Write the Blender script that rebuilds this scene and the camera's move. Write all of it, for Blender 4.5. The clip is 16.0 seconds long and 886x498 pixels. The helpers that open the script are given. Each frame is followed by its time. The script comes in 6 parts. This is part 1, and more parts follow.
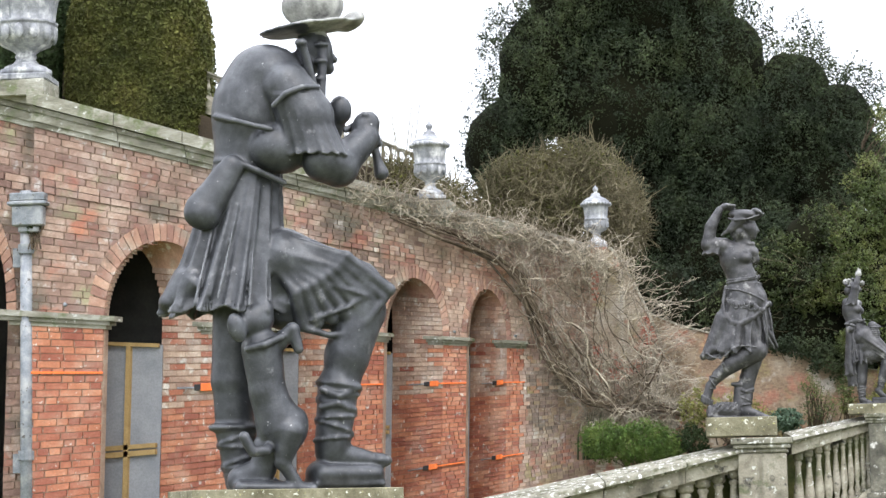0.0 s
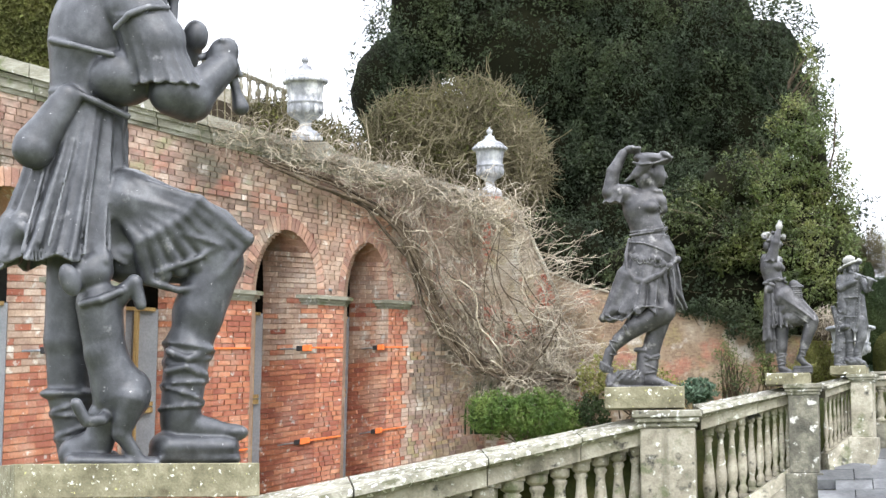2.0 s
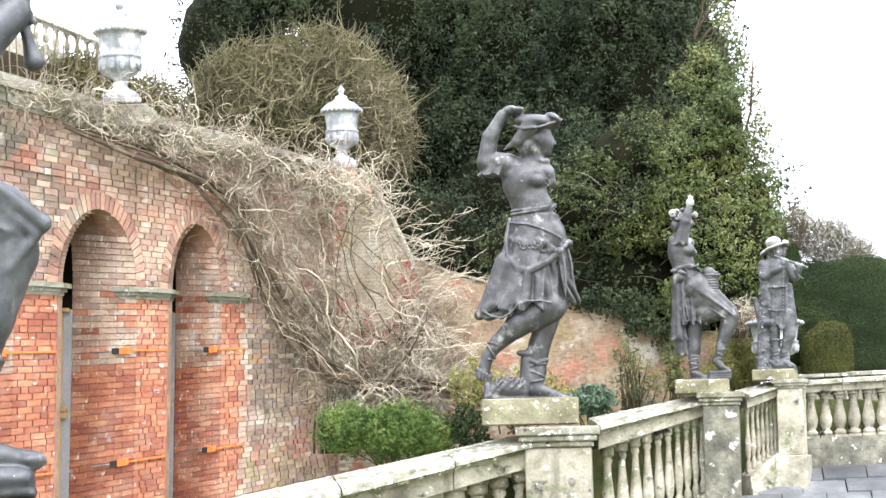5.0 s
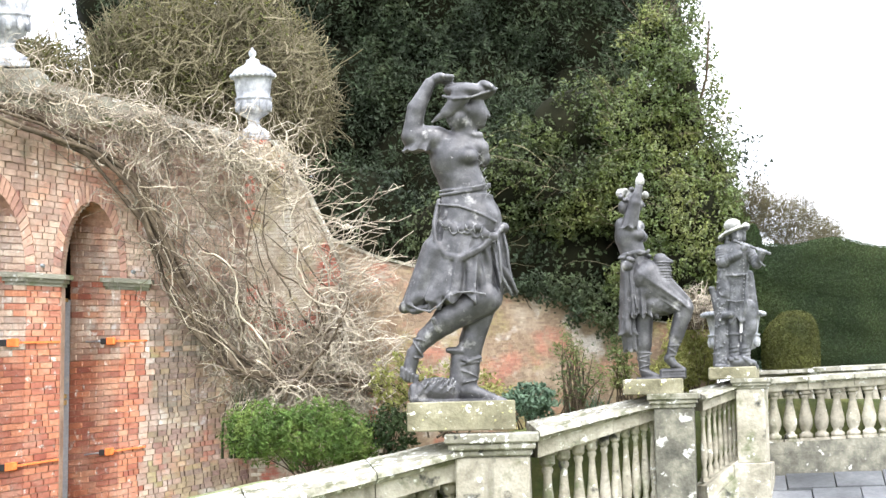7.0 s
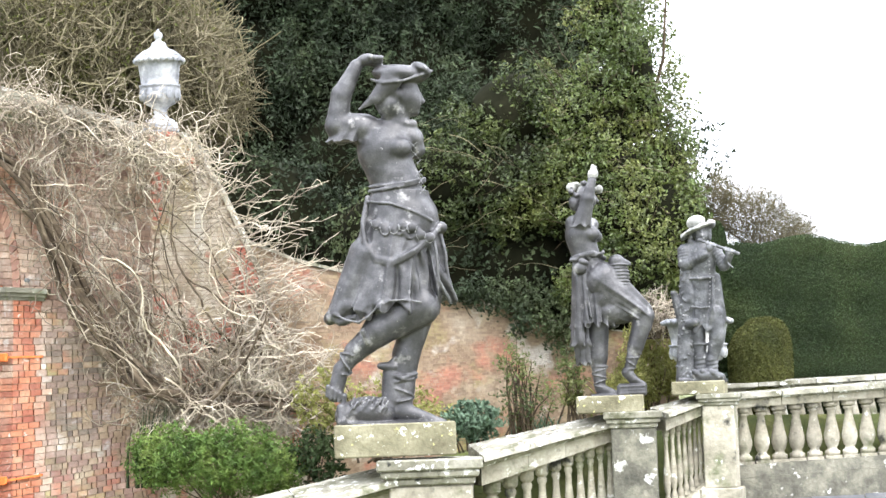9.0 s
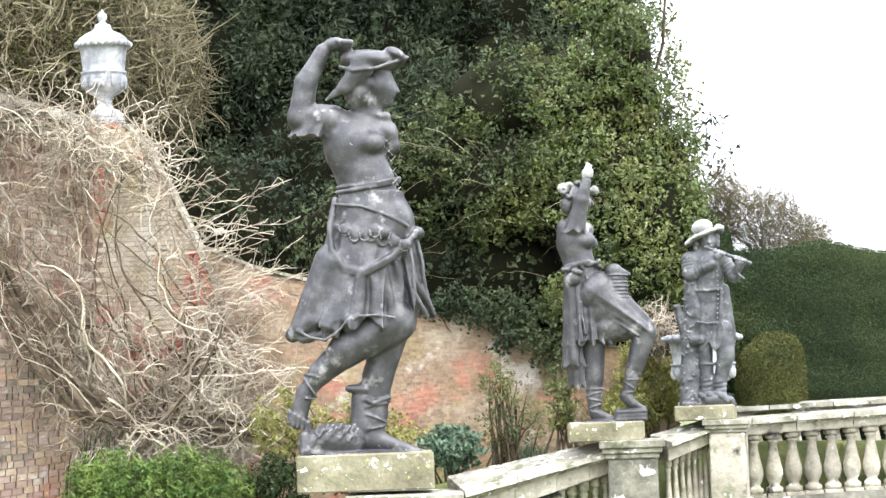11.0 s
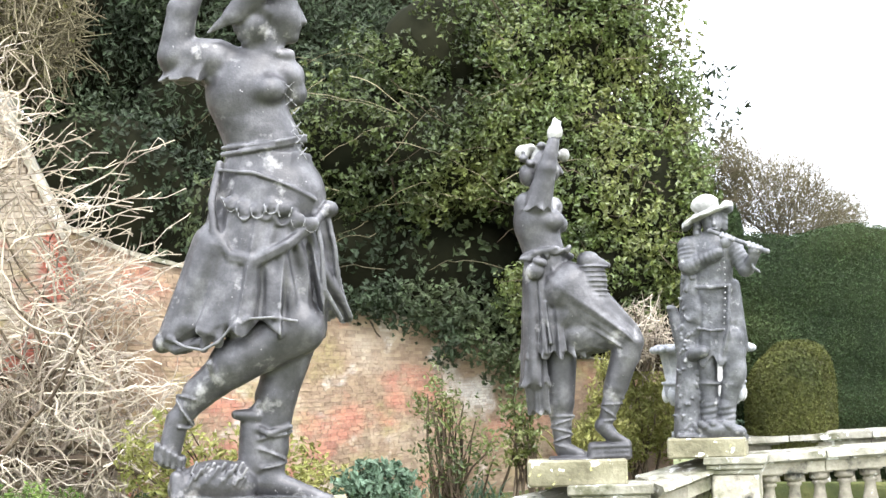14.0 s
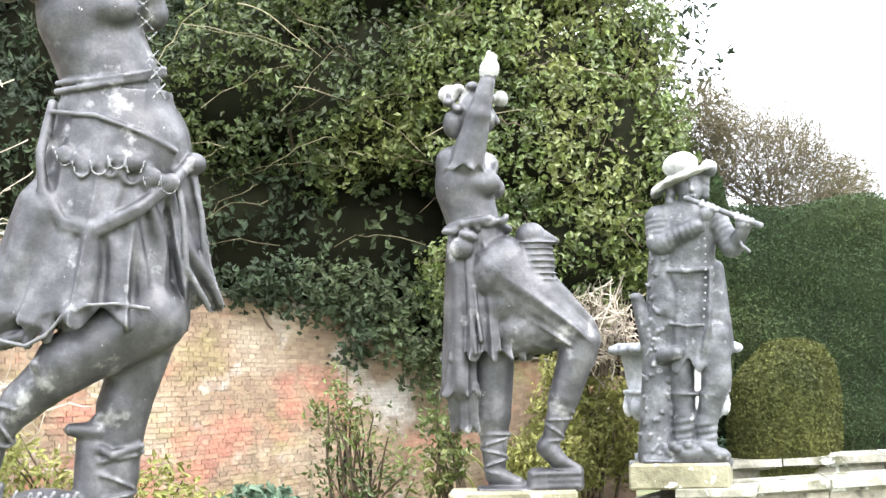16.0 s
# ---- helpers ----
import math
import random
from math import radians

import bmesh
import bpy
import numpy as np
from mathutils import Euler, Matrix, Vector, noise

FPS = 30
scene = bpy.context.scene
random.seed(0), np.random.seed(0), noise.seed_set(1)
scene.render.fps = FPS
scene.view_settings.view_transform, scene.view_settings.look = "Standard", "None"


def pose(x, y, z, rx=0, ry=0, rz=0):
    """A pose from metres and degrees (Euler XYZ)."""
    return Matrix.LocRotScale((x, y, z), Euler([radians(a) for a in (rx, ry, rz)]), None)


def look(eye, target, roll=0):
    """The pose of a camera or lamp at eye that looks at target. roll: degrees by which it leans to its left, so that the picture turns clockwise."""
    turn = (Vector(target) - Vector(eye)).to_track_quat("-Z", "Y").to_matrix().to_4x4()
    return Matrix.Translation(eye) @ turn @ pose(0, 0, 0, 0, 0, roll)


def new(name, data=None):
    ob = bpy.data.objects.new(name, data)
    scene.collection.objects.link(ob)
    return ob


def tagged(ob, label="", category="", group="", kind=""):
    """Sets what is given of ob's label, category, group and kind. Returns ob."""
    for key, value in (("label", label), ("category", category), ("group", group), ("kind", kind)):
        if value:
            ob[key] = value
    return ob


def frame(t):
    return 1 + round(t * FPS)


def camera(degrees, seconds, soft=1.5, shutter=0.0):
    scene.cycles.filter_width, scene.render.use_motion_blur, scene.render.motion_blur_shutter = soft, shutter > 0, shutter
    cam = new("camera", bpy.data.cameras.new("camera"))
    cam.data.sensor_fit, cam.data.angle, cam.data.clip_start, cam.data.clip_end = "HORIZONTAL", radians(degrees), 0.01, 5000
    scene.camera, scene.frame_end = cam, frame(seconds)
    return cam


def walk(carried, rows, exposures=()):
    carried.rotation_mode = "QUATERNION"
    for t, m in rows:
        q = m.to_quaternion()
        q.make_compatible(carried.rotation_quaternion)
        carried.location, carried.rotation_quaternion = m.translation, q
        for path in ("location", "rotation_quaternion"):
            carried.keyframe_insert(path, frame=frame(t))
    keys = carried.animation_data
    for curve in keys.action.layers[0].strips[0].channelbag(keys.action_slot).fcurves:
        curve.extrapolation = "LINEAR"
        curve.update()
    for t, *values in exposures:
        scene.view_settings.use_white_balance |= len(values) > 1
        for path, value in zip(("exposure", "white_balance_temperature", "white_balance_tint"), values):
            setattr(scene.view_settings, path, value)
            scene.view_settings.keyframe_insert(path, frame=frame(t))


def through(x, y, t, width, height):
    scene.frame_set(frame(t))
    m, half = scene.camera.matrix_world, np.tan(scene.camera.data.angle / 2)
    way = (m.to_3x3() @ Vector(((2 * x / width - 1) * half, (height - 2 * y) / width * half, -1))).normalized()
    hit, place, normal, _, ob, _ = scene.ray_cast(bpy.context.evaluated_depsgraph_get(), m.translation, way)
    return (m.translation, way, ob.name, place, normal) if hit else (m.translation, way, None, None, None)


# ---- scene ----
cam = camera(20.0, 16.0)
ROWS = [
    (0, -0.433, -21.675, 0.872, 96.11, 1.05, 8.62),
    (0.5, -0.277, -21.539, 0.733, 96.11, 0.74, 8.47),
    (1, -0.182, -20.713, 0.704, 96.00, 0.48, 8.26),
    (1.5, -0.021, -19.878, 0.758, 95.84, 0.34, 8.13),
    (2, -0.067, -19.127, 0.850, 95.70, 0.60, 7.81),
    (2.5, -0.193, -18.553, 0.865, 95.63, 0.65, 7.20),
    (3, -0.257, -17.962, 0.918, 95.58, 0.72, 6.80),
    (3.5, -0.328, -17.421, 0.932, 95.63, 0.51, 6.33),
    (4, -0.307, -16.871, 1.109, 95.23, 0.69, 5.86),
    (6.5, -0.456, -14.620, 1.460, 94.31, 1.73, 3.59),
    (7, -0.367, -14.243, 1.655, 93.50, 1.50, 3.50),
    (7.5, -0.379, -13.872, 1.724, 93.44, 1.69, 3.01),
    (8, -0.391, -13.457, 1.748, 93.43, 1.69, 2.50),
    (8.5, -0.441, -13.102, 1.777, 93.33, 1.96, 2.14),
    (9, -0.473, -12.724, 1.763, 93.44, 2.11, 1.86),
    (11.5, -0.576, -11.038, 1.961, 93.06, 2.12, 0.74),
    (12, -0.577, -10.697, 1.953, 93.18, 2.26, 0.51),
    (12.5, -0.577, -10.388, 1.989, 93.12, 2.16, 0.52),
    (13, -0.569, -9.742, 2.017, 93.10, 2.04, 0.24),
    (13.5, -0.438, -9.265, 2.013, 93.19, 1.83, 0.79),
    (14, -0.393, -8.728, 2.058, 92.81, 1.68, 0.68),
    (14.5, -0.340, -8.244, 2.085, 92.58, 1.63, 0.81),
    (15, -0.269, -7.761, 2.122, 92.35, 1.49, 1.18),
    (15.5, -0.240, -7.314, 2.108, 92.58, 1.32, 0.85),
    (16, -0.256, -6.851, 2.097, 92.52, 1.15, -0.23),
]
EXPOSURES = [(0.0, 0.2), (2.0, 0.6), (3.5, 0.95), (4.5, 1.1), (9.0, 1.1), (12.5, 1.15), (16.0, 1.5)]
walk(cam, [(t, pose(x, y, z, rx, ry, rz)) for t, x, y, z, rx, ry, rz in ROWS], EXPOSURES)

# ---- overcast daylight ----
world = bpy.data.worlds.new("overcast_sky")
scene.world = world
world.use_nodes = True
wn, wl = world.node_tree.nodes, world.node_tree.links
wn.clear()
sky = wn.new("ShaderNodeTexSky")
sky.sky_type, sky.sun_disc = "NISHITA", False
sky.sun_elevation, sky.sun_rotation = radians(48), radians(150)
sky.air_density, sky.dust_density = 1.0, 4.0
dim = wn.new("ShaderNodeMix")
dim.data_type = "RGBA"
dim.inputs["Factor"].default_value = 0.93
dim.inputs["B"].default_value = (10.3, 10.7, 11.7, 1)
wl.new(sky.outputs["Color"], dim.inputs["A"])
bg = wn.new("ShaderNodeBackground")
bg.inputs["Strength"].default_value = 0.19
wout = wn.new("ShaderNodeOutputWorld")
# an overcast sky is brightest overhead
wco = wn.new("ShaderNodeTexCoord")
wsep = wn.new("ShaderNodeSeparateXYZ")
wl.new(wco.outputs["Generated"], wsep.inputs[0])
wgrad = wn.new("ShaderNodeMapRange")
wgrad.inputs["From Min"].default_value, wgrad.inputs["From Max"].default_value = 0.0, 1.0
wgrad.inputs["To Min"].default_value, wgrad.inputs["To Max"].default_value = 0.13, 0.33
wl.new(wsep.outputs["Z"], wgrad.inputs["Value"])
wl.new(wgrad.outputs["Result"], bg.inputs["Strength"])
wl.new(dim.outputs["Result"], bg.inputs["Color"])
wl.new(bg.outputs[0], wout.inputs["Surface"])
sun = new("sun", bpy.data.lights.new("sun", "SUN"))
sun.data.energy, sun.data.angle, sun.data.color = 1.1, radians(25), (1.0, 0.96, 0.9)
sun.matrix_world = look((6, -7, 12), (0, 0, 0))


# ---- materials ----
def material(name, ramp, scale=6.0, rough=0.8, metal=0.0, bump=0.3, grain=60.0, spots=None, per_piece=0.0, detail=6.0, stretch=(1, 1, 1), streak=None, through=0.0, spec=0.4, worn=None):
    """ramp: colours from low to high noise. spots: (colour, scale, threshold, softness) patches such as lichen.
    streak: (colour, threshold) upright run-off stains. per_piece: how far value varies from object to object."""
    m = bpy.data.materials.new(name)
    m.use_nodes = True
    n, l = m.node_tree.nodes, m.node_tree.links
    b = n["Principled BSDF"]
    b.inputs["Roughness"].default_value, b.inputs["Metallic"].default_value = rough, metal
    b.inputs["Specular IOR Level"].default_value = spec
    co = n.new("ShaderNodeTexCoord")
    geo = n.new("ShaderNodeNewGeometry")
    mp = n.new("ShaderNodeMapping")
    mp.inputs["Scale"].default_value = stretch
    l.new(geo.outputs["Position"], mp.inputs["Vector"])
    t1 = n.new("ShaderNodeTexNoise")
    t1.inputs["Scale"].default_value, t1.inputs["Detail"].default_value, t1.inputs["Roughness"].default_value = scale, detail, 0.65
    l.new(mp.outputs[0], t1.inputs["Vector"])
    rp = n.new("ShaderNodeValToRGB")
    el = rp.color_ramp.elements
    while len(el) < len(ramp):
        el.new(0.5)
    for i, c in enumerate(ramp):
        el[i].position, el[i].color = 0.3 + 0.4 * i / max(1, len(ramp) - 1), (*c, 1)
    l.new(t1.outputs["Fac"], rp.inputs["Fac"])
    out = rp.outputs["Color"]
    t2 = n.new("ShaderNodeTexNoise")
    t2.inputs["Scale"].default_value, t2.inputs["Detail"].default_value = grain, 4.0
    l.new(mp.outputs[0], t2.inputs["Vector"])

    def blend(fac, colour, base):
        mx = n.new("ShaderNodeMix")
        mx.data_type = "RGBA"
        l.new(fac, mx.inputs["Factor"])
        l.new(base, mx.inputs["A"])
        mx.inputs["B"].default_value = (*colour, 1)
        return mx.outputs["Result"]

    def cut(value, low, high):
        r = n.new("ShaderNodeMapRange")
        r.inputs["From Min"].default_value, r.inputs["From Max"].default_value = low, high
        l.new(value, r.inputs["Value"])
        return r.outputs["Result"]

    if streak:
        ms = n.new("ShaderNodeMapping")
        ms.inputs["Scale"].default_value = (9, 9, 0.7)
        l.new(geo.outputs["Position"], ms.inputs["Vector"])
        ts = n.new("ShaderNodeTexNoise")
        ts.inputs["Scale"].default_value, ts.inputs["Detail"].default_value = 1.0, 5.0
        l.new(ms.outputs[0], ts.inputs["Vector"])
        out = blend(cut(ts.outputs["Fac"], streak[1], streak[1] + 0.18), streak[0], out)
    for k, (colour, sc, low, soft) in enumerate(spots or ()):
        ml = n.new("ShaderNodeMapping")
        ml.inputs["Location"].default_value = (3.7 * k + 1, 5.1 * k, 2.3 * k)
        l.new(geo.outputs["Position"], ml.inputs["Vector"])
        tl = n.new("ShaderNodeTexNoise")
        tl.inputs["Scale"].default_value, tl.inputs["Detail"].default_value, tl.inputs["Roughness"].default_value = sc, 5.0, 0.6
        l.new(ml.outputs[0], tl.inputs["Vector"])
        out = blend(cut(tl.outputs["Fac"], low, low + soft), colour, out)
    # Raised ridges are tinted paler: part edge wear, part painted highlight.
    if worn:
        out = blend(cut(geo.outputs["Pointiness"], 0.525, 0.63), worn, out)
    hs = n.new("ShaderNodeHueSaturation")
    l.new(out, hs.inputs["Color"])
    fine = cut(t2.outputs["Fac"], 0.25, 0.75)
    ad = n.new("ShaderNodeMath")
    ad.operation = "MULTIPLY_ADD"
    l.new(fine, ad.inputs[0])
    ad.inputs[1].default_value, ad.inputs[2].default_value = 0.3, 0.85
    val = ad.outputs[0]
    if per_piece:
        oi = n.new("ShaderNodeObjectInfo")
        s = n.new("ShaderNodeMath")
        s.operation = "ADD"
        l.new(oi.outputs["Random"], s.inputs[0])
        l.new(geo.outputs["Random Per Island"], s.inputs[1])
        fr = n.new("ShaderNodeMath")
        fr.operation = "FRACT"
        l.new(s.outputs[0], fr.inputs[0])
        pv = n.new("ShaderNodeMath")
        pv.operation = "MULTIPLY_ADD"
        l.new(fr.outputs[0], pv.inputs[0])
        pv.inputs[1].default_value, pv.inputs[2].default_value = per_piece, 1 - per_piece / 2
        mu = n.new("ShaderNodeMath")
        mu.operation = "MULTIPLY"
        l.new(val, mu.inputs[0])
        l.new(pv.outputs[0], mu.inputs[1])
        val = mu.outputs[0]
        ph = n.new("ShaderNodeMath")
        ph.operation = "MULTIPLY_ADD"
        l.new(fr.outputs[0], ph.inputs[0])
        ph.inputs[1].default_value, ph.inputs[2].default_value = 0.03 * per_piece, 0.5 - 0.015 * per_piece
        l.new(ph.outputs[0], hs.inputs["Hue"])
    l.new(val, hs.inputs["Value"])
    l.new(hs.outputs["Color"], b.inputs["Base Color"])
    if bump:
        bp = n.new("ShaderNodeBump")
        bp.inputs["Strength"].default_value, bp.inputs["Distance"].default_value = bump, 0.01
        ad2 = n.new("ShaderNodeMath")
        ad2.operation = "ADD"
        l.new(t2.outputs["Fac"], ad2.inputs[0])
        l.new(t1.outputs["Fac"], ad2.inputs[1])
        l.new(ad2.outputs[0], bp.inputs["Height"])
        l.new(bp.outputs[0], b.inputs["Normal"])
    if through:
        tb = n.new("ShaderNodeBsdfTranslucent")
        l.new(hs.outputs["Color"], tb.inputs["Color"])
        ms2 = n.new("ShaderNodeMixShader")
        ms2.inputs[0].default_value = through
        l.new(b.outputs[0], ms2.inputs[1])
        l.new(tb.outputs[0], ms2.inputs[2])
        l.new(ms2.outputs[0], n["Material Output"].inputs["Surface"])
    return m


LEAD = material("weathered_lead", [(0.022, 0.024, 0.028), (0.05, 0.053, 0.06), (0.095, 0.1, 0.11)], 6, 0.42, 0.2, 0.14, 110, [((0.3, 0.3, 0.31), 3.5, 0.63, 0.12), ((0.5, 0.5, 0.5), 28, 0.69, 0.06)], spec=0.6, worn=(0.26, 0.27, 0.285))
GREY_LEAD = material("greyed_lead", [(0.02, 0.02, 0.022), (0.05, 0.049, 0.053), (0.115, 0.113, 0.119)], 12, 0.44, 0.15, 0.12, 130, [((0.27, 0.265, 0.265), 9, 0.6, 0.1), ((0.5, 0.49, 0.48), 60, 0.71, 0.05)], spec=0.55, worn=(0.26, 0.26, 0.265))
PALE_LEAD = material("pale_weathered_lead", [(0.16, 0.165, 0.18), (0.3, 0.31, 0.33), (0.5, 0.51, 0.52)], 9, 0.6, 0.1, 0.3, 60, [((0.72, 0.72, 0.72), 8, 0.53, 0.14)], streak=((0.1, 0.11, 0.13), 0.57))
STONE = material("lichened_sandstone", [(0.13, 0.12, 0.09), (0.31, 0.285, 0.225), (0.46, 0.43, 0.36)], 5, 0.9, 0, 0.5, 55, [((0.13, 0.14, 0.08), 6, 0.55, 0.12), ((0.62, 0.62, 0.57), 18, 0.62, 0.05), ((0.04, 0.04, 0.035), 9, 0.6, 0.1)], per_piece=0.3, streak=((0.09, 0.085, 0.06), 0.6))
COPING = material("lichened_coping_stone", [(0.1, 0.095, 0.07), (0.24, 0.23, 0.18), (0.37, 0.36, 0.31)], 6, 0.9, 0, 0.5, 60, [((0.1, 0.1, 0.06), 7, 0.54, 0.1), ((0.7, 0.7, 0.67), 22, 0.57, 0.06), ((0.04, 0.04, 0.035), 14, 0.63, 0.06)], per_piece=0.2)
PLINTH = material("mossy_plinth_stone", [(0.1, 0.09, 0.055), (0.2, 0.185, 0.12), (0.32, 0.3, 0.21)], 6, 0.92, 0, 0.5, 60, [((0.72, 0.72, 0.62), 26, 0.62, 0.03), ((0.5, 0.48, 0.2), 34, 0.66, 0.03)])
BLACKSTONE = material("black_crusted_stone", [(0.05, 0.048, 0.04), (0.13, 0.125, 0.1), (0.28, 0.265, 0.21)], 8, 0.9, 0, 0.5, 60, [((0.6, 0.59, 0.55), 13, 0.61, 0.05)])
CORNICE = material("grey_green_cornice_stone", [(0.12, 0.115, 0.085), (0.26, 0.25, 0.2), (0.45, 0.44, 0.39)], 5, 0.92, 0, 0.5, 50, [((0.14, 0.16, 0.08), 6, 0.54, 0.12), ((0.6, 0.6, 0.57), 14, 0.62, 0.06)], per_piece=0.3, stretch=(0.5, 1, 1.6))
BRICK = material("old_red_brick", [(0.29, 0.16, 0.12), (0.4, 0.23, 0.17), (0.53, 0.37, 0.29)], 4, 0.92, 0, 0.5, 45, [((0.34, 0.29, 0.23), 1.7, 0.53, 0.14), ((0.56, 0.51, 0.46), 9, 0.6, 0.08), ((0.13, 0.11, 0.085), 2.6, 0.6, 0.12)], per_piece=0.55)
BRICK_TOP = material("weathered_parapet_brick", [(0.22, 0.135, 0.105), (0.34, 0.225, 0.18), (0.48, 0.37, 0.31)], 4, 0.92, 0, 0.5, 45, [((0.15, 0.13, 0.1), 1.6, 0.51, 0.16), ((0.5, 0.45, 0.41), 6, 0.59, 0.1), ((0.4, 0.17, 0.115), 2.2, 0.58, 0.12), ((0.3, 0.27, 0.17), 2.8, 0.6, 0.1)], per_piece=0.55, streak=((0.12, 0.105, 0.08), 0.62))
LIMED_BRICK = material("lime_washed_brick", [(0.33, 0.21, 0.155), (0.46, 0.325, 0.25), (0.59, 0.48, 0.4)], 4, 0.92, 0, 0.5, 45, [((0.46, 0.22, 0.15), 2.2, 0.54, 0.14), ((0.68, 0.63, 0.57), 7, 0.58, 0.1), ((0.22, 0.18, 0.13), 2.6, 0.6, 0.12)], per_piece=0.45)
BRICK_ORANGE = material("orange_pier_brick", [(0.33, 0.115, 0.068), (0.43, 0.165, 0.1), (0.5, 0.28, 0.2)], 4, 0.9, 0, 0.45, 45, [((0.48, 0.27, 0.19), 2.4, 0.55, 0.16), ((0.62, 0.54, 0.48), 15, 0.61, 0.06)], per_piece=0.5)
MORTAR = material("lime_mortar", [(0.24, 0.165, 0.12), (0.33, 0.235, 0.175), (0.43, 0.34, 0.265)], 6, 0.95, 0, 0.5, 60)
YELLOW_BRICK = material("yellowed_wall_brick", [(0.21, 0.14, 0.095), (0.32, 0.235, 0.16), (0.43, 0.35, 0.265)], 4, 0.92, 0, 0.5, 50, [((0.33, 0.28, 0.13), 2.6, 0.53, 0.14), ((0.6, 0.55, 0.49), 4.5, 0.57, 0.12), ((0.42, 0.2, 0.14), 4, 0.55, 0.12)], per_piece=0.35, streak=((0.14, 0.115, 0.07), 0.56))
END_BRICK = material("lime_streaked_brick", [(0.32, 0.24, 0.175), (0.44, 0.36, 0.275), (0.56, 0.49, 0.41)], 5, 0.92, 0, 0.5, 50, [((0.4, 0.33, 0.17), 3, 0.54, 0.12), ((0.45, 0.15, 0.11), 3.4, 0.54, 0.06)], per_piece=0.2, streak=((0.58, 0.54, 0.48), 0.55))
# Near-black colour that stands in for the shade behind the arches.
DARK = material("arch_shade", [(0.02, 0.02, 0.018), (0.04, 0.04, 0.035)], 4, 0.95, 0, 0.2, 40)
PANEL = material("grey_plastic_panel", [(0.2, 0.21, 0.23), (0.25, 0.26, 0.28), (0.29, 0.3, 0.32)], 3, 0.6, 0, 0.1, 60, [((0.42, 0.38, 0.3), 2.2, 0.66, 0.1)])
TIMBER = material("raw_timber", [(0.3, 0.2, 0.08), (0.4, 0.28, 0.12)], 8, 0.8, 0, 0.2, 80)
STRAP = material("orange_strap", [(0.85, 0.16, 0.03), (0.95, 0.24, 0.06)], 10, 0.6, 0, 0.1, 80)
BLACK = material("black_plastic", [(0.012, 0.012, 0.014), (0.03, 0.03, 0.032)], 10, 0.5, 0, 0.1, 60)
STEEL = material("ratchet_steel", [(0.3, 0.34, 0.4), (0.5, 0.52, 0.55)], 10, 0.4, 0.8, 0.1, 60)
PIPE = material("grey_painted_iron", [(0.16, 0.18, 0.2), (0.27, 0.29, 0.31), (0.45, 0.45, 0.45)], 8, 0.6, 0.2, 0.2, 60, [((0.1, 0.09, 0.08), 20, 0.62, 0.05)])
BARK = material("vine_bark", [(0.03, 0.022, 0.014), (0.08, 0.058, 0.037), (0.17, 0.135, 0.09)], 8, 0.95, 0, 0.5, 60)
TWIG = material("pale_bare_twig", [(0.13, 0.1, 0.068), (0.33, 0.28, 0.215), (0.57, 0.51, 0.42)], 5, 0.95, 0, 0.2, 60, per_piece=0.8)
OLIVE_TWIG = material("olive_bare_twig", [(0.075, 0.065, 0.035), (0.15, 0.13, 0.075), (0.26, 0.225, 0.15)], 2, 0.95, 0, 0.2, 60, per_piece=0.5)
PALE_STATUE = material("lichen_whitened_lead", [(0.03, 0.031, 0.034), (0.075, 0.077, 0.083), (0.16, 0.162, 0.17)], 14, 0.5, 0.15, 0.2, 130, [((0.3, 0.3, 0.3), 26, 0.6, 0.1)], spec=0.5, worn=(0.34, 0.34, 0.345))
# Near-black colour that paints the shade deep inside the crowns.
INNER = material("painted_crown_shade", [(0.006, 0.007, 0.003), (0.014, 0.014, 0.007)], 5, 1.0, 0, 0, 60, spec=0.1)
CRUST = material("white_crusted_lead", [(0.12, 0.12, 0.115), (0.3, 0.3, 0.285), (0.52, 0.52, 0.49)], 7, 0.7, 0.05, 0.3, 70, [((0.12, 0.12, 0.12), 9, 0.6, 0.1)])
YEW = material("dark_yew_foliage", [(0.01, 0.018, 0.008), (0.027, 0.041, 0.017), (0.07, 0.088, 0.033)], 1.6, 0.75, 0, 0, 60, per_piece=0.8, through=0.12)
TOPIARY = material("clipped_yew", [(0.042, 0.05, 0.011), (0.085, 0.09, 0.02), (0.135, 0.125, 0.032)], 2.2, 0.8, 0, 0, 60, per_piece=0.8, through=0.12)
HEDGE = material("hedge_foliage", [(0.012, 0.026, 0.007), (0.026, 0.045, 0.012), (0.045, 0.065, 0.018)], 3, 0.8, 0, 0, 60, per_piece=0.7, through=0.12)
# Holly leaf colour darkened, with the shade under the yew put into it.
SHADED_HOLLY = material("shaded_holly_leaf", [(0.019, 0.03, 0.008), (0.05, 0.068, 0.017), (0.125, 0.14, 0.038)], 3, 0.5, 0, 0, 60, per_piece=0.8, through=0.15)
HOLLY = material("holly_leaf", [(0.034, 0.056, 0.013), (0.086, 0.115, 0.026), (0.195, 0.205, 0.058)], 3, 0.42, 0, 0, 60, per_piece=0.8, through=0.2, spec=0.6)
FERN = material("fresh_green_leaf", [(0.035, 0.07, 0.014), (0.1, 0.165, 0.032), (0.22, 0.28, 0.07)], 6, 0.6, 0, 0, 60, per_piece=0.6, through=0.25)
YELLOW_LEAF = material("yellow_green_leaf", [(0.12, 0.13, 0.035), (0.25, 0.25, 0.07), (0.42, 0.4, 0.15)], 8, 0.6, 0, 0, 60, per_piece=0.6, through=0.25)
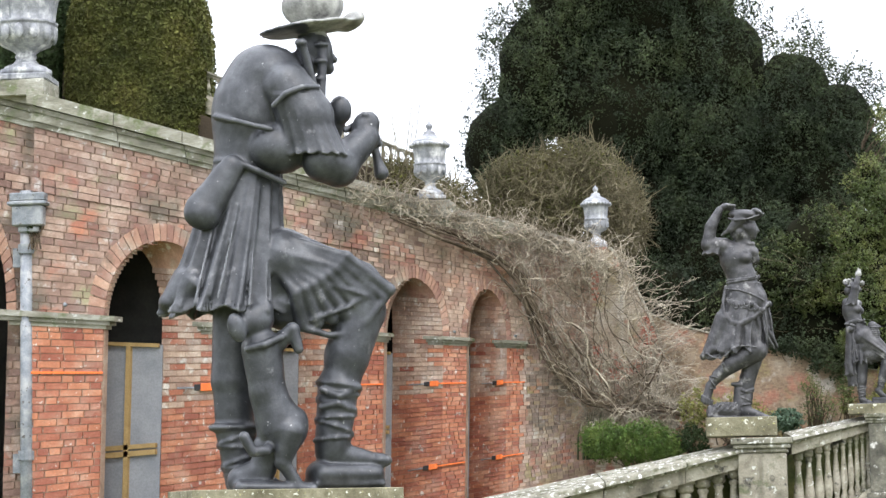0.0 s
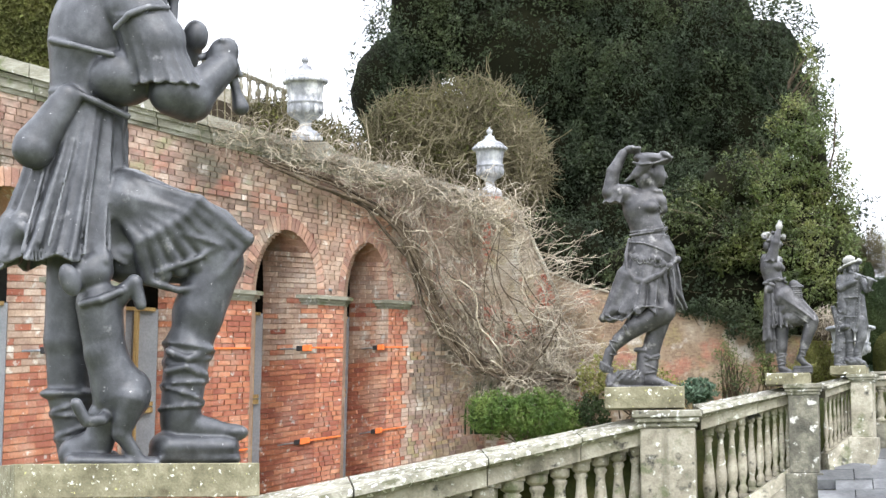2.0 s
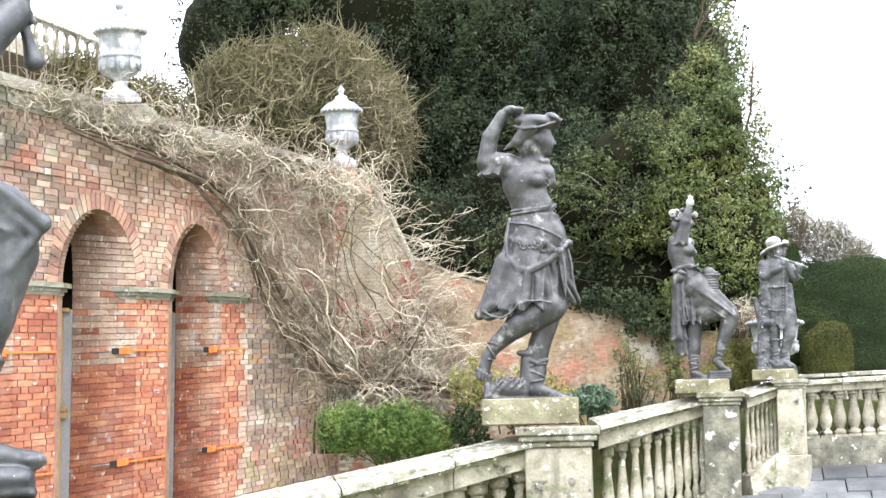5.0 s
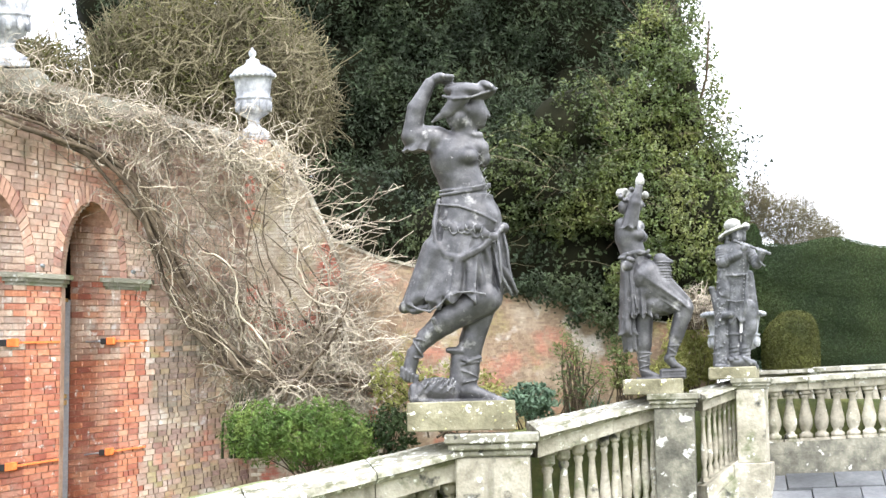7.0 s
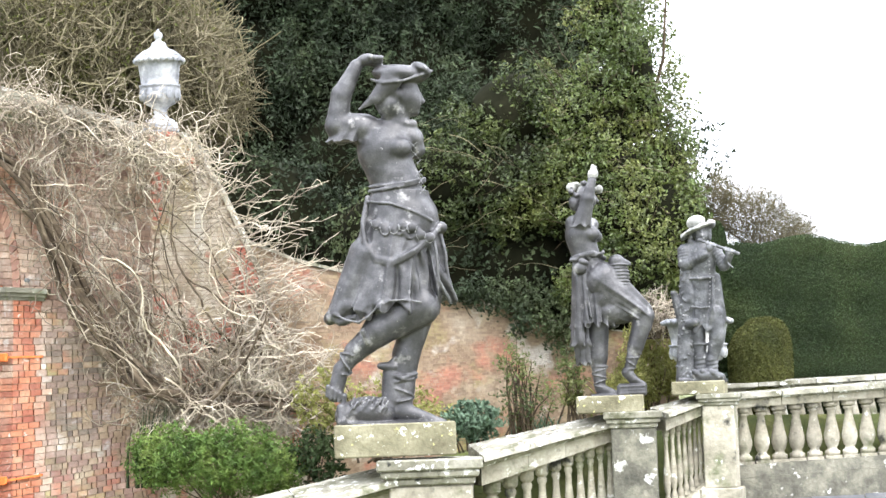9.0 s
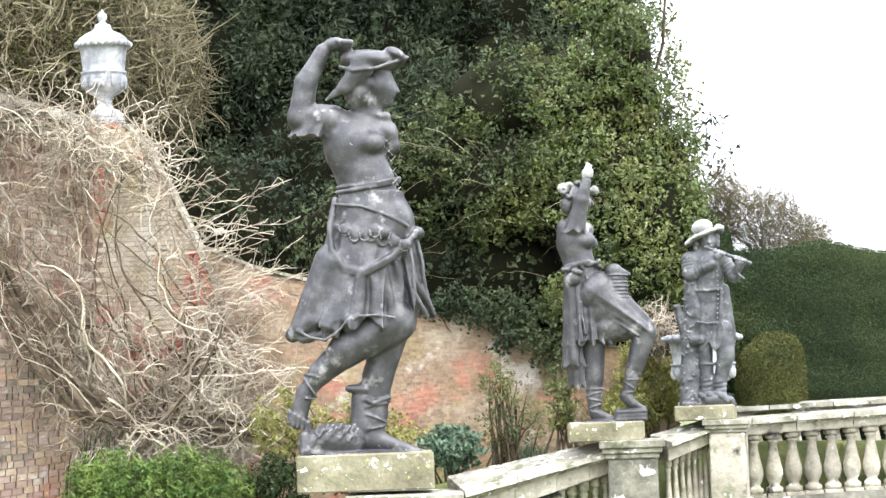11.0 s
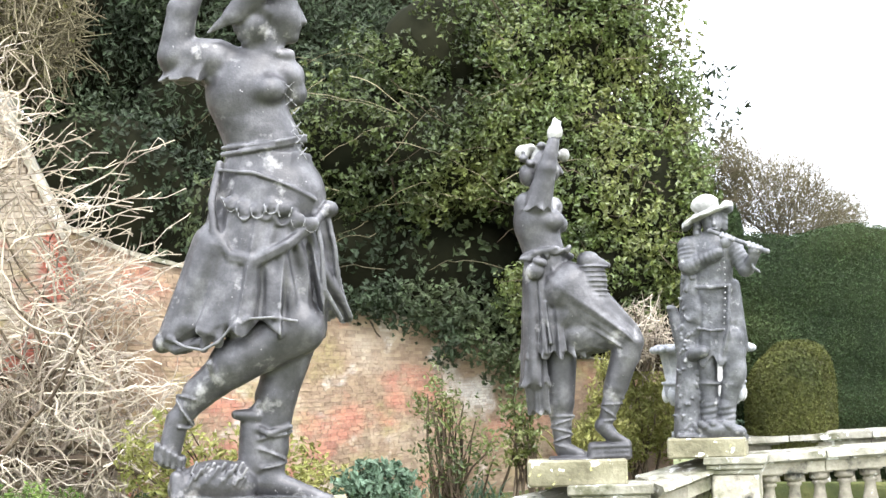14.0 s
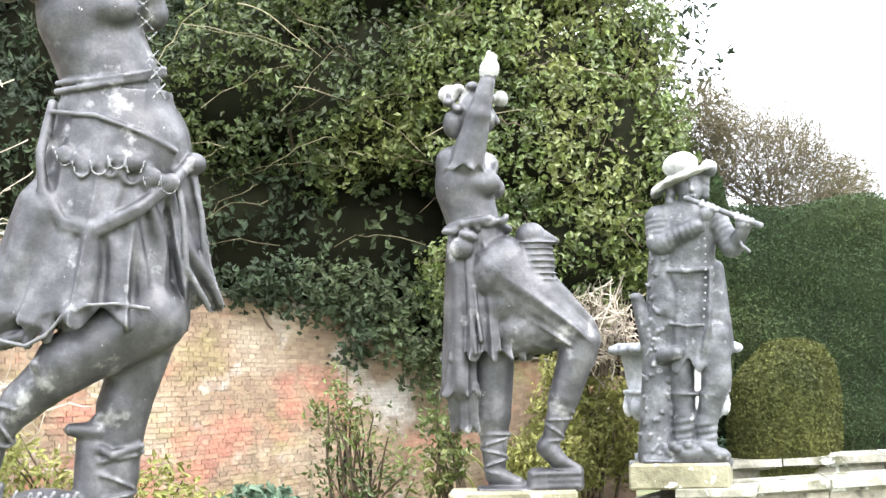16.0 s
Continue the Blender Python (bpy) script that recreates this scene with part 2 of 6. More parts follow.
BLUE_LEAF = material("blue_green_leaf", [(0.07, 0.12, 0.07), (0.13, 0.2, 0.13), (0.22, 0.29, 0.2)], 8, 0.6, 0, 0, 60, per_piece=0.6, through=0.2)
FLAG = material("wet_flagstone", [(0.05, 0.052, 0.057), (0.1, 0.104, 0.11), (0.19, 0.195, 0.2)], 4, 0.38, 0, 0.2, 40, per_piece=0.4)
GRASS = material("rough_turf", [(0.045, 0.06, 0.015), (0.09, 0.105, 0.03), (0.16, 0.15, 0.05)], 6, 0.95, 0, 0.5, 50)
SOIL = material("garden_soil", [(0.03, 0.022, 0.014), (0.06, 0.045, 0.028)], 6, 0.95, 0, 0.5, 50)


# ---- building helpers ----
def empty(name, at=(0, 0, 0), rz=0.0):
    ob = new(name)
    ob.matrix_basis = pose(*at, 0, 0, rz)
    return ob


def part(name, bm, mat, parent=None, label="", smooth=False):
    """Links a bmesh, a mesh or (verts, faces) as one mesh object under its parent, in the parent's frame."""
    if isinstance(bm, bmesh.types.BMesh):
        me = bpy.data.meshes.new(name)
        bmesh.ops.recalc_face_normals(bm, faces=bm.faces)
        bm.to_mesh(me)
        bm.free()
    elif isinstance(bm, tuple):
        me = bpy.data.meshes.new(name)
        me.from_pydata(*[a.tolist() if isinstance(a, np.ndarray) else a for a in (bm[0], [], bm[1])])
    else:
        me = bm
    if mat and not me.materials:
        me.materials.append(mat)
    if smooth:
        me.polygons.foreach_set("use_smooth", [True] * len(me.polygons))
    ob = new(name, me)
    ob.parent = parent
    if label:
        ob["label"] = label
    return ob


def hexa(bm, c):
    """A block from eight corners: four below, four above, each round in order."""
    v = [bm.verts.new(p) for p in c]
    for f in ((3, 2, 1, 0), (4, 5, 6, 7), (0, 1, 5, 4), (1, 2, 6, 5), (2, 3, 7, 6), (3, 0, 4, 7)):
        bm.faces.new([v[i] for i in f])
    return v


def block(bm, x0, x1, y0, y1, z0, z1):
    return hexa(bm, [(x0, y0, z0), (x1, y0, z0), (x1, y1, z0), (x0, y1, z0), (x0, y0, z1), (x1, y0, z1), (x1, y1, z1), (x0, y1, z1)])


def soften(bm, width, segments=1):
    bmesh.ops.bevel(bm, geom=bm.edges[:], offset=width, segments=segments, affect="EDGES", clamp_overlap=True)


def lathe(bm, profile, n=24, flutes=None, at=(0, 0, 0)):
    """A turned body from (radius, height) pairs. flutes: (count, depth, low, high)."""
    rings = []
    for r, z in profile:
        ring = []
        for i in range(n):
            a = 2 * math.pi * i / n
            q = r
            if flutes and flutes[2] <= z <= flutes[3]:
                q = r * (1 - flutes[1] * (0.5 + 0.5 * math.cos(flutes[0] * a)))
            ring.append(bm.verts.new((at[0] + q * math.cos(a), at[1] + q * math.sin(a), at[2] + z)))
        rings.append(ring)
    for a, b in zip(rings, rings[1:]):
        for i in range(n):
            bm.faces.new((a[i], a[(i + 1) % n], b[(i + 1) % n], b[i]))
    bm.faces.new(rings[0][::-1])
    bm.faces.new(rings[-1])


def tubes(paths, sides=4):
    """Verts and faces of many tapered twigs. paths: arrays of rows x, y, z, radius."""
    vs, fs, base = [], [], 0
    for p in paths:
        p = np.asarray(p, float)
        d = np.gradient(p[:, :3], axis=0)
        d /= np.linalg.norm(d, axis=1)[:, None] + 1e-9
        ref = np.array([0.3, 0.9, 0.2]) if abs(d[:, 1]).mean() < 0.8 else np.array([1.0, 0, 0])
        u = np.cross(d, ref)
        u /= np.linalg.norm(u, axis=1)[:, None] + 1e-9
        w = np.cross(d, u)
        a = np.arange(sides) * 2 * math.pi / sides
        ring = p[:, None, :3] + p[:, 3, None, None] * (np.cos(a)[None, :, None] * u[:, None] + np.sin(a)[None, :, None] * w[:, None])
        vs.append(ring.reshape(-1, 3))
        i, k = np.meshgrid(np.arange(len(p) - 1), np.arange(sides), indexing="ij")
        k2 = (k + 1) % sides
        fs.append(base + np.stack([i * sides + k, i * sides + k2, (i + 1) * sides + k2, (i + 1) * sides + k], -1).reshape(-1, 4))
        base += len(p) * sides
    return np.concatenate(vs), np.concatenate(fs)


def leaves(centres, size, rng, normal=None, flat=0.6, long=1.8, bend=0.25):
    """Verts and faces of one leaf (two triangles, folded at the middle) at each centre. normal: the way that they mostly face."""
    n = len(centres)
    size = np.broadcast_to(np.asarray(size, float), n) * rng.uniform(0.6, 1.35, n)
    nr = rng.normal(size=(n, 3))
    if normal is not None:
        nr = nr * flat + normal
    nr /= np.linalg.norm(nr, axis=1)[:, None] + 1e-9
    t = np.cross(nr, rng.normal(size=(n, 3)))
    t /= np.linalg.norm(t, axis=1)[:, None] + 1e-9
    s = np.cross(nr, t)
    h = size[:, None]
    tip, tail = centres + t * h * long / 2, centres - t * h * long / 2
    a = centres + s * h / 2 + nr * h * bend
    b = centres - s * h / 2 + nr * h * bend
    v = np.stack([tail, a, tip, b], 1).reshape(-1, 3)
    i = np.arange(n)[:, None] * 4
    return v, np.concatenate([i + [0, 1, 2], i + [0, 2, 3]])

# ---- ground ----
def ground_height(x, y):
    """Turf before the balustrade, a terrace bed behind it, both sloped to fit the camera's view."""
    back = 1.97 - 0.22 * np.clip(1.35 - x, 1.6, 12)
    line = np.interp(x, [-10, -4.75, -1.1, 0.0, 0.5, 2.0], [-2.4, -1.2, -0.42, -0.2, 0.02, 0.3])
    base = np.interp(x, [-10, -4.7, -1.05, 0.0, 0.55, 1.8, 3.0], [-1.9, -1.5, 0.2, 0.85, 1.08, 1.1, 1.12])
    front = np.maximum(-1.9, base + np.interp(x, [0, 0.5], [0.16, 0.45]) * np.minimum(y - line, 0))
    k = np.clip((y - line) / 0.12, 0, 1)
    return front * (1 - k) + back * k


gx = np.concatenate([[-2000, -300, -60, -20], np.linspace(-12, 4, 90), [8, 20, 60, 300, 2000]])
gy = np.concatenate([[-2000, -300, -60, -20], np.linspace(-12, 3, 110), [6, 20, 60, 300, 3000]])
GX, GY = np.meshgrid(gx, gy, indexing="ij")
GZ = ground_height(GX, GY) + 0.012 * np.sin(GX * 3.1) * np.sin(GY * 2.3 + 1)
gi, gj = np.meshgrid(np.arange(len(gx) - 1), np.arange(len(gy) - 1), indexing="ij")
gid = (gi * len(gy) + gj).ravel()
tagged(part("ground", (np.stack([GX, GY, GZ], -1).reshape(-1, 3), np.stack([gid, gid + len(gy), gid + len(gy) + 1, gid + 1], -1)), GRASS, smooth=True), "rough turf slope and terrace bed below the garden wall", "ground", kind="structure")


# ---- arcade wall ----
# The wall is shaped to fit the camera's view, shrinking in perspective to a far point: a place along it is s (1/s
# metres from that point), a height on it is h.
PIERS = [(0.106, 0.117), (0.1375, 0.1479), (0.1693, 0.179), (0.1993, 0.2085), (0.226, 0.2348)]
OPENINGS = [(PIERS[i][1], PIERS[i + 1][0]) for i in range(4)] + [(0.0915, 0.1015)]
BACKS = [0.1219, 0.1497, 0.1757, 0.2035, 0.0945]
S_END, H_FLOOR, H_SPRING, H_CROWN, H_PARAPET, H_TOP = 0.2868, -0.215, 0.0965, 0.195, 0.297, 0.335


def on_wall(s, h, y):
    k, deep = 1 / (s + 0.0237), y - 0.9
    z = 2.028 + 0.0175 * deep + (h - 0.003) * (1.137 - 0.066 * deep) * k
    return (1.625 - 0.105 * deep - (1.218 - 0.0755 * deep) * k + 0.032 * (z - 2), y, z)


def wall_face(s):
    return 0.9 if s > 0.106 else 1.06


def wall_block(bm, s0, s1, h0, h1, y0, y1):
    return hexa(bm, [on_wall(s0, h0, y0), on_wall(s1, h0, y0), on_wall(s1, h0, y1), on_wall(s0, h0, y1), on_wall(s0, h1, y0), on_wall(s1, h1, y0), on_wall(s1, h1, y1), on_wall(s0, h1, y1)])


def arch_half(h, s0, s1):
    """Half the opening's span at height h, in s; 0 above the crown."""
    if h <= H_SPRING:
        return (s1 - s0) / 2
    q = (h - H_SPRING) / (H_CROWN - H_SPRING)
    return (s1 - s0) / 2 * math.sqrt(max(0.0, 1 - q * q))


def solid_runs(h, start, end):
    cuts = []
    for s0, s1 in OPENINGS:
        w = arch_half(h, s0, s1)
        if w > 0:
            cuts.append(((s0 + s1) / 2 - w, (s0 + s1) / 2 + w))
    runs, at = [], start
    for a, b in sorted(cuts):
        if a > at:
            runs.append((at, min(a, end)))
        at = max(at, b)
    if at < end:
        runs.append((at, end))
    return runs


wall = tagged(empty("wall_arcade"), "long weathered red brick arcade wall with round arches", "wall", kind="structure")
COURSE = 0.0079
bm = bmesh.new()
n_rows = 100
for i in range(n_rows):
    h0 = H_FLOOR + (H_PARAPET - H_FLOOR) * i / n_rows
    h1 = H_FLOOR + (H_PARAPET - H_FLOOR) * (i + 1) / n_rows
    for a, b in solid_runs((h0 + h1) / 2, 0.088, S_END):
        for c, d in ((a, min(b, 0.106)), (max(a, 0.106), b)):
            if d > c:
                wall_block(bm, c, d, h0, h1, wall_face((c + d) / 2) + 0.01, wall_face((c + d) / 2) + 0.06)
part("core", bm, MORTAR, wall, "mortar core")

# Reveals of the openings: the far jamb and the soffit turn in towards the back.
bm = bmesh.new()
for (s0, s1), sb in zip(OPENINGS, BACKS):
    n = 18
    front, back = [], []
    sl = s0 - 0.009
    cs, cb = (s0 + s1) / 2, (sl + sb) / 2
    for i in range(n + 1):
        a = math.pi * i / n
        front.append((cs + (s1 - s0) / 2 * math.cos(a), H_SPRING + (H_CROWN - H_SPRING) * math.sin(a)))
        back.append((cb + (sb - sl) / 2 * math.cos(a), H_SPRING + (H_CROWN - H_SPRING) * 0.97 * math.sin(a)))
    front = [(s1, H_FLOOR)] + front + [(s0, H_FLOOR)]
    back = [(sb, H_FLOOR)] + back + [(sl, H_FLOOR)]
    fv = [bm.verts.new(on_wall(s, h, 0.93)) for s, h in front]
    bv = [bm.verts.new(on_wall(s, h, 1.3)) for s, h in back]
    for i in range(len(fv) - 1):
        bm.faces.new((fv[i], fv[i + 1], bv[i + 1], bv[i]))
part("reveal", bm, BRICK, wall)

# Near-black boxes added behind the openings, to paint the shade in them.
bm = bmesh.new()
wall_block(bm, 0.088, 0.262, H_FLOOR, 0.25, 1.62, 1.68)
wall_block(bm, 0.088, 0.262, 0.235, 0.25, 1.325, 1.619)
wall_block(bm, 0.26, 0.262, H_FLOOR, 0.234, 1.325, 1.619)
part("back_room", bm, DARK, wall, "near-black boxes added behind the arches to paint their shade")
bm = bmesh.new()
wall_block(bm, 0.088, 0.28, H_FLOOR, 0.318, 1.69, 3.4)
tagged(part("bank", bm, SOIL), "earth bank of the upper terrace behind the wall", "bank", kind="structure")
bm = bmesh.new()
wall_block(bm, 0.1, 0.185, 0.319, 0.375, 1.78, 3.4)
tagged(part("upper_bank", bm, SOIL), "upper step of the terrace bank", "bank", kind="structure")

# Bricks: piers and the strips round the arches singly, the rest joined.
rng = np.random.default_rng(4)
rest, top, singles, yellow, limed = bmesh.new(), bmesh.new(), [], bmesh.new(), bmesh.new()
row = 0
h = H_FLOOR
while h < H_PARAPET - COURSE * 0.5:
    h1 = min(h + COURSE, H_PARAPET)
    mid = (h + h1) / 2
    for a, b in solid_runs(mid, 0.0885, S_END):
        for c, d in ((a, min(b, 0.106)), (max(a, 0.106), b)):
            if d - c < 0.0006:
                continue
            length = 0.0033 if row % 2 else 0.0017
            at = c - rng.uniform(0, 0.5) * length
            while at < d:
                e = min(at + length, d)
                s0 = max(at, c)
                if e - s0 > 0.0005:
                    pier = any(p0 - 1e-6 <= s0 and e <= p1 + 1e-6 for p0, p1 in PIERS) and mid < H_SPRING - 0.012
                    y0 = wall_face((s0 + e) / 2) - rng.uniform(0, 0.006) - (0.016 if 0.226 < mid < 0.246 else 0)
                    args = (s0 + 0.00013, e - 0.00013, h + 0.0005, h1 - 0.0005, y0, y0 + 0.05)
                    if pier and s0 > 0.13 and mid > -0.17 and len(singles) < 296:
                        singles.append(args)
                    elif s0 > 0.235 and mid < 0.1:
                        wall_block(yellow if rng.random() < 0.3 + 4 * (s0 - 0.235) - 1.5 * mid else top, *args)
                    elif pier:
                        wall_block(rest, *args)
                    else:
                        wall_block(limed if s0 > 0.165 + rng.uniform(0, 0.03) and mid < 0.27 + rng.uniform(-0.02, 0.02) else top, *args)
                at = e
                length = 0.0033 if rng.random() < 0.75 else 0.0017
    h = h1
    row += 1
part("brickwork", rest, BRICK_ORANGE, wall)["kind"] = "stuff"
part("upper_brickwork", top, BRICK_TOP, wall, "grey-red weathered parapet bricks")["kind"] = "stuff"
part("limed_brickwork", limed, LIMED_BRICK, wall, "lime-washed pinkish bricks")["kind"] = "stuff"
part("end_brickwork", yellow, YELLOW_BRICK, wall, "yellowed damp bricks")["kind"] = "stuff"

# Arch rings of thin bricks on edge.
bm = bmesh.new()
for s0, s1 in OPENINGS:
    n = 30
    for i in range(n):
        a0, a1 = math.pi * (i + 0.06) / n, math.pi * (i + 0.94) / n
        c = []
        for y in (0.888, 0.93):
            for a, q in ((a0, 1.0), (a1, 1.0), (a1, 1.24), (a0, 1.24)):
                c.append(on_wall((s0 + s1) / 2 + (s1 - s0) / 2 * q * math.cos(a), H_SPRING + (H_CROWN - H_SPRING) * (1 + (q - 1) * 0.9) * math.sin(a), y + wall_face((s0 + s1) / 2) - 0.9))
        hexa(bm, c)
part("arch_ring", bm, BRICK, wall, "ring of bricks on edge")["kind"] = "stuff"

# Bricks of the jambs.
bm, bm2 = bmesh.new(), bmesh.new()
for k, ((s0, s1), sb) in enumerate(zip(OPENINGS, BACKS)):
    h = H_FLOOR
    row = 0
    while h < H_SPRING + 0.06:
        cut = arch_half(h + COURSE, s0, s1) / ((s1 - s0) / 2)
        sf, sk = (s0 + s1) / 2 + (s1 - s0) / 2 * cut, (s0 - 0.009 + sb) / 2 + (sb - s0 + 0.009) / 2 * cut
        edges = [0.0, 0.2, 0.46, 0.74, 1.0] if row % 2 else [0.0, 0.33, 0.6, 0.86, 1.0]
        for e0, e1 in zip(edges, edges[1:]):
            e0, e1 = e0 + 0.012, e1 - 0.012
            pts = []
            for hh in (h + 0.0005, h + COURSE - 0.0005):
                for e, off in ((e0, 0.0), (e1, 0.0), (e1, 0.0004), (e0, 0.0004)):
                    s = sf + (sk - sf) * e
                    pts.append(on_wall(s - 0.00018 + off, hh, 0.905 + 0.39 * e - 0.004))
            hexa(bm if (h < -0.01 or rng.random() < 0.25) and h < H_SPRING else bm2, pts)
        h += COURSE
        row += 1
part("jamb_brickwork", bm, BRICK_ORANGE, wall, "orange jamb bricks")["kind"] = "stuff"
part("jamb_brickwork", bm2, LIMED_BRICK, wall, "lime-stained jamb bricks")["kind"] = "stuff"

# Impost mouldings on the piers, wrapping into the openings.
for k, (p0, p1) in enumerate(PIERS):
    bm = bmesh.new()
    sb = BACKS[k - 1] if k else None
    for h0, h1, out in ((0.083, 0.0875, 0.012), (0.0875, 0.0925, 0.03), (0.0925, 0.0985, 0.055)):
        e = 0.0022 * out / 0.055
        wall_block(bm, p0 - e * (0 if k else 5), p1 + e, h0, h1, 0.9 - out, 0.96)
        if k:
            s0, s1 = OPENINGS[k - 1]
            cut = 0.3
            a, b = s1 - e, s1 + (sb - s1) * cut - e
            hexa(bm, [on_wall(a, h0, 0.9), on_wall(a + 0.002, h0, 0.9), on_wall(b + 0.002, h0, 1.02), on_wall(b, h0, 1.02), on_wall(a, h1, 0.9), on_wall(a + 0.002, h1, 0.9), on_wall(b + 0.002, h1, 1.02), on_wall(b, h1, 1.02)])
    part("impost", bm, CORNICE, wall, "moulded stone impost")

# Cornice stones.
bm_list = []
at = 0.088
while at < S_END - 0.002:
    e = min(at + 0.0125 + rng.uniform(-0.002, 0.002), S_END)
    if at < 0.106 < e:
        e = 0.106
    bm = bmesh.new()
    y = wall_face((at + e) / 2)
    for h0, h1, out in ((0.297, 0.303, 0.02), (0.303, 0.313, 0.045), (0.313, 0.319, 0.07), (0.3195, 0.3345, 0.11)):
        wall_block(bm, at + 0.0001, e - 0.0001, h0, h1 + rng.uniform(-0.0006, 0.0006), y - out - rng.uniform(0, 0.004), 1.4)
    part("cornice_stone", bm, CORNICE, wall)
    at = e

# Boarded doors in the openings.
for k, ((s0, s1), sb) in enumerate(zip(OPENINGS, BACKS)):
    s0 = s0 - 0.008
    door = tagged(empty("door_%d" % (k + 1)), "grey translucent panels in a raw timber frame", "door", kind="structure")
    ys = 1.25
    bm = bmesh.new()
    wall_block(bm, s0 - 0.0005, sb + 0.0005, H_FLOOR, 0.069, ys + 0.012, ys + 0.02)
    part("panel", bm, PANEL, door)
    mid = s0 + (sb - s0) * 0.62
    for a, b, h0, h1 in ((s0, sb, 0.066, 0.0705), (s0, sb, -0.065, -0.0585), (s0, sb, -0.0565, -0.051), (mid - 0.00035, mid + 0.00035, H_FLOOR, 0.066), (s0, s0 + 0.0004, H_FLOOR, 0.066)):
        bm = bmesh.new()
        wall_block(bm, a, b, h0, h1, ys - 0.02, ys + 0.012)
        part("batten", bm, TIMBER, door)

# Bolt heads above the imposts.
for s in (0.1115, 0.1735, 0.204, 0.2305):
    bm = bmesh.new()
    x, y, z = on_wall(s, 0.108, 0.86)
    bmesh.ops.create_icosphere(bm, subdivisions=2, radius=0.2 / (10 * s * 10), matrix=Matrix.Translation((x, y, z)) @ Matrix.Diagonal((1, 0.8, 1.2, 1)))
    bmesh.ops.create_cone(bm, segments=10, radius1=0.012, radius2=0.012, depth=0.08, cap_ends=True, matrix=Matrix.Translation((x, y + 0.04, z)) @ Matrix.Rotation(radians(90), 4, "X"))
    part("iron_boss", bm, PIPE, wall, "small iron boss", smooth=True)

# Straps with ratchets round the piers.
for k, (p0, p1) in enumerate(PIERS):
    for hs, show in ((0.033 if k == 0 else 0.0148, True), (-0.131, k > 1)):
        if not show:
            continue
        strap = tagged(empty("ratchet_strap"), "orange ratchet strap tied round a brick pier", "strap", "straps round the piers")
        bm = bmesh.new()
        wall_block(bm, p0 - 0.0001, p1 + 0.0001, hs - 0.0012, hs + 0.0012, 0.884, 0.893)
        if k:
            s1, sb = OPENINGS[k - 1][1], BACKS[k - 1]
            for e0, e1 in ((0.0, 0.3),):
                c = []
                for hh in (hs - 0.0012, hs + 0.0012):
                    for e, off in ((e0, -0.0004), (e1, -0.0004), (e1, -0.0001), (e0, -0.0001)):
                        c.append(on_wall(s1 + (sb - s1) * e + off, hh, 0.884 + 0.4 * e))
                hexa(bm, c)
        last = part("webbing", bm, STRAP, strap)
        if k:
            for e0, e1, mat, name, tall in ((0.06, 0.2, STRAP, "loose_end", 0.005), (0.2, 0.32, BLACK, "ratchet", 0.004), (0.36, 0.62, STEEL, "hook", 0.0012)):
                bm = bmesh.new()
                c = []
                for hh in (hs - tall, hs + tall):
                    for e, off in ((e0, -0.0012), (e1, -0.0012), (e1, -0.0002), (e0, -0.0002)):
                        c.append(on_wall(s1 + (sb - s1) * e + off, hh, 0.884 + 0.4 * e))
                hexa(bm, c)
                soften(bm, 0.004)
                last = part(name, bm, mat, last if name == "hook" else strap)

# Downpipe with its hopper in the recess.
pipe = tagged(empty("downpipe"), "grey iron downpipe with a rainwater hopper", "downpipe")
bm = bmesh.new()
bmesh.ops.create_cone(bm, segments=16, radius1=0.062, radius2=0.062, depth=4.3, cap_ends=True, matrix=Matrix.Translation((-7.76, 0.92, 1.85)))
part("pipe", bm, PIPE, pipe, smooth=True)
for z in (3.45, 1.52):
    bm = bmesh.new()
    bmesh.ops.create_cone(bm, segments=16, radius1=0.082, radius2=0.082, depth=0.09, cap_ends=True, matrix=Matrix.Translation((-7.76, 0.92, z)))
    block(bm, -7.92, -7.6, 0.99, 1.03, z - 0.16, z + 0.02)
    part("bracket", bm, PIPE, pipe)
bm = bmesh.new()
for z0, z1, w in ((3.6, 3.66, 0.1), (3.66, 3.85, 0.15), (3.85, 3.89, 0.19), (3.89, 3.97, 0.17)):
    block(bm, -7.72 - w, -7.72 + w, 0.9 - w * 0.7, 1.05, z0, z1)
soften(bm, 0.012)
part("hopper", bm, PIPE, pipe)

# Flagstones of the path along the balustrade.
rng = np.random.default_rng(9)
path = tagged(empty("path"), "wet grey flagstone path at the balustrade's foot", "path", kind="structure")
for i in range(8):
    for j in range(5):
        x0, y0 = 0.14 + 0.27 * i + 0.13 * (j % 2), -0.86 + 0.17 * j + 0.012 * i
        bm = bmesh.new()
        c = []
        for top in (-0.07, rng.uniform(-0.004, 0.004)):
            for a, b in ((0, 0), (0.262, 0), (0.262, 0.163), (0, 0.163)):
                c.append((x0 + a, y0 + b, 1.2 + 0.45 * (y0 + b) + top))
        hexa(bm, c)
        part("flagstone", bm, FLAG, path)


# ---- balustrade ----
BALUSTER = [(0.085, 0.0), (0.085, 0.05), (0.06, 0.065), (0.05, 0.09), (0.07, 0.12), (0.09, 0.19), (0.088, 0.24), (0.066, 0.34), (0.045, 0.45), (0.042, 0.5), (0.058, 0.515), (0.06, 0.53), (0.045, 0.54), (0.078, 0.555), (0.08, 0.6)]
COPE, FRIEZE, BAL, FOOT = 0.075, 0.1, 0.6, 0.16
bm = bmesh.new()
lathe(bm, BALUSTER, 12)
block(bm, -0.09, 0.09, -0.09, 0.09, -0.035, 0.0)
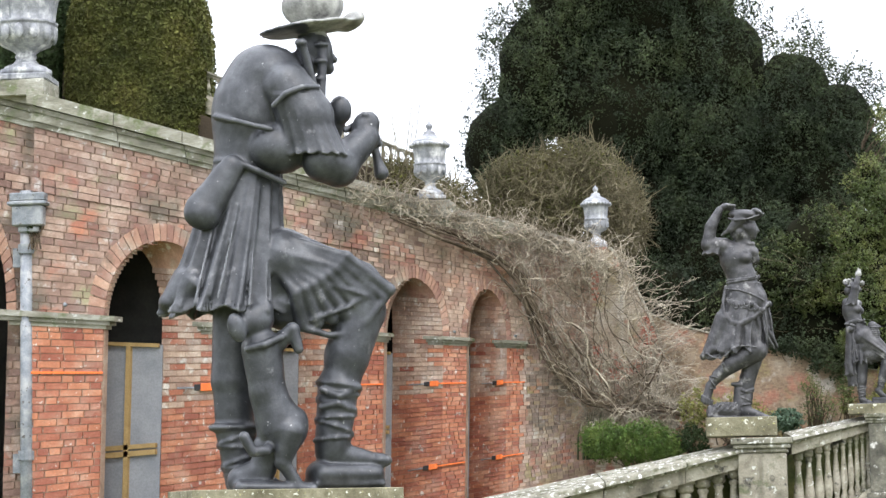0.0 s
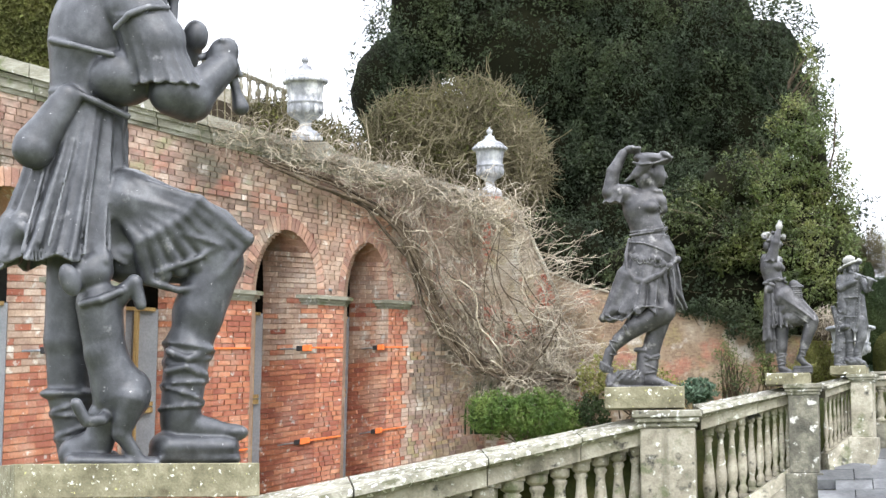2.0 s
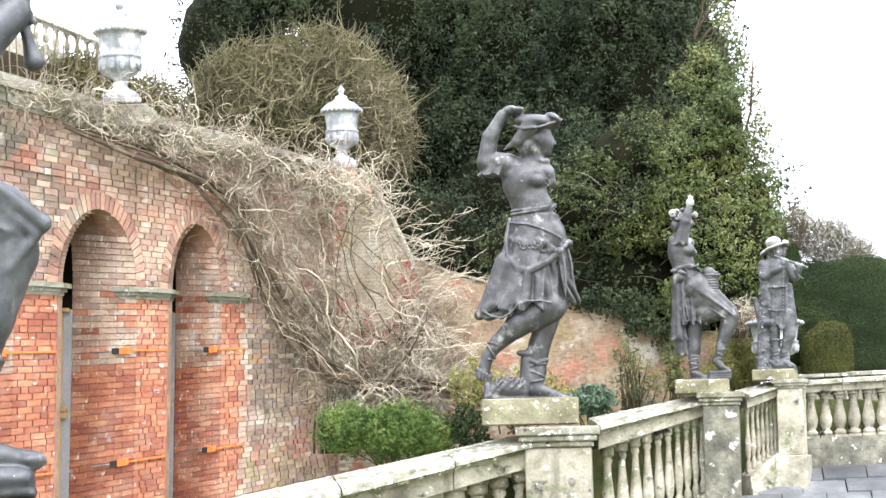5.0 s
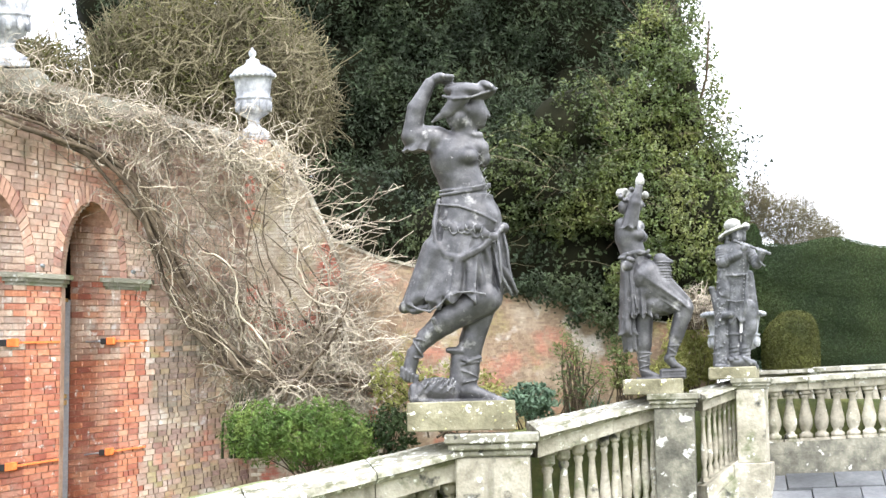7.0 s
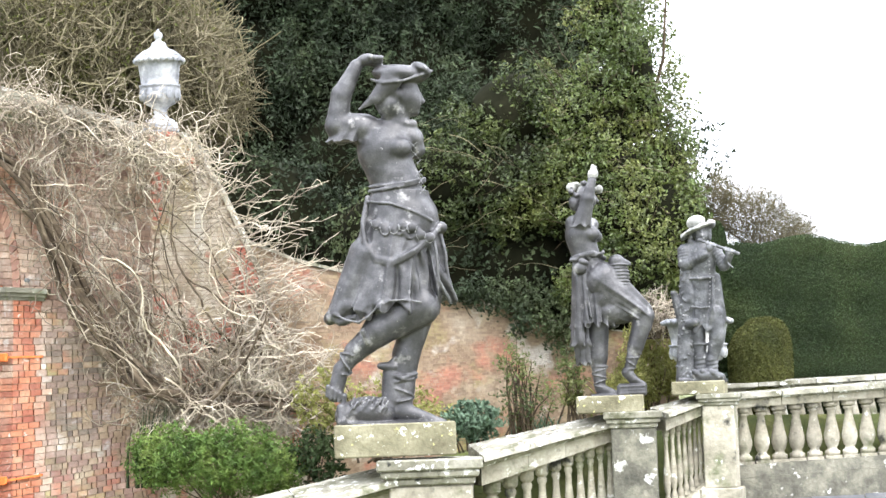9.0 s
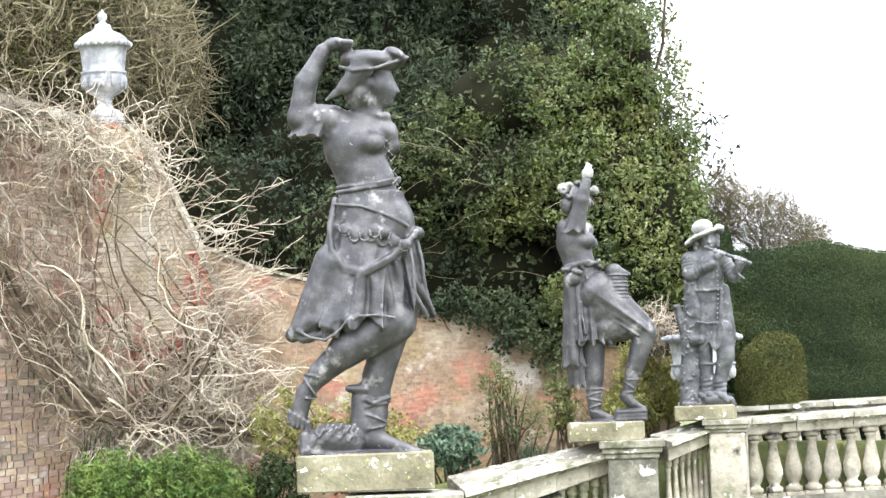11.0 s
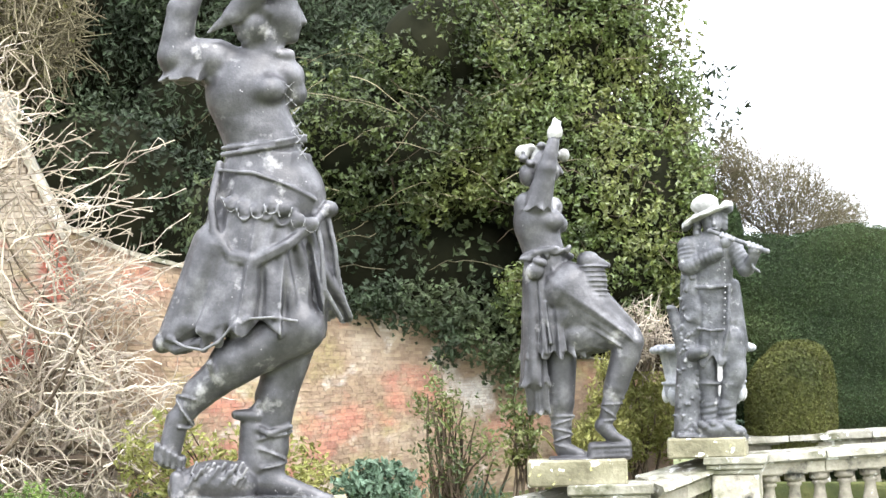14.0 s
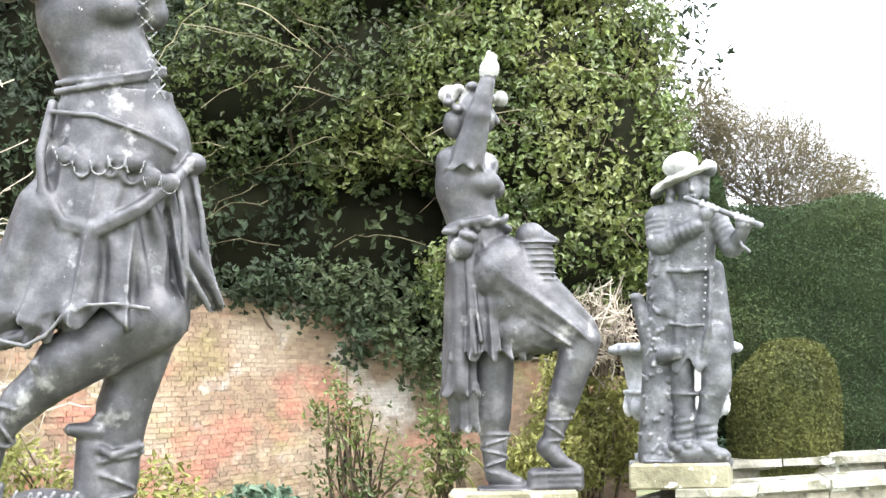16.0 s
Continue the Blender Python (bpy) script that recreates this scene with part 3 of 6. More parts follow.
block(bm, -0.085, 0.085, -0.085, 0.085, 0.6, 0.63)
baluster_mesh = bpy.data.meshes.new("baluster")
bmesh.ops.recalc_face_normals(bm, faces=bm.faces)
bm.to_mesh(baluster_mesh)
bm.free()
baluster_mesh.materials.append(STONE)
for poly in baluster_mesh.polygons:
    poly.use_smooth = len(poly.vertices) == 4 and abs(poly.normal.z) < 0.9 and poly.index < 12 * 14


def balustrade(name, a, b, ka, kb, count, label, stones=5, tilt=0.32, crusted=False):
    """A run from a to b (tops of the coping) whose size goes from ka to kb to fit the camera's view; the coping's top
    is tilted to show towards the camera.
    """
    rail = tagged(empty(name), label, "balustrade", kind="structure")
    a, b = Vector(a), Vector(b)
    along = (b - a).normalized()
    side = Vector((along.y, -along.x, 0)).normalized()
    if side.y > 0:
        side = -side

    def lerp(f):
        # sizes shrink along the run as perspective for the camera's view
        k = 1 / ((1 - f) / ka + f / kb)
        q = f if abs(ka - kb) < 1e-6 else (k - ka) / (kb - ka)
        return a.lerp(b, q), k

    rng2 = random.Random(name)

    def beam(f0, f1, z0, z1, out0, out1, back, top_drop):
        """z from the coping top, outs towards the front; all in sizes of k."""
        c = []
        for z, out, drop in ((z0, out0, 0), (z1, out1, top_drop)):
            for f, o in ((f0, out), (f1, out), (f1, -back), (f0, -back)):
                p, k = lerp(f)
                q = p + side * (o * k) + Vector((0, 0, z * k))
                if o > 0:
                    q.z -= drop * k
                c.append(q)
        return c

    for i in range(stones):
        f0, f1 = i / stones + 0.0015, (i + 1) / stones - 0.0015
        bm = bmesh.new()
        hexa(bm, beam(f0, f1, -COPE + rng2.uniform(-0.004, 0.004), 0.0, 0.17, 0.15 + rng2.uniform(0, 0.01), 0.16, tilt * 0.15))
        hexa(bm, beam(f0, f1, -COPE - 0.02, -COPE - 0.001, 0.125, 0.14, 0.12, 0))
        part("coping_stone", bm, COPING, rail)
        bm = bmesh.new()
        hexa(bm, beam(f0, f1, -COPE - FRIEZE, -COPE - 0.021, 0.1, 0.1, 0.1, 0))
        part("frieze_stone", bm, STONE, rail)
    zb = -COPE - FRIEZE - BAL
    bm = bmesh.new()
    hexa(bm, beam(0, 1, zb - FOOT, zb - 0.03, 0.15, 0.13, 0.13, 0))
    hexa(bm, beam(0, 1, zb - FOOT - 0.5, zb - FOOT - 0.002, 0.19, 0.17, 0.15, 0))
    part("base_course", bm, BLACKSTONE if crusted else STONE, rail)
    gap = lambda i: (lerp((i + 1.25) / (count + 0.5))[0] - lerp((i + 0.25) / (count + 0.5))[0]).length
    for i in range(count):
        p, k = lerp((i + 0.75) / (count + 0.5))
        ob = part("baluster", baluster_mesh, None, rail)
        slope = (b.z - a.z) / max(1e-6, (b - a).to_2d().length)
        ob.matrix_basis = Matrix.Translation(p + Vector((0, 0, (zb + 0.005) * k))) @ Matrix.Rotation(math.atan2(along.y, along.x) + rng2.uniform(-0.1, 0.1), 4, "Z") @ Matrix.Diagonal((min(k, gap(i) / 0.178), min(k, gap(i) / 0.178), k * 0.975, 1))
    return rail


balustrade("balustrade_near", (-4.684, -1.35, 0.736), (-1.099, -0.5, 1.456), 2.4, 1.168, 15, "lichened sandstone balustrade with bulbous balusters and a worn coping", 4)
balustrade("balustrade_middle", (-0.723, -0.42, 1.538), (-0.033, -0.26, 1.668), 1.122, 0.726, 10, "pale sandstone balustrade run with leaning balusters", 4)
balustrade("balustrade_beyond", (0.19, -0.23, 1.687), (0.451, -0.12, 1.75), 0.655, 0.499, 9, "pale sandstone balustrade run on the terrace edge", 3)
balustrade("balustrade_bastion", (0.565, 0.1, 1.747), (1.882, 0.2, 1.799), 0.459, 0.471, 14, "sandstone balustrade round the bastion with dark crusted base", 5, 0.15, True)
balustrade("balustrade_return", (0.437, 0.4, 1.796), (1.973, 0.5, 1.829), 0.404, 0.421, 16, "far run of the bastion balustrade in yellowed stone", 5, 0.15)


def pedestal(x, y, z, k, w, d, drop, rz, label, die=None):
    """A statue pedestal whose cap top is at z: cap mouldings, die, and foot."""
    ped = tagged(empty("pedestal", (x, y, z), rz), label, "pedestal")
    bm = bmesh.new()
    for z0, z1, o in ((-0.045, 0.0, 0.045), (-0.075, -0.046, 0.03), (-0.105, -0.076, 0.012)):
        block(bm, -w / 2 - o * k, w / 2 + o * k, -d / 2 - o * k, d / 2 + o * k, z0 * k, z1 * k)
    soften(bm, 0.006 * k)
    part("cap", bm, COPING, ped, "moulded cap spotted with lichen")
    bm = bmesh.new()
    block(bm, -w / 2, w / 2, -d / 2, d / 2, -0.106 * k - drop, -0.106 * k)
    soften(bm, 0.008 * k)
    part("die", bm, die or STONE, ped)
    bm = bmesh.new()
    block(bm, -w / 2 - 0.04 * k, w / 2 + 0.04 * k, -d / 2 - 0.04 * k, d / 2 + 0.04 * k, -0.9 * k - drop, -0.106 * k - drop)
    soften(bm, 0.01 * k)
    part("foot", bm, die or STONE, ped)
    return ped


def plinth(x, y, z, w, d, h, rz, label):
    bm = bmesh.new()
    block(bm, -w / 2, w / 2, -d / 2, d / 2, -h, 0)
    soften(bm, 0.006)
    ob = tagged(part("plinth", bm, PLINTH), label, "plinth")
    ob.matrix_basis = pose(x, y, z, 0, 0, rz)
    return ob


pedestal(-4.853, -1.3, 0.865, 2.365, 1.47, 0.9, 1.301, 26, "large sandstone pedestal under a mossy plinth")
pedestal(-0.939, -0.5, 1.484, 1.188, 0.399, 0.38, 0.891, 0, "sandstone pedestal with a lichen-spotted moulded cap")
pedestal(0.059, -0.28, 1.673, 0.76, 0.217, 0.26, 0.576, -4, "black-crusted pedestal with white lichen patches", BLACKSTONE)
pedestal(0.496, -0.14, 1.746, 0.566, 0.157, 0.2, 0.407, -10, "narrow pale sandstone pedestal at the bastion corner")
plinth(-4.843, -1.28, 1.129, 1.758, 1, 0.241, 26, "mossy stone plinth with round lichen spots")
plinth(-1.109, -0.5, 1.66, 0.585, 0.36, 0.159, 3, "mossy stone plinth under the shepherdess statue")
plinth(-0.053, -0.28, 1.755, 0.331, 0.25, 0.086, -2, "low mossy plinth with pale lichen blotches")
plinth(0.4, -0.14, 1.811, 0.264, 0.2, 0.068, -9, "low dark plinth with round white lichen")


# ---- urns ----
URN = [(0.2, 0.0), (0.2, 0.05), (0.17, 0.055), (0.165, 0.075), (0.1, 0.1), (0.075, 0.14), (0.085, 0.16), (0.075, 0.18), (0.11, 0.21), (0.2, 0.25), (0.235, 0.32), (0.245, 0.38), (0.24, 0.4), (0.25, 0.405), (0.25, 0.425), (0.225, 0.43), (0.235, 0.5), (0.25, 0.6), (0.26, 0.64), (0.29, 0.655), (0.295, 0.69), (0.27, 0.705)]
LID = [(0.27, 0.706), (0.265, 0.72), (0.2, 0.76), (0.12, 0.79), (0.09, 0.82), (0.085, 0.845), (0.04, 0.86), (0.03, 0.88), (0.045, 0.895), (0.055, 0.92), (0.045, 0.945), (0.02, 0.96), (0.008, 0.985)]


def ball(name, radius, stretch):
    bm = bmesh.new()
    bmesh.ops.create_icosphere(bm, subdivisions=2, radius=radius, matrix=Matrix.Diagonal((*stretch, 1)))
    me = bpy.data.meshes.new(name)
    bm.to_mesh(me)
    bm.free()
    me.materials.append(PALE_LEAD)
    me.polygons.foreach_set("use_smooth", [True] * len(me.polygons))
    return me


bead_mesh, leaf_mesh = ball("bead", 0.03, (1, 1, 1)), ball("cast_leaf", 0.05, (0.5, 0.8, 1.3))


def urn(at, height, label, lid=True, wide=1.0):
    k = height / (0.985 if lid else 0.71)
    ob = tagged(empty("urn", at, random.Random(label).uniform(0, 30)), label, "urn")
    bm = bmesh.new()
    block(bm, -0.21, 0.21, -0.21, 0.21, -0.05, 0.0)
    soften(bm, 0.008)
    base = part("base", bm, PALE_LEAD, ob)
    bm = bmesh.new()
    lathe(bm, URN, 64, (16, 0.07, 0.2, 0.64))
    body = part("body", bm, PALE_LEAD, ob, "fluted lead body", True)
    made = [base, body]
    for i in range(36):
        a = 2 * math.pi * (i / 24 if i < 24 else i / 12)
        if i < 24:
            piece = part("bead", bead_mesh, None, body)
            piece.matrix_basis = Matrix.Translation(Vector((0.285 * math.cos(a), 0.285 * math.sin(a), 0.665)))
        else:
            piece = part("cast_leaf", leaf_mesh, None, body)
            piece.matrix_basis = Matrix.Translation(Vector((0.225 * math.cos(a), 0.225 * math.sin(a), 0.33))) @ Matrix.Rotation(a, 4, "Z")
    if lid:
        bm = bmesh.new()
        lathe(bm, LID, 48, (16, 0.05, 0.71, 0.8))
        made.append(part("lid", bm, PALE_LEAD, ob, "domed lid with a ball finial", True))
    for m in made:
        m.matrix_basis = Matrix.Diagonal((k * wide, k * wide, k, 1))
    return ob


urn((-7.831, 1.12, 5.12), 1.207, "large grey lead urn on the parapet corner")
urn((-3.918, 0.9, 3.804), 0.695, "pale lidded lead urn standing on the parapet", True, 0.86)
urn((-2.4, 0.88, 3.3), 0.547, "blue-grey lidded lead urn at the wall's end", True, 0.82)
urn((0.425, 0.2, 1.8), 0.335, "white-crusted lead urn behind the flute player", False, 1.28)

# Stone blocks that carry the urns.
for x, y, z, w in ((-7.833, 1.12, 5.066, 0.502), (-3.907, 0.97, 3.755, 0.383), (-2.4, 0.97, 3.27, 0.3)):
    bm = bmesh.new()
    block(bm, -w / 2, w / 2, -w / 2, w / 2, -0.16, 0)
    soften(bm, 0.01)
    ob = tagged(part("urn_block", bm, CORNICE), "weathered stone block under an urn", "stone block")
    ob.matrix_basis = pose(x, y, z)


# ---- statues, modelled as clay: soft unions of limbs and cloth, then skinned ----
class Clay:
    def __init__(self, lo, hi, step):
        self.lo, self.step = np.array(lo, float), step
        self.ax = [np.arange(lo[i], hi[i] + step, step) for i in range(3)]
        self.d = np.full([len(a) for a in self.ax], 50.0, np.float32)

    def near(self, lo, hi, pad):
        sl, co = [], []
        for i in range(3):
            a = np.clip(np.searchsorted(self.ax[i], [lo[i] - pad, hi[i] + pad]), 0, len(self.ax[i]))
            sl.append(slice(a[0], a[1]))
            co.append(self.ax[i][a[0]:a[1]])
        return tuple(sl), np.meshgrid(*co, indexing="ij", sparse=True)

    def join(self, sl, d, k):
        old = self.d[sl]
        h = np.clip(0.5 + 0.5 * (old - d) / k, 0, 1)
        self.d[sl] = (old * (1 - h) + d * h - k * h * (1 - h)).astype(np.float32)

    def limb(self, a, b, ra, rb, k=7, flat=1.0, rings=None, drape=None):
        """A tapered limb. flat: depth against width. rings: (count, depth) of wraps round it. drape: (count, depth, twist) of folds along it."""
        k = k * 0.7
        a, b = np.array(a, float), np.array(b, float)
        r = max(ra, rb) * max(1, flat)
        sl, (x, y, z) = self.near(np.minimum(a, b) - r, np.maximum(a, b) + r, k + 2)
        ab = b - a
        t = np.clip(((x - a[0]) * ab[0] + (y - a[1]) * ab[1] + (z - a[2]) * ab[2]) / max(1e-6, ab @ ab), 0, 1)
        q = np.sqrt((x - a[0] - t * ab[0]) ** 2 + ((y - a[1] - t * ab[1]) / flat) ** 2 + (z - a[2] - t * ab[2]) ** 2)
        rad = ra + (rb - ra) * t
        if rings:
            rad = rad + rings[1] * np.sin(2 * math.pi * rings[0] * t + 0.05 * (x + 1.6 * y))
        if drape:
            ax = ab / (np.linalg.norm(ab) + 1e-9)
            e1 = np.cross(ax, [0.0, 1.0, 0.0])
            e1 /= np.linalg.norm(e1) + 1e-9
            e2 = np.cross(ax, e1)
            dx, dy, dz = x - a[0], y - a[1], z - a[2]
            phi = np.arctan2(dx * e2[0] + dy * e2[1] + dz * e2[2], dx * e1[0] + dy * e1[1] + dz * e1[2])
            w = round(drape[0] * 0.6) * phi + 1.1 * np.sin(2 * phi + drape[2]) + 2 * drape[2] * t
            rad = rad + drape[1] * 0.8 * (0.15 + 0.85 * t) * (1 - 2 * np.abs(np.sin(0.5 * w)) + 0.3 * np.sin(2 * w + 1)) * (0.65 + 0.35 * np.sin(phi + drape[2]))
        self.join(sl, (q - rad) * min(1.0, flat), k)
        return self

    def lump(self, c, r, k=7, turn=0.0):
        """An ellipsoid, turned in the plane of the view by so many degrees."""
        m = max(r)
        k = k * 0.7
        sl, (x, y, z) = self.near(np.array(c) - m, np.array(c) + m, k + 2)
        ca, sa = math.cos(radians(turn)), math.sin(radians(turn))
        u, w = ca * (x - c[0]) + sa * (z - c[2]), -sa * (x - c[0]) + ca * (z - c[2])
        q = np.sqrt((u / r[0]) ** 2 + ((y - c[1]) / r[1]) ** 2 + (w / r[2]) ** 2)
        self.join(sl, (q - 1) * min(r), k)
        return self

    def cloth(self, a, b, ra, rb, folds, deep, k=6, flat=0.8, phase=0.0, curl=0.0, power=1.0):
        """A skirt from a down to b, with folds that deepen towards the hem."""
        a, b = np.array(a, float), np.array(b, float)
        r = max(ra, rb) * 1.25
        sl, (x, y, z) = self.near(np.minimum(a, b) - [r, r, 12], np.maximum(a, b) + [r, r, 12], k + 2)
        t = (z - a[2]) / (b[2] - a[2])
        tc = np.clip(t, 0, 1)
        cx, cy = a[0] + (b[0] - a[0]) * tc, a[1] + (b[1] - a[1]) * tc
        th = np.arctan2((y - cy) / flat, x - cx)
        w = folds * th + phase + 0.9 * np.sin(2 * th + phase) + 1.3 * tc + 0.9 * np.sin(2.6 * tc + phase) * np.cos(th)
        w2 = (folds + 5) * th + 2.2 * np.sin(2 * th + 1.7 * phase) + 2.4 * tc
        wave = (0.8 - 0.25 * np.sin(th + 0.4 * phase)) * (1 - 2 * np.abs(np.sin(0.5 * w)) ** 0.9) + 0.5 * (1 - 2 * np.abs(np.sin(0.5 * w2))) * (0.6 + 0.4 * np.sin(3 * th + phase))
        rad = (ra + (rb - ra) * tc**power) * (1 + deep * (0.2 + 0.8 * tc) * wave + 0.06 * np.clip((tc - 0.86) / 0.14, 0, 1) ** 2)
        q = np.sqrt((x - cx) ** 2 + ((y - cy) / flat) ** 2) - rad
        hem = 1 + curl * np.sin(w + 0.8)
        long = abs(b[2] - a[2])
        d = np.maximum(q * 0.75 * flat, np.maximum((t - hem) * long, (-t) * long))
        d = np.maximum(d, -np.maximum(q + 8, (0.94 - t) * long))
        self.join(sl, d, k)
        return self

    def ridges(self, a, b, ra, rb, flat, n, twist, r, seed, start=0.12, power=1.0):
        """Crisp folds that run down a skirt from a to b and swing round it by twist."""
        rs = random.Random(seed)
        for i in range(n):
            th = -math.pi * (0.02 + 0.96 * (i + rs.uniform(0.2, 0.8)) / n)
            t0, t1, tw = start + rs.uniform(0, 0.4), rs.uniform(0.85, 1.0), twist + rs.uniform(-0.18, 0.18)
            pts = []
            for j in range(8):
                t = t0 + (t1 - t0) * j / 7
                rad = (ra + (rb - ra) * t**power) * (0.97 + 0.05 * t)
                w = th + tw * (t - t0) ** 1.3
                pts.append((a[0] + (b[0] - a[0]) * t + rad * math.cos(w), a[1] + (b[1] - a[1]) * t + rad * flat * math.sin(w), a[2] + (b[2] - a[2]) * t))
            size = r * rs.uniform(0.6, 1.3)
            self.cord(pts, size * 0.35, 9, 1.0, size)
        return self

    def cord(self, pts, r, k=3, flat=1.0, tip=None):
        """A cord through the points, of even thickness or tapering to tip, joined on as one piece."""
        k = k * 0.7
        pts = np.array(pts, float)
        radii = np.linspace(r, r if tip is None else tip, len(pts))
        m = radii.max() * max(1, flat)
        sl, (x, y, z) = self.near(pts.min(0) - m, pts.max(0) + m, k + 2)
        best = None
        for a, b, ra, rb in zip(pts, pts[1:], radii, radii[1:]):
            ab = b - a
            t = np.clip(((x - a[0]) * ab[0] + (y - a[1]) * ab[1] + (z - a[2]) * ab[2]) / max(1e-6, ab @ ab), 0, 1)
            d = np.sqrt((x - a[0] - t * ab[0]) ** 2 + ((y - a[1] - t * ab[1]) / flat) ** 2 + (z - a[2] - t * ab[2]) ** 2) - ra - (rb - ra) * t
            best = d if best is None else np.minimum(best, d)
        self.join(sl, best * min(1.0, flat), k)
        return self

    def laces(self, a, b, ra, rb, turns, r=2.2):
        """Crossed thongs wound both ways round a limb."""
        a, b = np.array(a, float), np.array(b, float)
        ax = (b - a) / np.linalg.norm(b - a)
        e1 = np.cross(ax, [0.0, 1.0, 0.0])
        e1 /= np.linalg.norm(e1)
        e2 = np.cross(ax, e1)
        n = int(turns * 9)
        for way in (1, -1):
            pts = []
            for i in range(n + 1):
                t = i / n
                w = 2 * math.pi * turns * t * way
                pts.append(a + (b - a) * t + (ra + (rb - ra) * t) * (math.cos(w) * e1 + math.sin(w) * e2))
            self.cord(pts, r, 2)
        return self

    def hollow(self, c, r, k=4):
        m = max(r)
        sl, (x, y, z) = self.near(np.array(c) - m, np.array(c) + m, k + 2)
        q = (np.sqrt(((x - c[0]) / r[0]) ** 2 + ((y - c[1]) / r[1]) ** 2 + ((z - c[2]) / r[2]) ** 2) - 1) * min(r)
        old = self.d[sl]
        h = np.clip(0.5 - 0.5 * (old + q) / k, 0, 1)
        self.d[sl] = (old * (1 - h) - q * h + k * h * (1 - h)).astype(np.float32)
        return self

    def roughen(self, amount, size, seed):
        """Hand-worked unevenness."""
        r = np.random.default_rng(seed)
        x, y, z = np.meshgrid(*self.ax, indexing="ij", sparse=True)
        for _ in range(5):
            f = r.normal(size=3) / size
            p = r.uniform(0, 6.28, 3)
            self.d += (amount * np.sin(f[0] * x + p[0] + 1.3 * np.sin(f[1] * z)) * np.sin(f[1] * y + p[1]) * np.sin(f[2] * z + p[2] + np.sin(f[0] * x))).astype(np.float32)
        return self

    def skin(self):
        """Verts and faces of the surface (one vertex a mixed cell)."""
        d = self.d
        s = d < 0
        n = np.array(d.shape)
        total = np.zeros([*(n - 1), 3], np.float32)
        count = np.zeros(n - 1, np.float32)
        for axis in range(3):
            u = [slice(None)] * 3
            w = [slice(None)] * 3
            u[axis], w[axis] = slice(0, -1), slice(1, None)
            da, db = d[tuple(u)], d[tuple(w)]
            cross = (da < 0) != (db < 0)
            f = np.where(cross, da / np.where(da - db == 0, 1, da - db), 0).astype(np.float32)
            o = [i for i in range(3) if i != axis]
            for i in (0, 1):
                for j in (0, 1):
                    sl = [slice(None)] * 3
                    sl[o[0]] = slice(i, n[o[0]] - 1 + i)
                    sl[o[1]] = slice(j, n[o[1]] - 1 + j)
                    c = cross[tuple(sl)]
                    count += c
                    total[..., axis] += np.where(c, f[tuple(sl)], 0)
                    total[..., o[0]] += c * i
                    total[..., o[1]] += c * j
        mixed = count > 0
        index = np.full(n - 1, -1)
        index[mixed] = np.arange(mixed.sum())
        cell = np.argwhere(mixed)
        verts = self.lo + (cell + total[mixed] / count[mixed][:, None]) * self.step
        faces = []
        for axis in range(3):
            o = [i for i in range(3) if i != axis]
            u = [slice(1, -1)] * 3
            w = [slice(1, -1)] * 3
            u[axis], w[axis] = slice(0, -1), slice(1, None)
            a, b = s[tuple(u)], s[tuple(w)]
            at = np.argwhere(a != b)
            at[:, o[0]] += 1
            at[:, o[1]] += 1
            inside = s[tuple(at.T)]
            quad = []
            for i, j in ((1, 1), (0, 1), (0, 0), (1, 0)):
                c = at.copy()
                c[:, o[0]] -= i
                c[:, o[1]] -= j
                quad.append(index[tuple(c.T)])
            quad = np.stack(quad, 1)
            flip = inside if axis != 1 else ~inside
            quad[~flip] = quad[~flip][:, ::-1]
            faces.append(quad)
        return verts, np.concatenate(faces)


def statue(clay, at, unit, rz, lean, label, mat=LEAD, pale=None):
    v, f = clay.skin()
    ob = tagged(part("statue", (v, f), mat, smooth=True), label, "statue", "lead garden statues")
    if pale:
        # a hat or hair crusted white
        ob.data.materials.append(CRUST)
        mid = v[f].mean(1)
        ob.data.polygons.foreach_set("material_index", (pale(mid[:, 0], mid[:, 1], mid[:, 2])).astype(np.int32))
    ob.matrix_basis = Matrix.Translation(at) @ Matrix.Rotation(radians(rz), 4, "Z") @ Matrix.Rotation(radians(lean), 4, "Y") @ Matrix.Diagonal((unit, unit, unit, 1))
    return ob


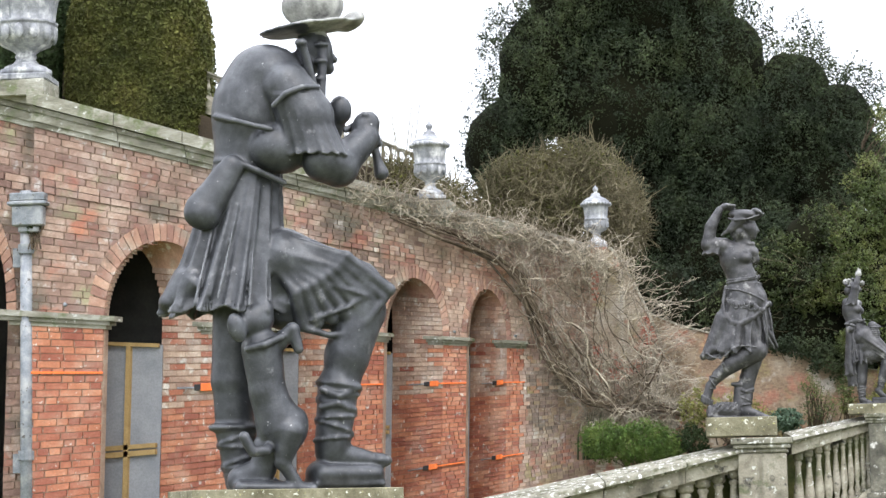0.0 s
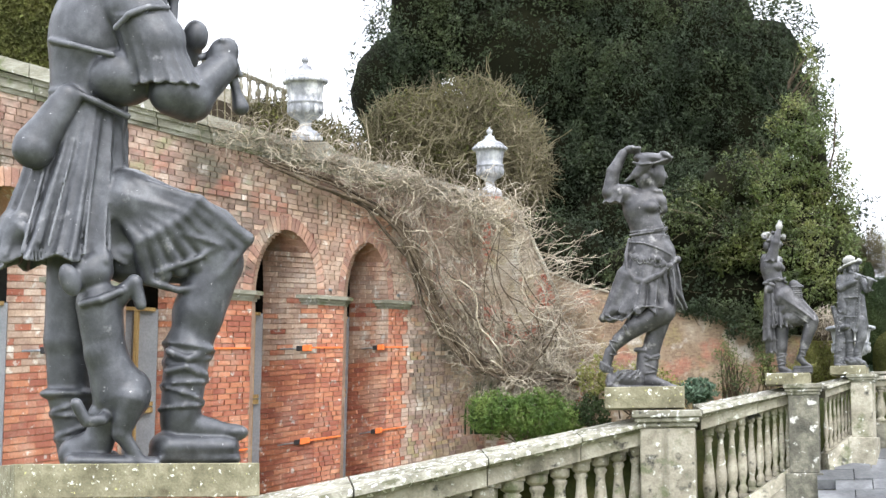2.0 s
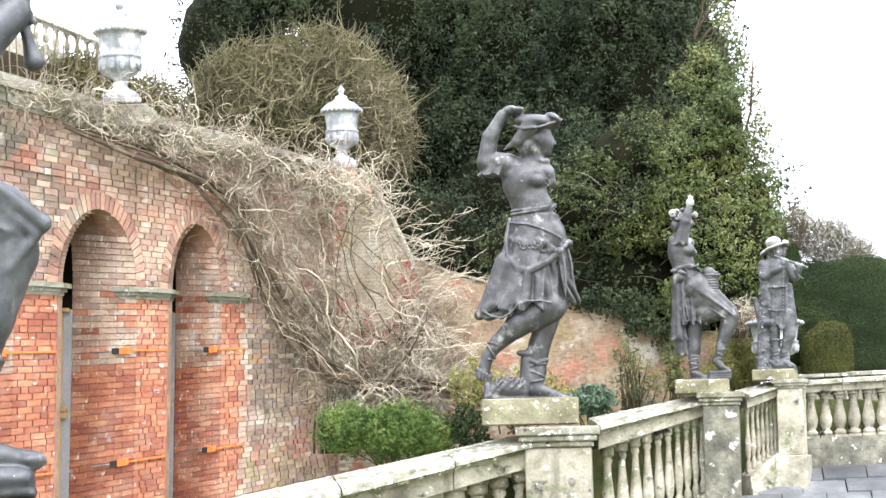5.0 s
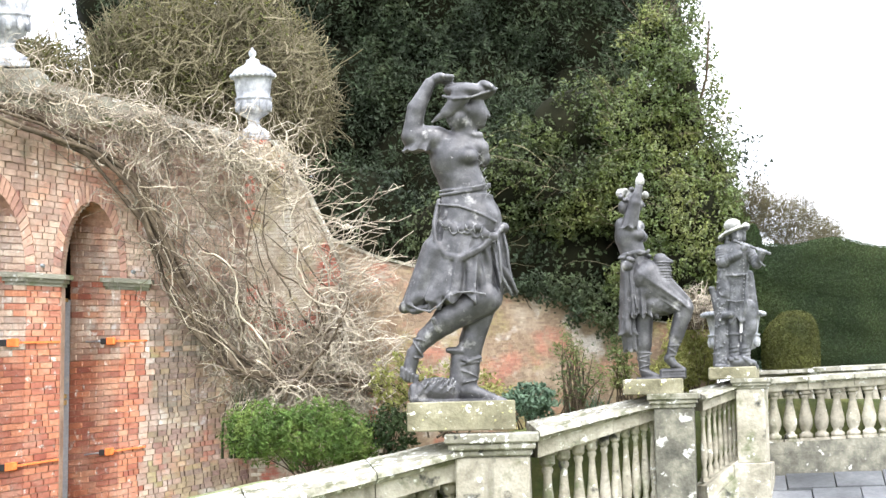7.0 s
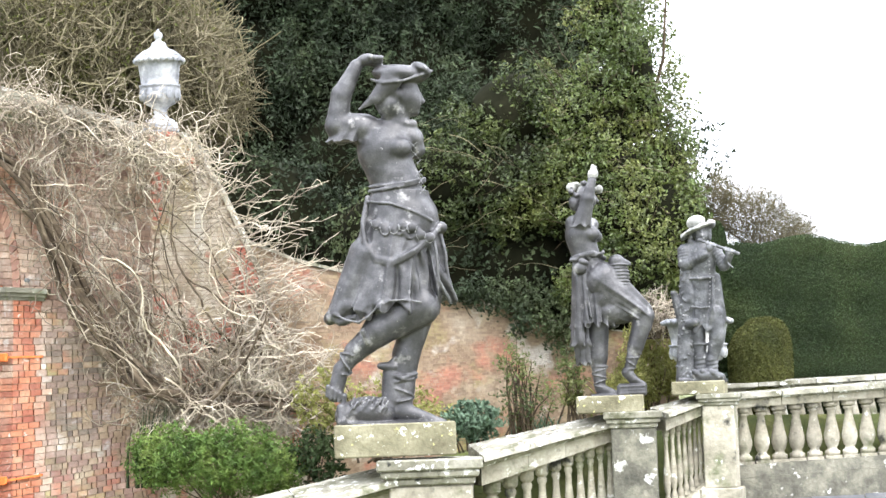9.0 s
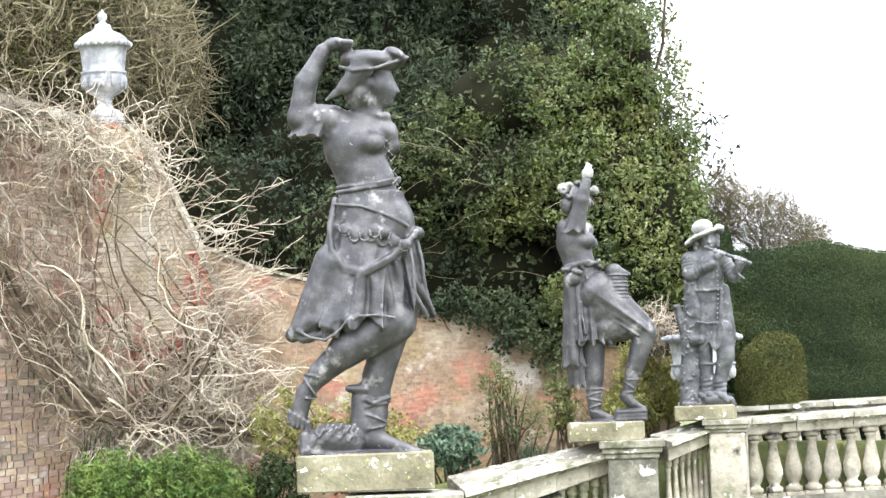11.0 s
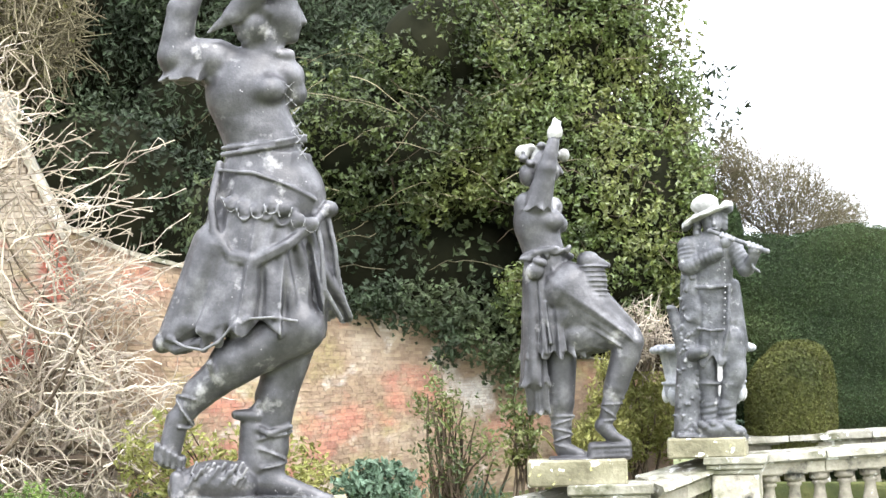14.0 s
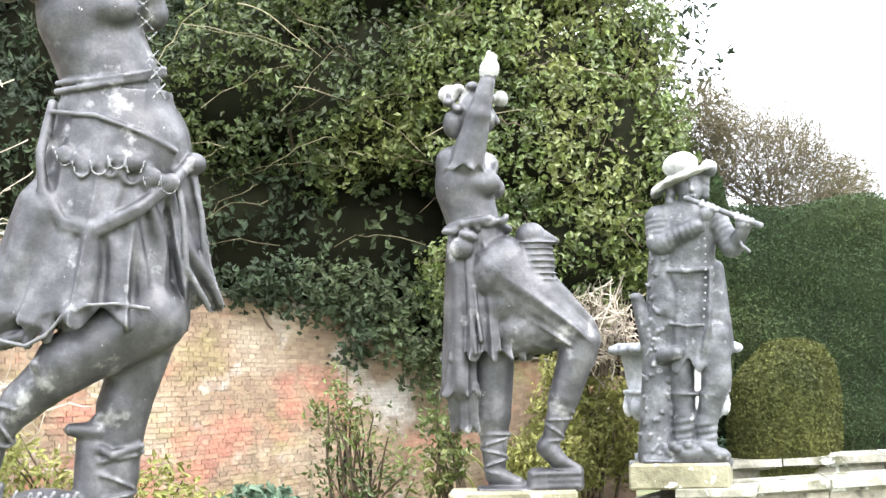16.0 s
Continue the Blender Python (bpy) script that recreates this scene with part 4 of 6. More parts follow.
def piper():
    """Bagpiper with a knee raised on a rock and a hound leaping at his side."""
    J = lambda a, b, c=0: (a - 450.0, c, 830.0 - b)
    c = Clay((-235, -130, -6), (200, 130, 905), 2.9)
    L, E, C = c.limb, c.lump, c.cloth
    # torso, leaning forward
    E(J(408, 165, 5), (78, 72, 100), 12, -8)
    E(J(432, 110, 5), (72, 82, 62), 14, -20)
    L(J(400, 190, 5), J(388, 262, 5), 66, 56, 12)
    L(J(470, 118, 0), J(492, 80, 0), 34, 28, 10)
    E(J(515, 52, 0), (32, 30, 42), 6, 12)
    L(J(522, 62, 0), J(540, 84, 0), 22, 12, 6)
    L(J(542, 58, 0), J(552, 68, 0), 7, 6, 5)
    E(J(505, 14, 0), (88, 84, 9), 4, 9)
    E(J(585, -4, 0), (20, 50, 15), 8, 40)
    E(J(512, -28, 0), (56, 54, 40), 6, 5)
    # bag, near arm with a fringed sleeve, far arm
    E(J(436, 240, -52), (56, 40, 44), 8)
    L(J(446, 132, -62), J(480, 185, -78), 44, 46, 8, 0.9)
    C(J(458, 150, -72), J(498, 256, -78), 46, 56, 16, 0.045, 5, 0.85, 0.4, 0.02)
    c.cord([J(412, 172, -98), J(430, 152, -112), J(460, 140, -116), J(492, 136, -98)], 5)
    L(J(505, 262, -80), J(535, 272, -72), 38, 36, 8)
    L(J(535, 268, -72), J(592, 215, -58), 35, 24, 8)
    E(J(592, 196, -52), (24, 22, 30), 6, -30)
    for i in range(4):
        L(J(588 + 4 * i, 176 + 9 * i, -66 + 3 * i), J(606 + 4 * i, 196 + 10 * i, -58), 6, 5, 3)
    L(J(500, 140, 60), J(540, 215, 40), 36, 30, 8)
    L(J(540, 215, 40), J(560, 160, 10), 28, 20, 6)
    E(J(562, 158, 0), (20, 18, 26), 5)
    # pipes
    L(J(474, 52, -60), J(500, 128, -48), 8, 7, 2)
    E(J(473, 52, -60), (11, 11, 8), 2)
    L(J(522, 46, -30), J(514, 170, -40), 8, 8, 2)
    for q in (48, 78, 110):
        E(J(521 - q * 0.05, q, -32), (12, 12, 6), 2)
    L(J(594, 180, -50), J(618, 262, -48), 7, 8, 2)
    L(J(616, 256, -48), J(622, 276, -48), 9, 14, 2)
    L(J(560, 200, -40), J(600, 180, -40), 6, 6, 2)
    # straps, belt, pouch
    c.cord([J(330, 180, -10), J(352, 194, -58), J(384, 204, -72), J(412, 210, -80)], 5)
    c.cord([J(334, 258, 0), J(352, 262, -48), J(390, 280, -62), J(440, 300, -58)], 6, 4)
    L(J(350, 275, -48), J(300, 350, -46), 22, 32, 8, 0.7)
    E(J(298, 358, -46), (30, 24, 26), 8)
    # tunic
    C(J(394, 255, 5), J(346, 525, 0), 60, 104, 13, 0.115, 2, 0.85, 0.9, 0.02, 1.1)
    c.ridges(J(394, 265, 5), J(346, 522, 0), 60, 104, 0.85, 11, 0.1, 4.5, 7, 0.15, 1.1)
    L(J(280, 480, -10), J(246, 508, -10), 34, 16, 10, 1.4)
    # raised thigh under cloth
    L(J(446, 432, -20), J(572, 482, -46), 58, 46, 6, 1.0, None, (15, 6.0, 1.5))
    L(J(450, 470, -10), J(520, 500, -36), 56, 40, 12, 1.0, None, (9, 6.0, 1.0))
    L(J(452, 508, -15), J(548, 530, -40), 46, 24, 6, 1.0, None, (13, 6.0, 1.0))
    for i in range(8):
        f = i / 7
        a, b = J(452 - 4 * i, 400 + 7 * i, -58), J(622 - 150 * f ** 1.25, 486 + 92 * f - 30 * f * f, -84 + 26 * f)
        m = ((a[0] + b[0]) / 2 + 8, (a[1] + b[1]) / 2 - 14, (a[2] + b[2]) / 2 + 12 - 8 * f)
        L(a, m, 6, 10, 8).limb(m, b, 10, 12, 8)
    c.cord([J(628, 484, -78), J(606, 512, -86), J(584, 540, -82), J(556, 562, -74), J(520, 566, -66), J(480, 556, -62)], 6, 8)
    c.cord([J(604, 466, -56), J(584, 494, -86), J(546, 518, -84), J(486, 540, -70)], 4.5, 6)
    L(J(578, 490, -46), J(584, 520, -46), 44, 42, 8)
    L(J(584, 520, -46), J(556, 600, -46), 41, 40, 8)
    L(J(556, 600, -46), J(540, 665, -46), 38, 31, 8)
    # laced boot on its rock
    L(J(540, 650, -46), J(528, 755, -46), 36, 31, 5)
    c.laces(J(540, 662, -46), J(528, 752, -46), 36, 32, 2.5, 4)
    c.cord([J(505, 660, -66), J(530, 672, -84), J(568, 655, -72)], 6, 5).cord([J(504, 690, -64), J(528, 684, -82), J(560, 694, -70)], 6, 5)
    E(J(542, 652, -46), (42, 40, 12), 4, -10)
    L(J(525, 770, -46), J(600, 782, -50), 27, 14, 8)
    E(J(612, 782, -50), (22, 22, 13), 6)
    L(J(505, 805, -46), J(600, 806, -46), 24, 20, 6, 1.7)
    L(J(492, 822, -40), J(610, 822, -40), 12, 12, 6, 3.2)
    # standing leg
    L(J(385, 500, 30), J(372, 640, 30), 48, 40, 8)
    L(J(372, 640, 30), J(372, 730, 28), 38, 32, 8)
    E(J(372, 722, 28), (46, 42, 12), 4)
    L(J(375, 725, 28), J(385, 815, 25), 35, 30, 5)
    c.laces(J(375, 730, 28), J(385, 805, 25), 35, 31, 2, 4)
    L(J(385, 815, 20), J(430, 822, -10), 22, 14, 8)
    # hound
    L(J(398, 590, -62), J(408, 665, -64), 36, 31, 8, 1.0, (13, 0.35))
    L(J(408, 665, -64), J(430, 725, -62), 31, 42, 10, 1.0, (11, 0.3))
    E(J(446, 728, -70), (30, 30, 40), 10, -20)
    E(J(385, 545, -66), (36, 26, 28), 8, 30)
    L(J(372, 540, -68), J(402, 522, -74), 20, 14, 8)
    E(J(348, 556, -86), (16, 10, 26), 5, 20)
    c.cord([J(366, 592, -84), J(392, 586, -102), J(424, 572, -94)], 6)
    L(J(425, 580, -76), J(446, 558, -88), 16, 12, 6)
    L(J(446, 558, -88), J(455, 592, -92), 12, 9, 5)
    L(J(440, 735, -84), J(428, 785, -84), 28, 14, 8)
    L(J(428, 785, -84), J(456, 826, -86), 12, 10, 6)
    L(J(412, 760, -50), J(398, 820, -50), 28, 16, 8)
    L(J(360, 826, -60), J(478, 830, -80), 12, 11, 8, 2.0)
    c.cord([J(418, 748, -66), J(396, 766, -92), J(372, 768, -96), J(358, 742, -94)], 9)
    L(J(370, 815, -30), J(400, 800, -40), 26, 24, 10)
    c.roughen(0.35, 14, 1)
    return c


def shepherdess():
    """Dancing girl with an arm over her straw hat, one foot raised, a lamb at the other."""
    J = lambda a, b, c=0: (a - 690.0, c, 752.0 - b)
    c = Clay((-125, -95, -6), (125, 95, 670), 1.8)
    L, E, C = c.limb, c.lump, c.cloth
    # raised arm
    L(J(640, 222, -5), J(594, 218, -14), 25, 22, 8)
    L(J(592, 222, -14), J(600, 165, -16), 21, 18, 7)
    L(J(600, 165, -16), J(626, 112, -14), 18, 12, 6)
    E(J(642, 101, -12), (18, 13, 11), 5, 20)
    for i in range(4):
        L(J(650, 97 + 3 * i, -22 + 6 * i), J(672 - i, 98 + 5 * i, -22 + 6 * i), 5, 4, 2)
    C(J(622, 205, -8), J(604, 250, -12), 24, 30, 7, 0.07, 6, 0.9, 0.3, 0.05)
    # hat and head
    E(J(704, 126, 0), (50, 45, 18), 4, -4)
    E(J(742, 117, 0), (20, 42, 12), 5, -28)
    c.cord([J(654, 138, -24), J(676, 146, -42), J(712, 142, -46), J(744, 130, -36), J(762, 120, -10)], 2.6, 3)
    L(J(690, 140, -34), J(662, 172, -32), 20, 11, 5, 0.5)
    L(J(662, 172, -32), J(632, 192, -26), 10, 3, 4, 0.5)
    E(J(716, 166, 0), (25, 25, 36), 5)
    E(J(726, 172, 0), (18, 20, 26), 5, 5)
    L(J(740, 162, 0), J(745, 174, 0), 4, 5, 4)
    E(J(731, 193, 0), (9, 11, 8), 5)
    E(J(686, 180, -8), (22, 26, 28), 5)
    E(J(690, 160, -14), (24, 20, 16), 5, -30)
    L(J(672, 178, -12), J(684, 206, -14), 14, 9, 6, 1.0, (3, 1.0))
    L(J(703, 195, 0), J(694, 232, 0), 21, 23, 8)
    L(J(708, 214, -14), J(728, 216, -8), 6, 8, 6)
    # body
    L(J(646, 226, 0), J(726, 242, 0), 24, 22, 12)
    E(J(678, 258, 0), (50, 40, 48), 10, 8)
    E(J(704, 260, -26), (23, 20, 19), 8)
    E(J(735, 261, 6), (16, 20, 17), 8)
    L(J(676, 270, 0), J(700, 325, 0), 44, 45, 10, 0.85)
    E(J(711, 390, 0), (65, 50, 64), 12, -6)
    for i in range(6):
        c.cord([J(722 + 4 * i, 250 + 16 * i, -35 - i), J(737 + 3 * i, 264 + 16 * i, -26 - i)], 1.1, 1.2)
        c.cord([J(737 + 3 * i, 250 + 16 * i, -26 - i), J(722 + 4 * i, 264 + 16 * i, -35 - i)], 1.1, 1.2)
    c.cord([J(651, 338, -14), J(676, 336, -38), J(712, 330, -41), J(750, 320, -20)], 3.2)
    c.cord([J(651, 330, -14), J(680, 329, -38), J(716, 324, -41), J(750, 315, -20)], 2.6)
    c.cord([J(650, 358, -28), J(690, 362, -48), J(730, 376, -48), J(764, 392, -32)], 2.6)
    c.cord([J(652 + 3.4 * i, 392 + 1.1 * i + 9 * abs(math.sin(i * 0.52)), -38 - 13 * math.sin((i + 3) / 11.5)) for i in range(32)], 1.9, 2)
    for i in range(7):
        a, b, y = 664 + 16 * i, 398 + 3 * i + 7 * math.sin(1.4 * i), -42 - 10 * math.sin((i + 0.8) / 2.6)
        E(J(a, b, y + 3), (9, 5, 9), 5)
        c.cord([J(a - 9, b - 2, y - 3), J(a - 6, b + 8, y - 4), J(a, b + 11, y - 5), J(a + 6, b + 8, y - 4), J(a + 9, b - 2, y - 3)], 1.1, 2.5)
    # skirt
    C(J(706, 335, 0), J(684, 548, 0), 50, 80, 12, 0.115, 2, 0.8, 0.2, 0.05, 0.8)

    def fold(a0, b0, a1, b1, bow, r):
        """A long fold of the skirt from one place to another, bowed aside."""
        pts = []
        for i in range(10):
            t = i / 9
            a, b = a0 + (a1 - a0) * t + bow * math.sin(math.pi * t), b0 + (b1 - b0) * t
            f = min(1.0, max(0.0, (b - 380) / 168))
            rad, mid = 64 + 17 * f, 708 - 22 * f
            dx = min(0.97 * rad, abs(a - mid))
            pts.append(J(a, b, -0.76 * math.sqrt(rad * rad - dx * dx) + 3))
        c.cord(pts, r * 0.5, 15, 1.0, r * 1.15)

    for a0, b0, a1, b1, bow, r in ((642, 400, 590, 556, 9, 5.5), (648, 420, 612, 566, 9, 5), (654, 445, 634, 572, 7, 4.5), (664, 468, 652, 566, 5, 5), (672, 472, 672, 548, -2, 4), (690, 470, 688, 536, 3, 5), (706, 462, 712, 530, 3, 4), (724, 452, 738, 534, 4, 4.5), (742, 440, 756, 536, 5, 5), (756, 425, 772, 540, 5, 4.5), (680, 400, 676, 462, 2, 2.5), (716, 408, 706, 456, 2, 2.5), (738, 400, 734, 440, 2, 2.5)):
        fold(a0, b0, a1, b1, bow, r)
    c.cord([J(592, 560, -38), J(612, 570, -50), J(634, 574, -58), J(652, 564, -62), J(668, 546, -66), J(690, 536, -68), J(714, 534, -66), J(744, 538, -58)], 2.2, 8)
    L(J(644, 450, -6), J(604, 552, -8), 30, 24, 8, 1.5, None, (9, 4.5, 1.0))
    L(J(612, 545, -8), J(582, 566, -8), 18, 12, 8, 2.0)
    c.cord([J(580, 560, -24), J(600, 574, -30), J(626, 566, -36), J(644, 556, -44)], 6, 5)
    C(J(645, 500, -30), J(640, 552, -34), 16, 30, 5, 0.2, 6, 0.7, 1.0, 0.1)
    L(J(764, 410, 4), J(772, 510, 2), 17, 21, 6, 1.5, None, (11, 9.0, 1.6))
    L(J(772, 480, 0), J(800, 532, 0), 17, 6, 6, 1.8, None, (9, 6.0, 1.0))
    L(J(768, 520, 0), J(764, 552, 0), 17, 9, 8)
    c.cord([J(760, 400, -26), J(772, 450, -34), J(776, 500, -34), J(796, 534, -20)], 3.2, 4).cord([J(776, 402, -14), J(788, 450, -20), J(792, 500, -18), J(806, 530, -8)], 3, 4)
    sash = [J(648, 350, -20), J(640, 395, -34), J(644, 432, -42), J(664, 460, -50), J(694, 466, -56), J(732, 446, -54), J(764, 418, -36), J(778, 396, -16)]
    c.cord(sash, 4.4, 6).cord([(p[0], p[1], p[2] - 6) for p in sash], 3.4, 4)
    E(J(781, 402, -14), (10, 10, 10), 4)
    # raised leg
    L(J(745, 545, -18), J(668, 588, -26), 33, 28, 9)
    L(J(668, 590, -26), J(628, 625, -20), 26, 19, 8)
    L(J(628, 625, -20), J(604, 656, -16), 18, 13, 7)
    L(J(602, 658, -16), J(592, 702, -18), 14, 14, 6)
    for i in range(4):
        L(J(582 + 9 * i, 694 + 3 * i, -28 + 4 * i), J(584 + 8 * i, 708 + 2 * i, -30 + 4 * i), 5, 4, 2)
    c.cord([J(642, 590, -50), J(650, 608, -44), J(664, 616, -34)], 5)
    # standing leg
    L(J(738, 560, 8), J(718, 630, 6), 29, 24, 9)
    L(J(718, 630, 6), J(713, 690, 4), 24, 20, 8)
    L(J(713, 690, 4), J(711, 732, 2), 20, 18, 8)
    c.laces(J(714, 668, 4), J(710, 726, 2), 24, 20, 1.6, 1.8)
    c.laces(J(628, 622, -20), J(602, 662, -16), 20, 16, 1.2, 1.8)
    L(J(712, 732, 0), J(760, 745, -6), 18, 11, 8)
    L(J(760, 745, -6), J(786, 750, -8), 10, 6, 5)
    c.cord([J(694, 664, -10), J(712, 672, -22), J(736, 664, -6)], 4)
    L(J(690, 662, -2), J(692, 710, -2), 14, 18, 8)
    L(J(694, 652, -8), J(672, 650, -12), 10, 6, 4)
    L(J(692, 646, -8), J(698, 636, -10), 6, 4, 3)
    for i in range(5):
        L(J(580 + 7 * i, 688 + 4 * i, -30), J(578 + 7 * i, 704 + 3 * i, -30), 4.5, 3.5, 2)
    # lamb
    E(J(652, 732, -10), (48, 32, 28), 8)
    E(J(612, 738, -22), (20, 20, 22), 6)
    for i in range(26):
        a = i * 2.4
        L(J(622 + 2.6 * i, 716 + 9 * math.sin(a), -36 + 3 * math.cos(a)), J(616 + 2.6 * i, 728 + 9 * math.sin(a), -38 + 3 * math.cos(a)), 2.2, 1.2, 5)
    L(J(604, 726, -34), J(606, 750, -40), 9, 8, 4)
    L(J(602, 753, 0), J(786, 754, 0), 7, 6, 5, 6.0)
    c.roughen(0.2, 10, 2)
    return c


def basket_girl():
    """Girl with an arm raised and a bundle on her lifted knee."""
    J = lambda a, b, c=0: (a - 960.0, c, 862.0 - b)
    c = Clay((-125, -85, -6), (150, 85, 715), 2.0)
    L, E, C = c.limb, c.lump, c.cloth
    L(J(898, 330, -22), J(916, 258, -32), 27, 20, 8)
    L(J(916, 258, -32), J(930, 205, -30), 19, 13, 6)
    E(J(934, 184, -28), (16, 14, 20), 5, -15)
    for i in range(3):
        L(J(930 + 5 * i, 172, -34 + 5 * i), J(934 + 5 * i, 156 + 3 * i, -32 + 4 * i), 5, 4, 2)
    C(J(905, 290, -28), J(893, 342, -30), 20, 29, 6, 0.1, 5, 0.8, 0.5, 0.1)
    E(J(908, 248, 4), (28, 28, 38), 5)
    E(J(926, 258, 4), (17, 20, 26), 5)
    L(J(940, 252, 4), J(946, 264, 4), 4, 5, 3)
    E(J(868, 220, 4), (17, 16, 15), 4)
    for i in range(9):
        a = 2 * math.pi * i / 9
        E(J(900 + 34 * math.cos(a), 228 + 20 * math.sin(a), -6 + 10 * math.sin(2 * a)), (10, 14, 8), 7)
    E(J(876, 268, -2), (18, 20, 24), 5)
    E(J(952, 228, 0), (12, 14, 14), 4)
    L(J(903, 280, 4), J(898, 318, 4), 20, 24, 8)
    L(J(872, 330, 0), J(926, 336, 8), 26, 22, 12)
    E(J(893, 362, 0), (48, 40, 55), 10, -6)
    E(J(928, 366, -22), (23, 20, 21), 8)
    E(J(942, 372, 14), (16, 18, 17), 7)
    L(J(893, 380, 0), J(906, 428, 0), 44, 43, 10, 0.85)
    c.cord([J(864, 440, -14), J(890, 432, -42), J(930, 424, -40), J(962, 440, -10)], 7, 4)
    for i in range(7):
        E(J(866 + 15 * i, 444 - 3 * i, -33 - 7 * math.sin(i / 2)), (11, 7, 6), 6, 40 * i)
    E(J(888, 470, -44), (20, 12, 18), 4, 20)
    E(J(898, 452, -46), (16, 12, 10), 4, -20)
    C(J(912, 430, 0), J(926, 645, 0), 46, 66, 14, 0.13, 2, 0.8, 0.7, 0.04)
    c.ridges(J(912, 440, 0), J(926, 640, 0), 48, 66, 0.8, 12, 0.12, 3.4, 5)
    L(J(884, 470, -10), J(880, 690, -16), 22, 24, 6, 1.2, None, (7, 5.0, 0.6))
    C(J(884, 600, -18), J(882, 704, -20), 18, 30, 6, 0.16, 6, 0.8, 0.2, 0.06)
    C(J(886, 690, -16), J(892, 762, -14), 26, 22, 5, 0.2, 6, 0.8, 1.2, 0.08)
    L(J(955, 510, -8), J(1066, 606, -22), 60, 36, 6, 1.0, None, (13, 5.5, 1.0))
    L(J(962, 560, -8), J(1016, 606, -16), 50, 34, 10, 1.0, None, (9, 5.0, 1.0))
    L(J(975, 602, -10), J(1056, 602, -18), 44, 30, 8, 1.0, None, (9, 5.0, 2.0))
    L(J(1078, 618, -22), J(1072, 645, -22), 32, 30, 7)
    L(J(1070, 645, -22), J(1050, 710, -22), 29, 25, 7)
    L(J(1050, 710, -22), J(1030, 775, -22), 23, 16, 7)
    E(J(1046, 728, -22), (24, 22, 7), 3, -20)
    c.laces(J(1042, 738, -22), J(1028, 785, -22), 21, 16, 1.4, 2.2)
    L(J(1022, 790, -22), J(1040, 812, -24), 18, 14, 7)
    L(J(1040, 812, -24), J(1072, 826, -26), 13, 7, 5)
    for i in range(3):
        L(J(1000, 834 + 10 * i, -18), J(1072, 832 + 10 * i, -20), 11, 9, 5, 2.2)
    L(J(938, 630, 8), J(936, 740, 6), 34, 29, 8)
    L(J(936, 740, 6), J(938, 830, 2), 26, 17, 8)
    E(J(938, 770, 4), (27, 25, 6), 3)
    c.laces(J(937, 775, 4), J(939, 835, 1), 24, 18, 1.8, 2.2)
    L(J(940, 838, 0), J(975, 848, -10), 17, 10, 7)
    L(J(975, 848, -10), J(1000, 855, -12), 9, 5, 4)
    E(J(1006, 492, -24), (30, 27, 50), 5, 6)
    E(J(998, 450, -24), (24, 22, 20), 5)
    L(J(1020, 455, -24), J(1038, 460, -20), 12, 6, 4)
    for q in range(7):
        E(J(1006 + 0.6 * q, 462 + 10 * q, -24), (31, 28.5, 3), 2)
    E(J(1012, 535, -26), (32, 26, 12), 5, -10)
    L(J(915, 858, 0), J(1060, 858, 0), 6, 6, 4, 6.0)
    c.roughen(0.25, 11, 3)
    return c


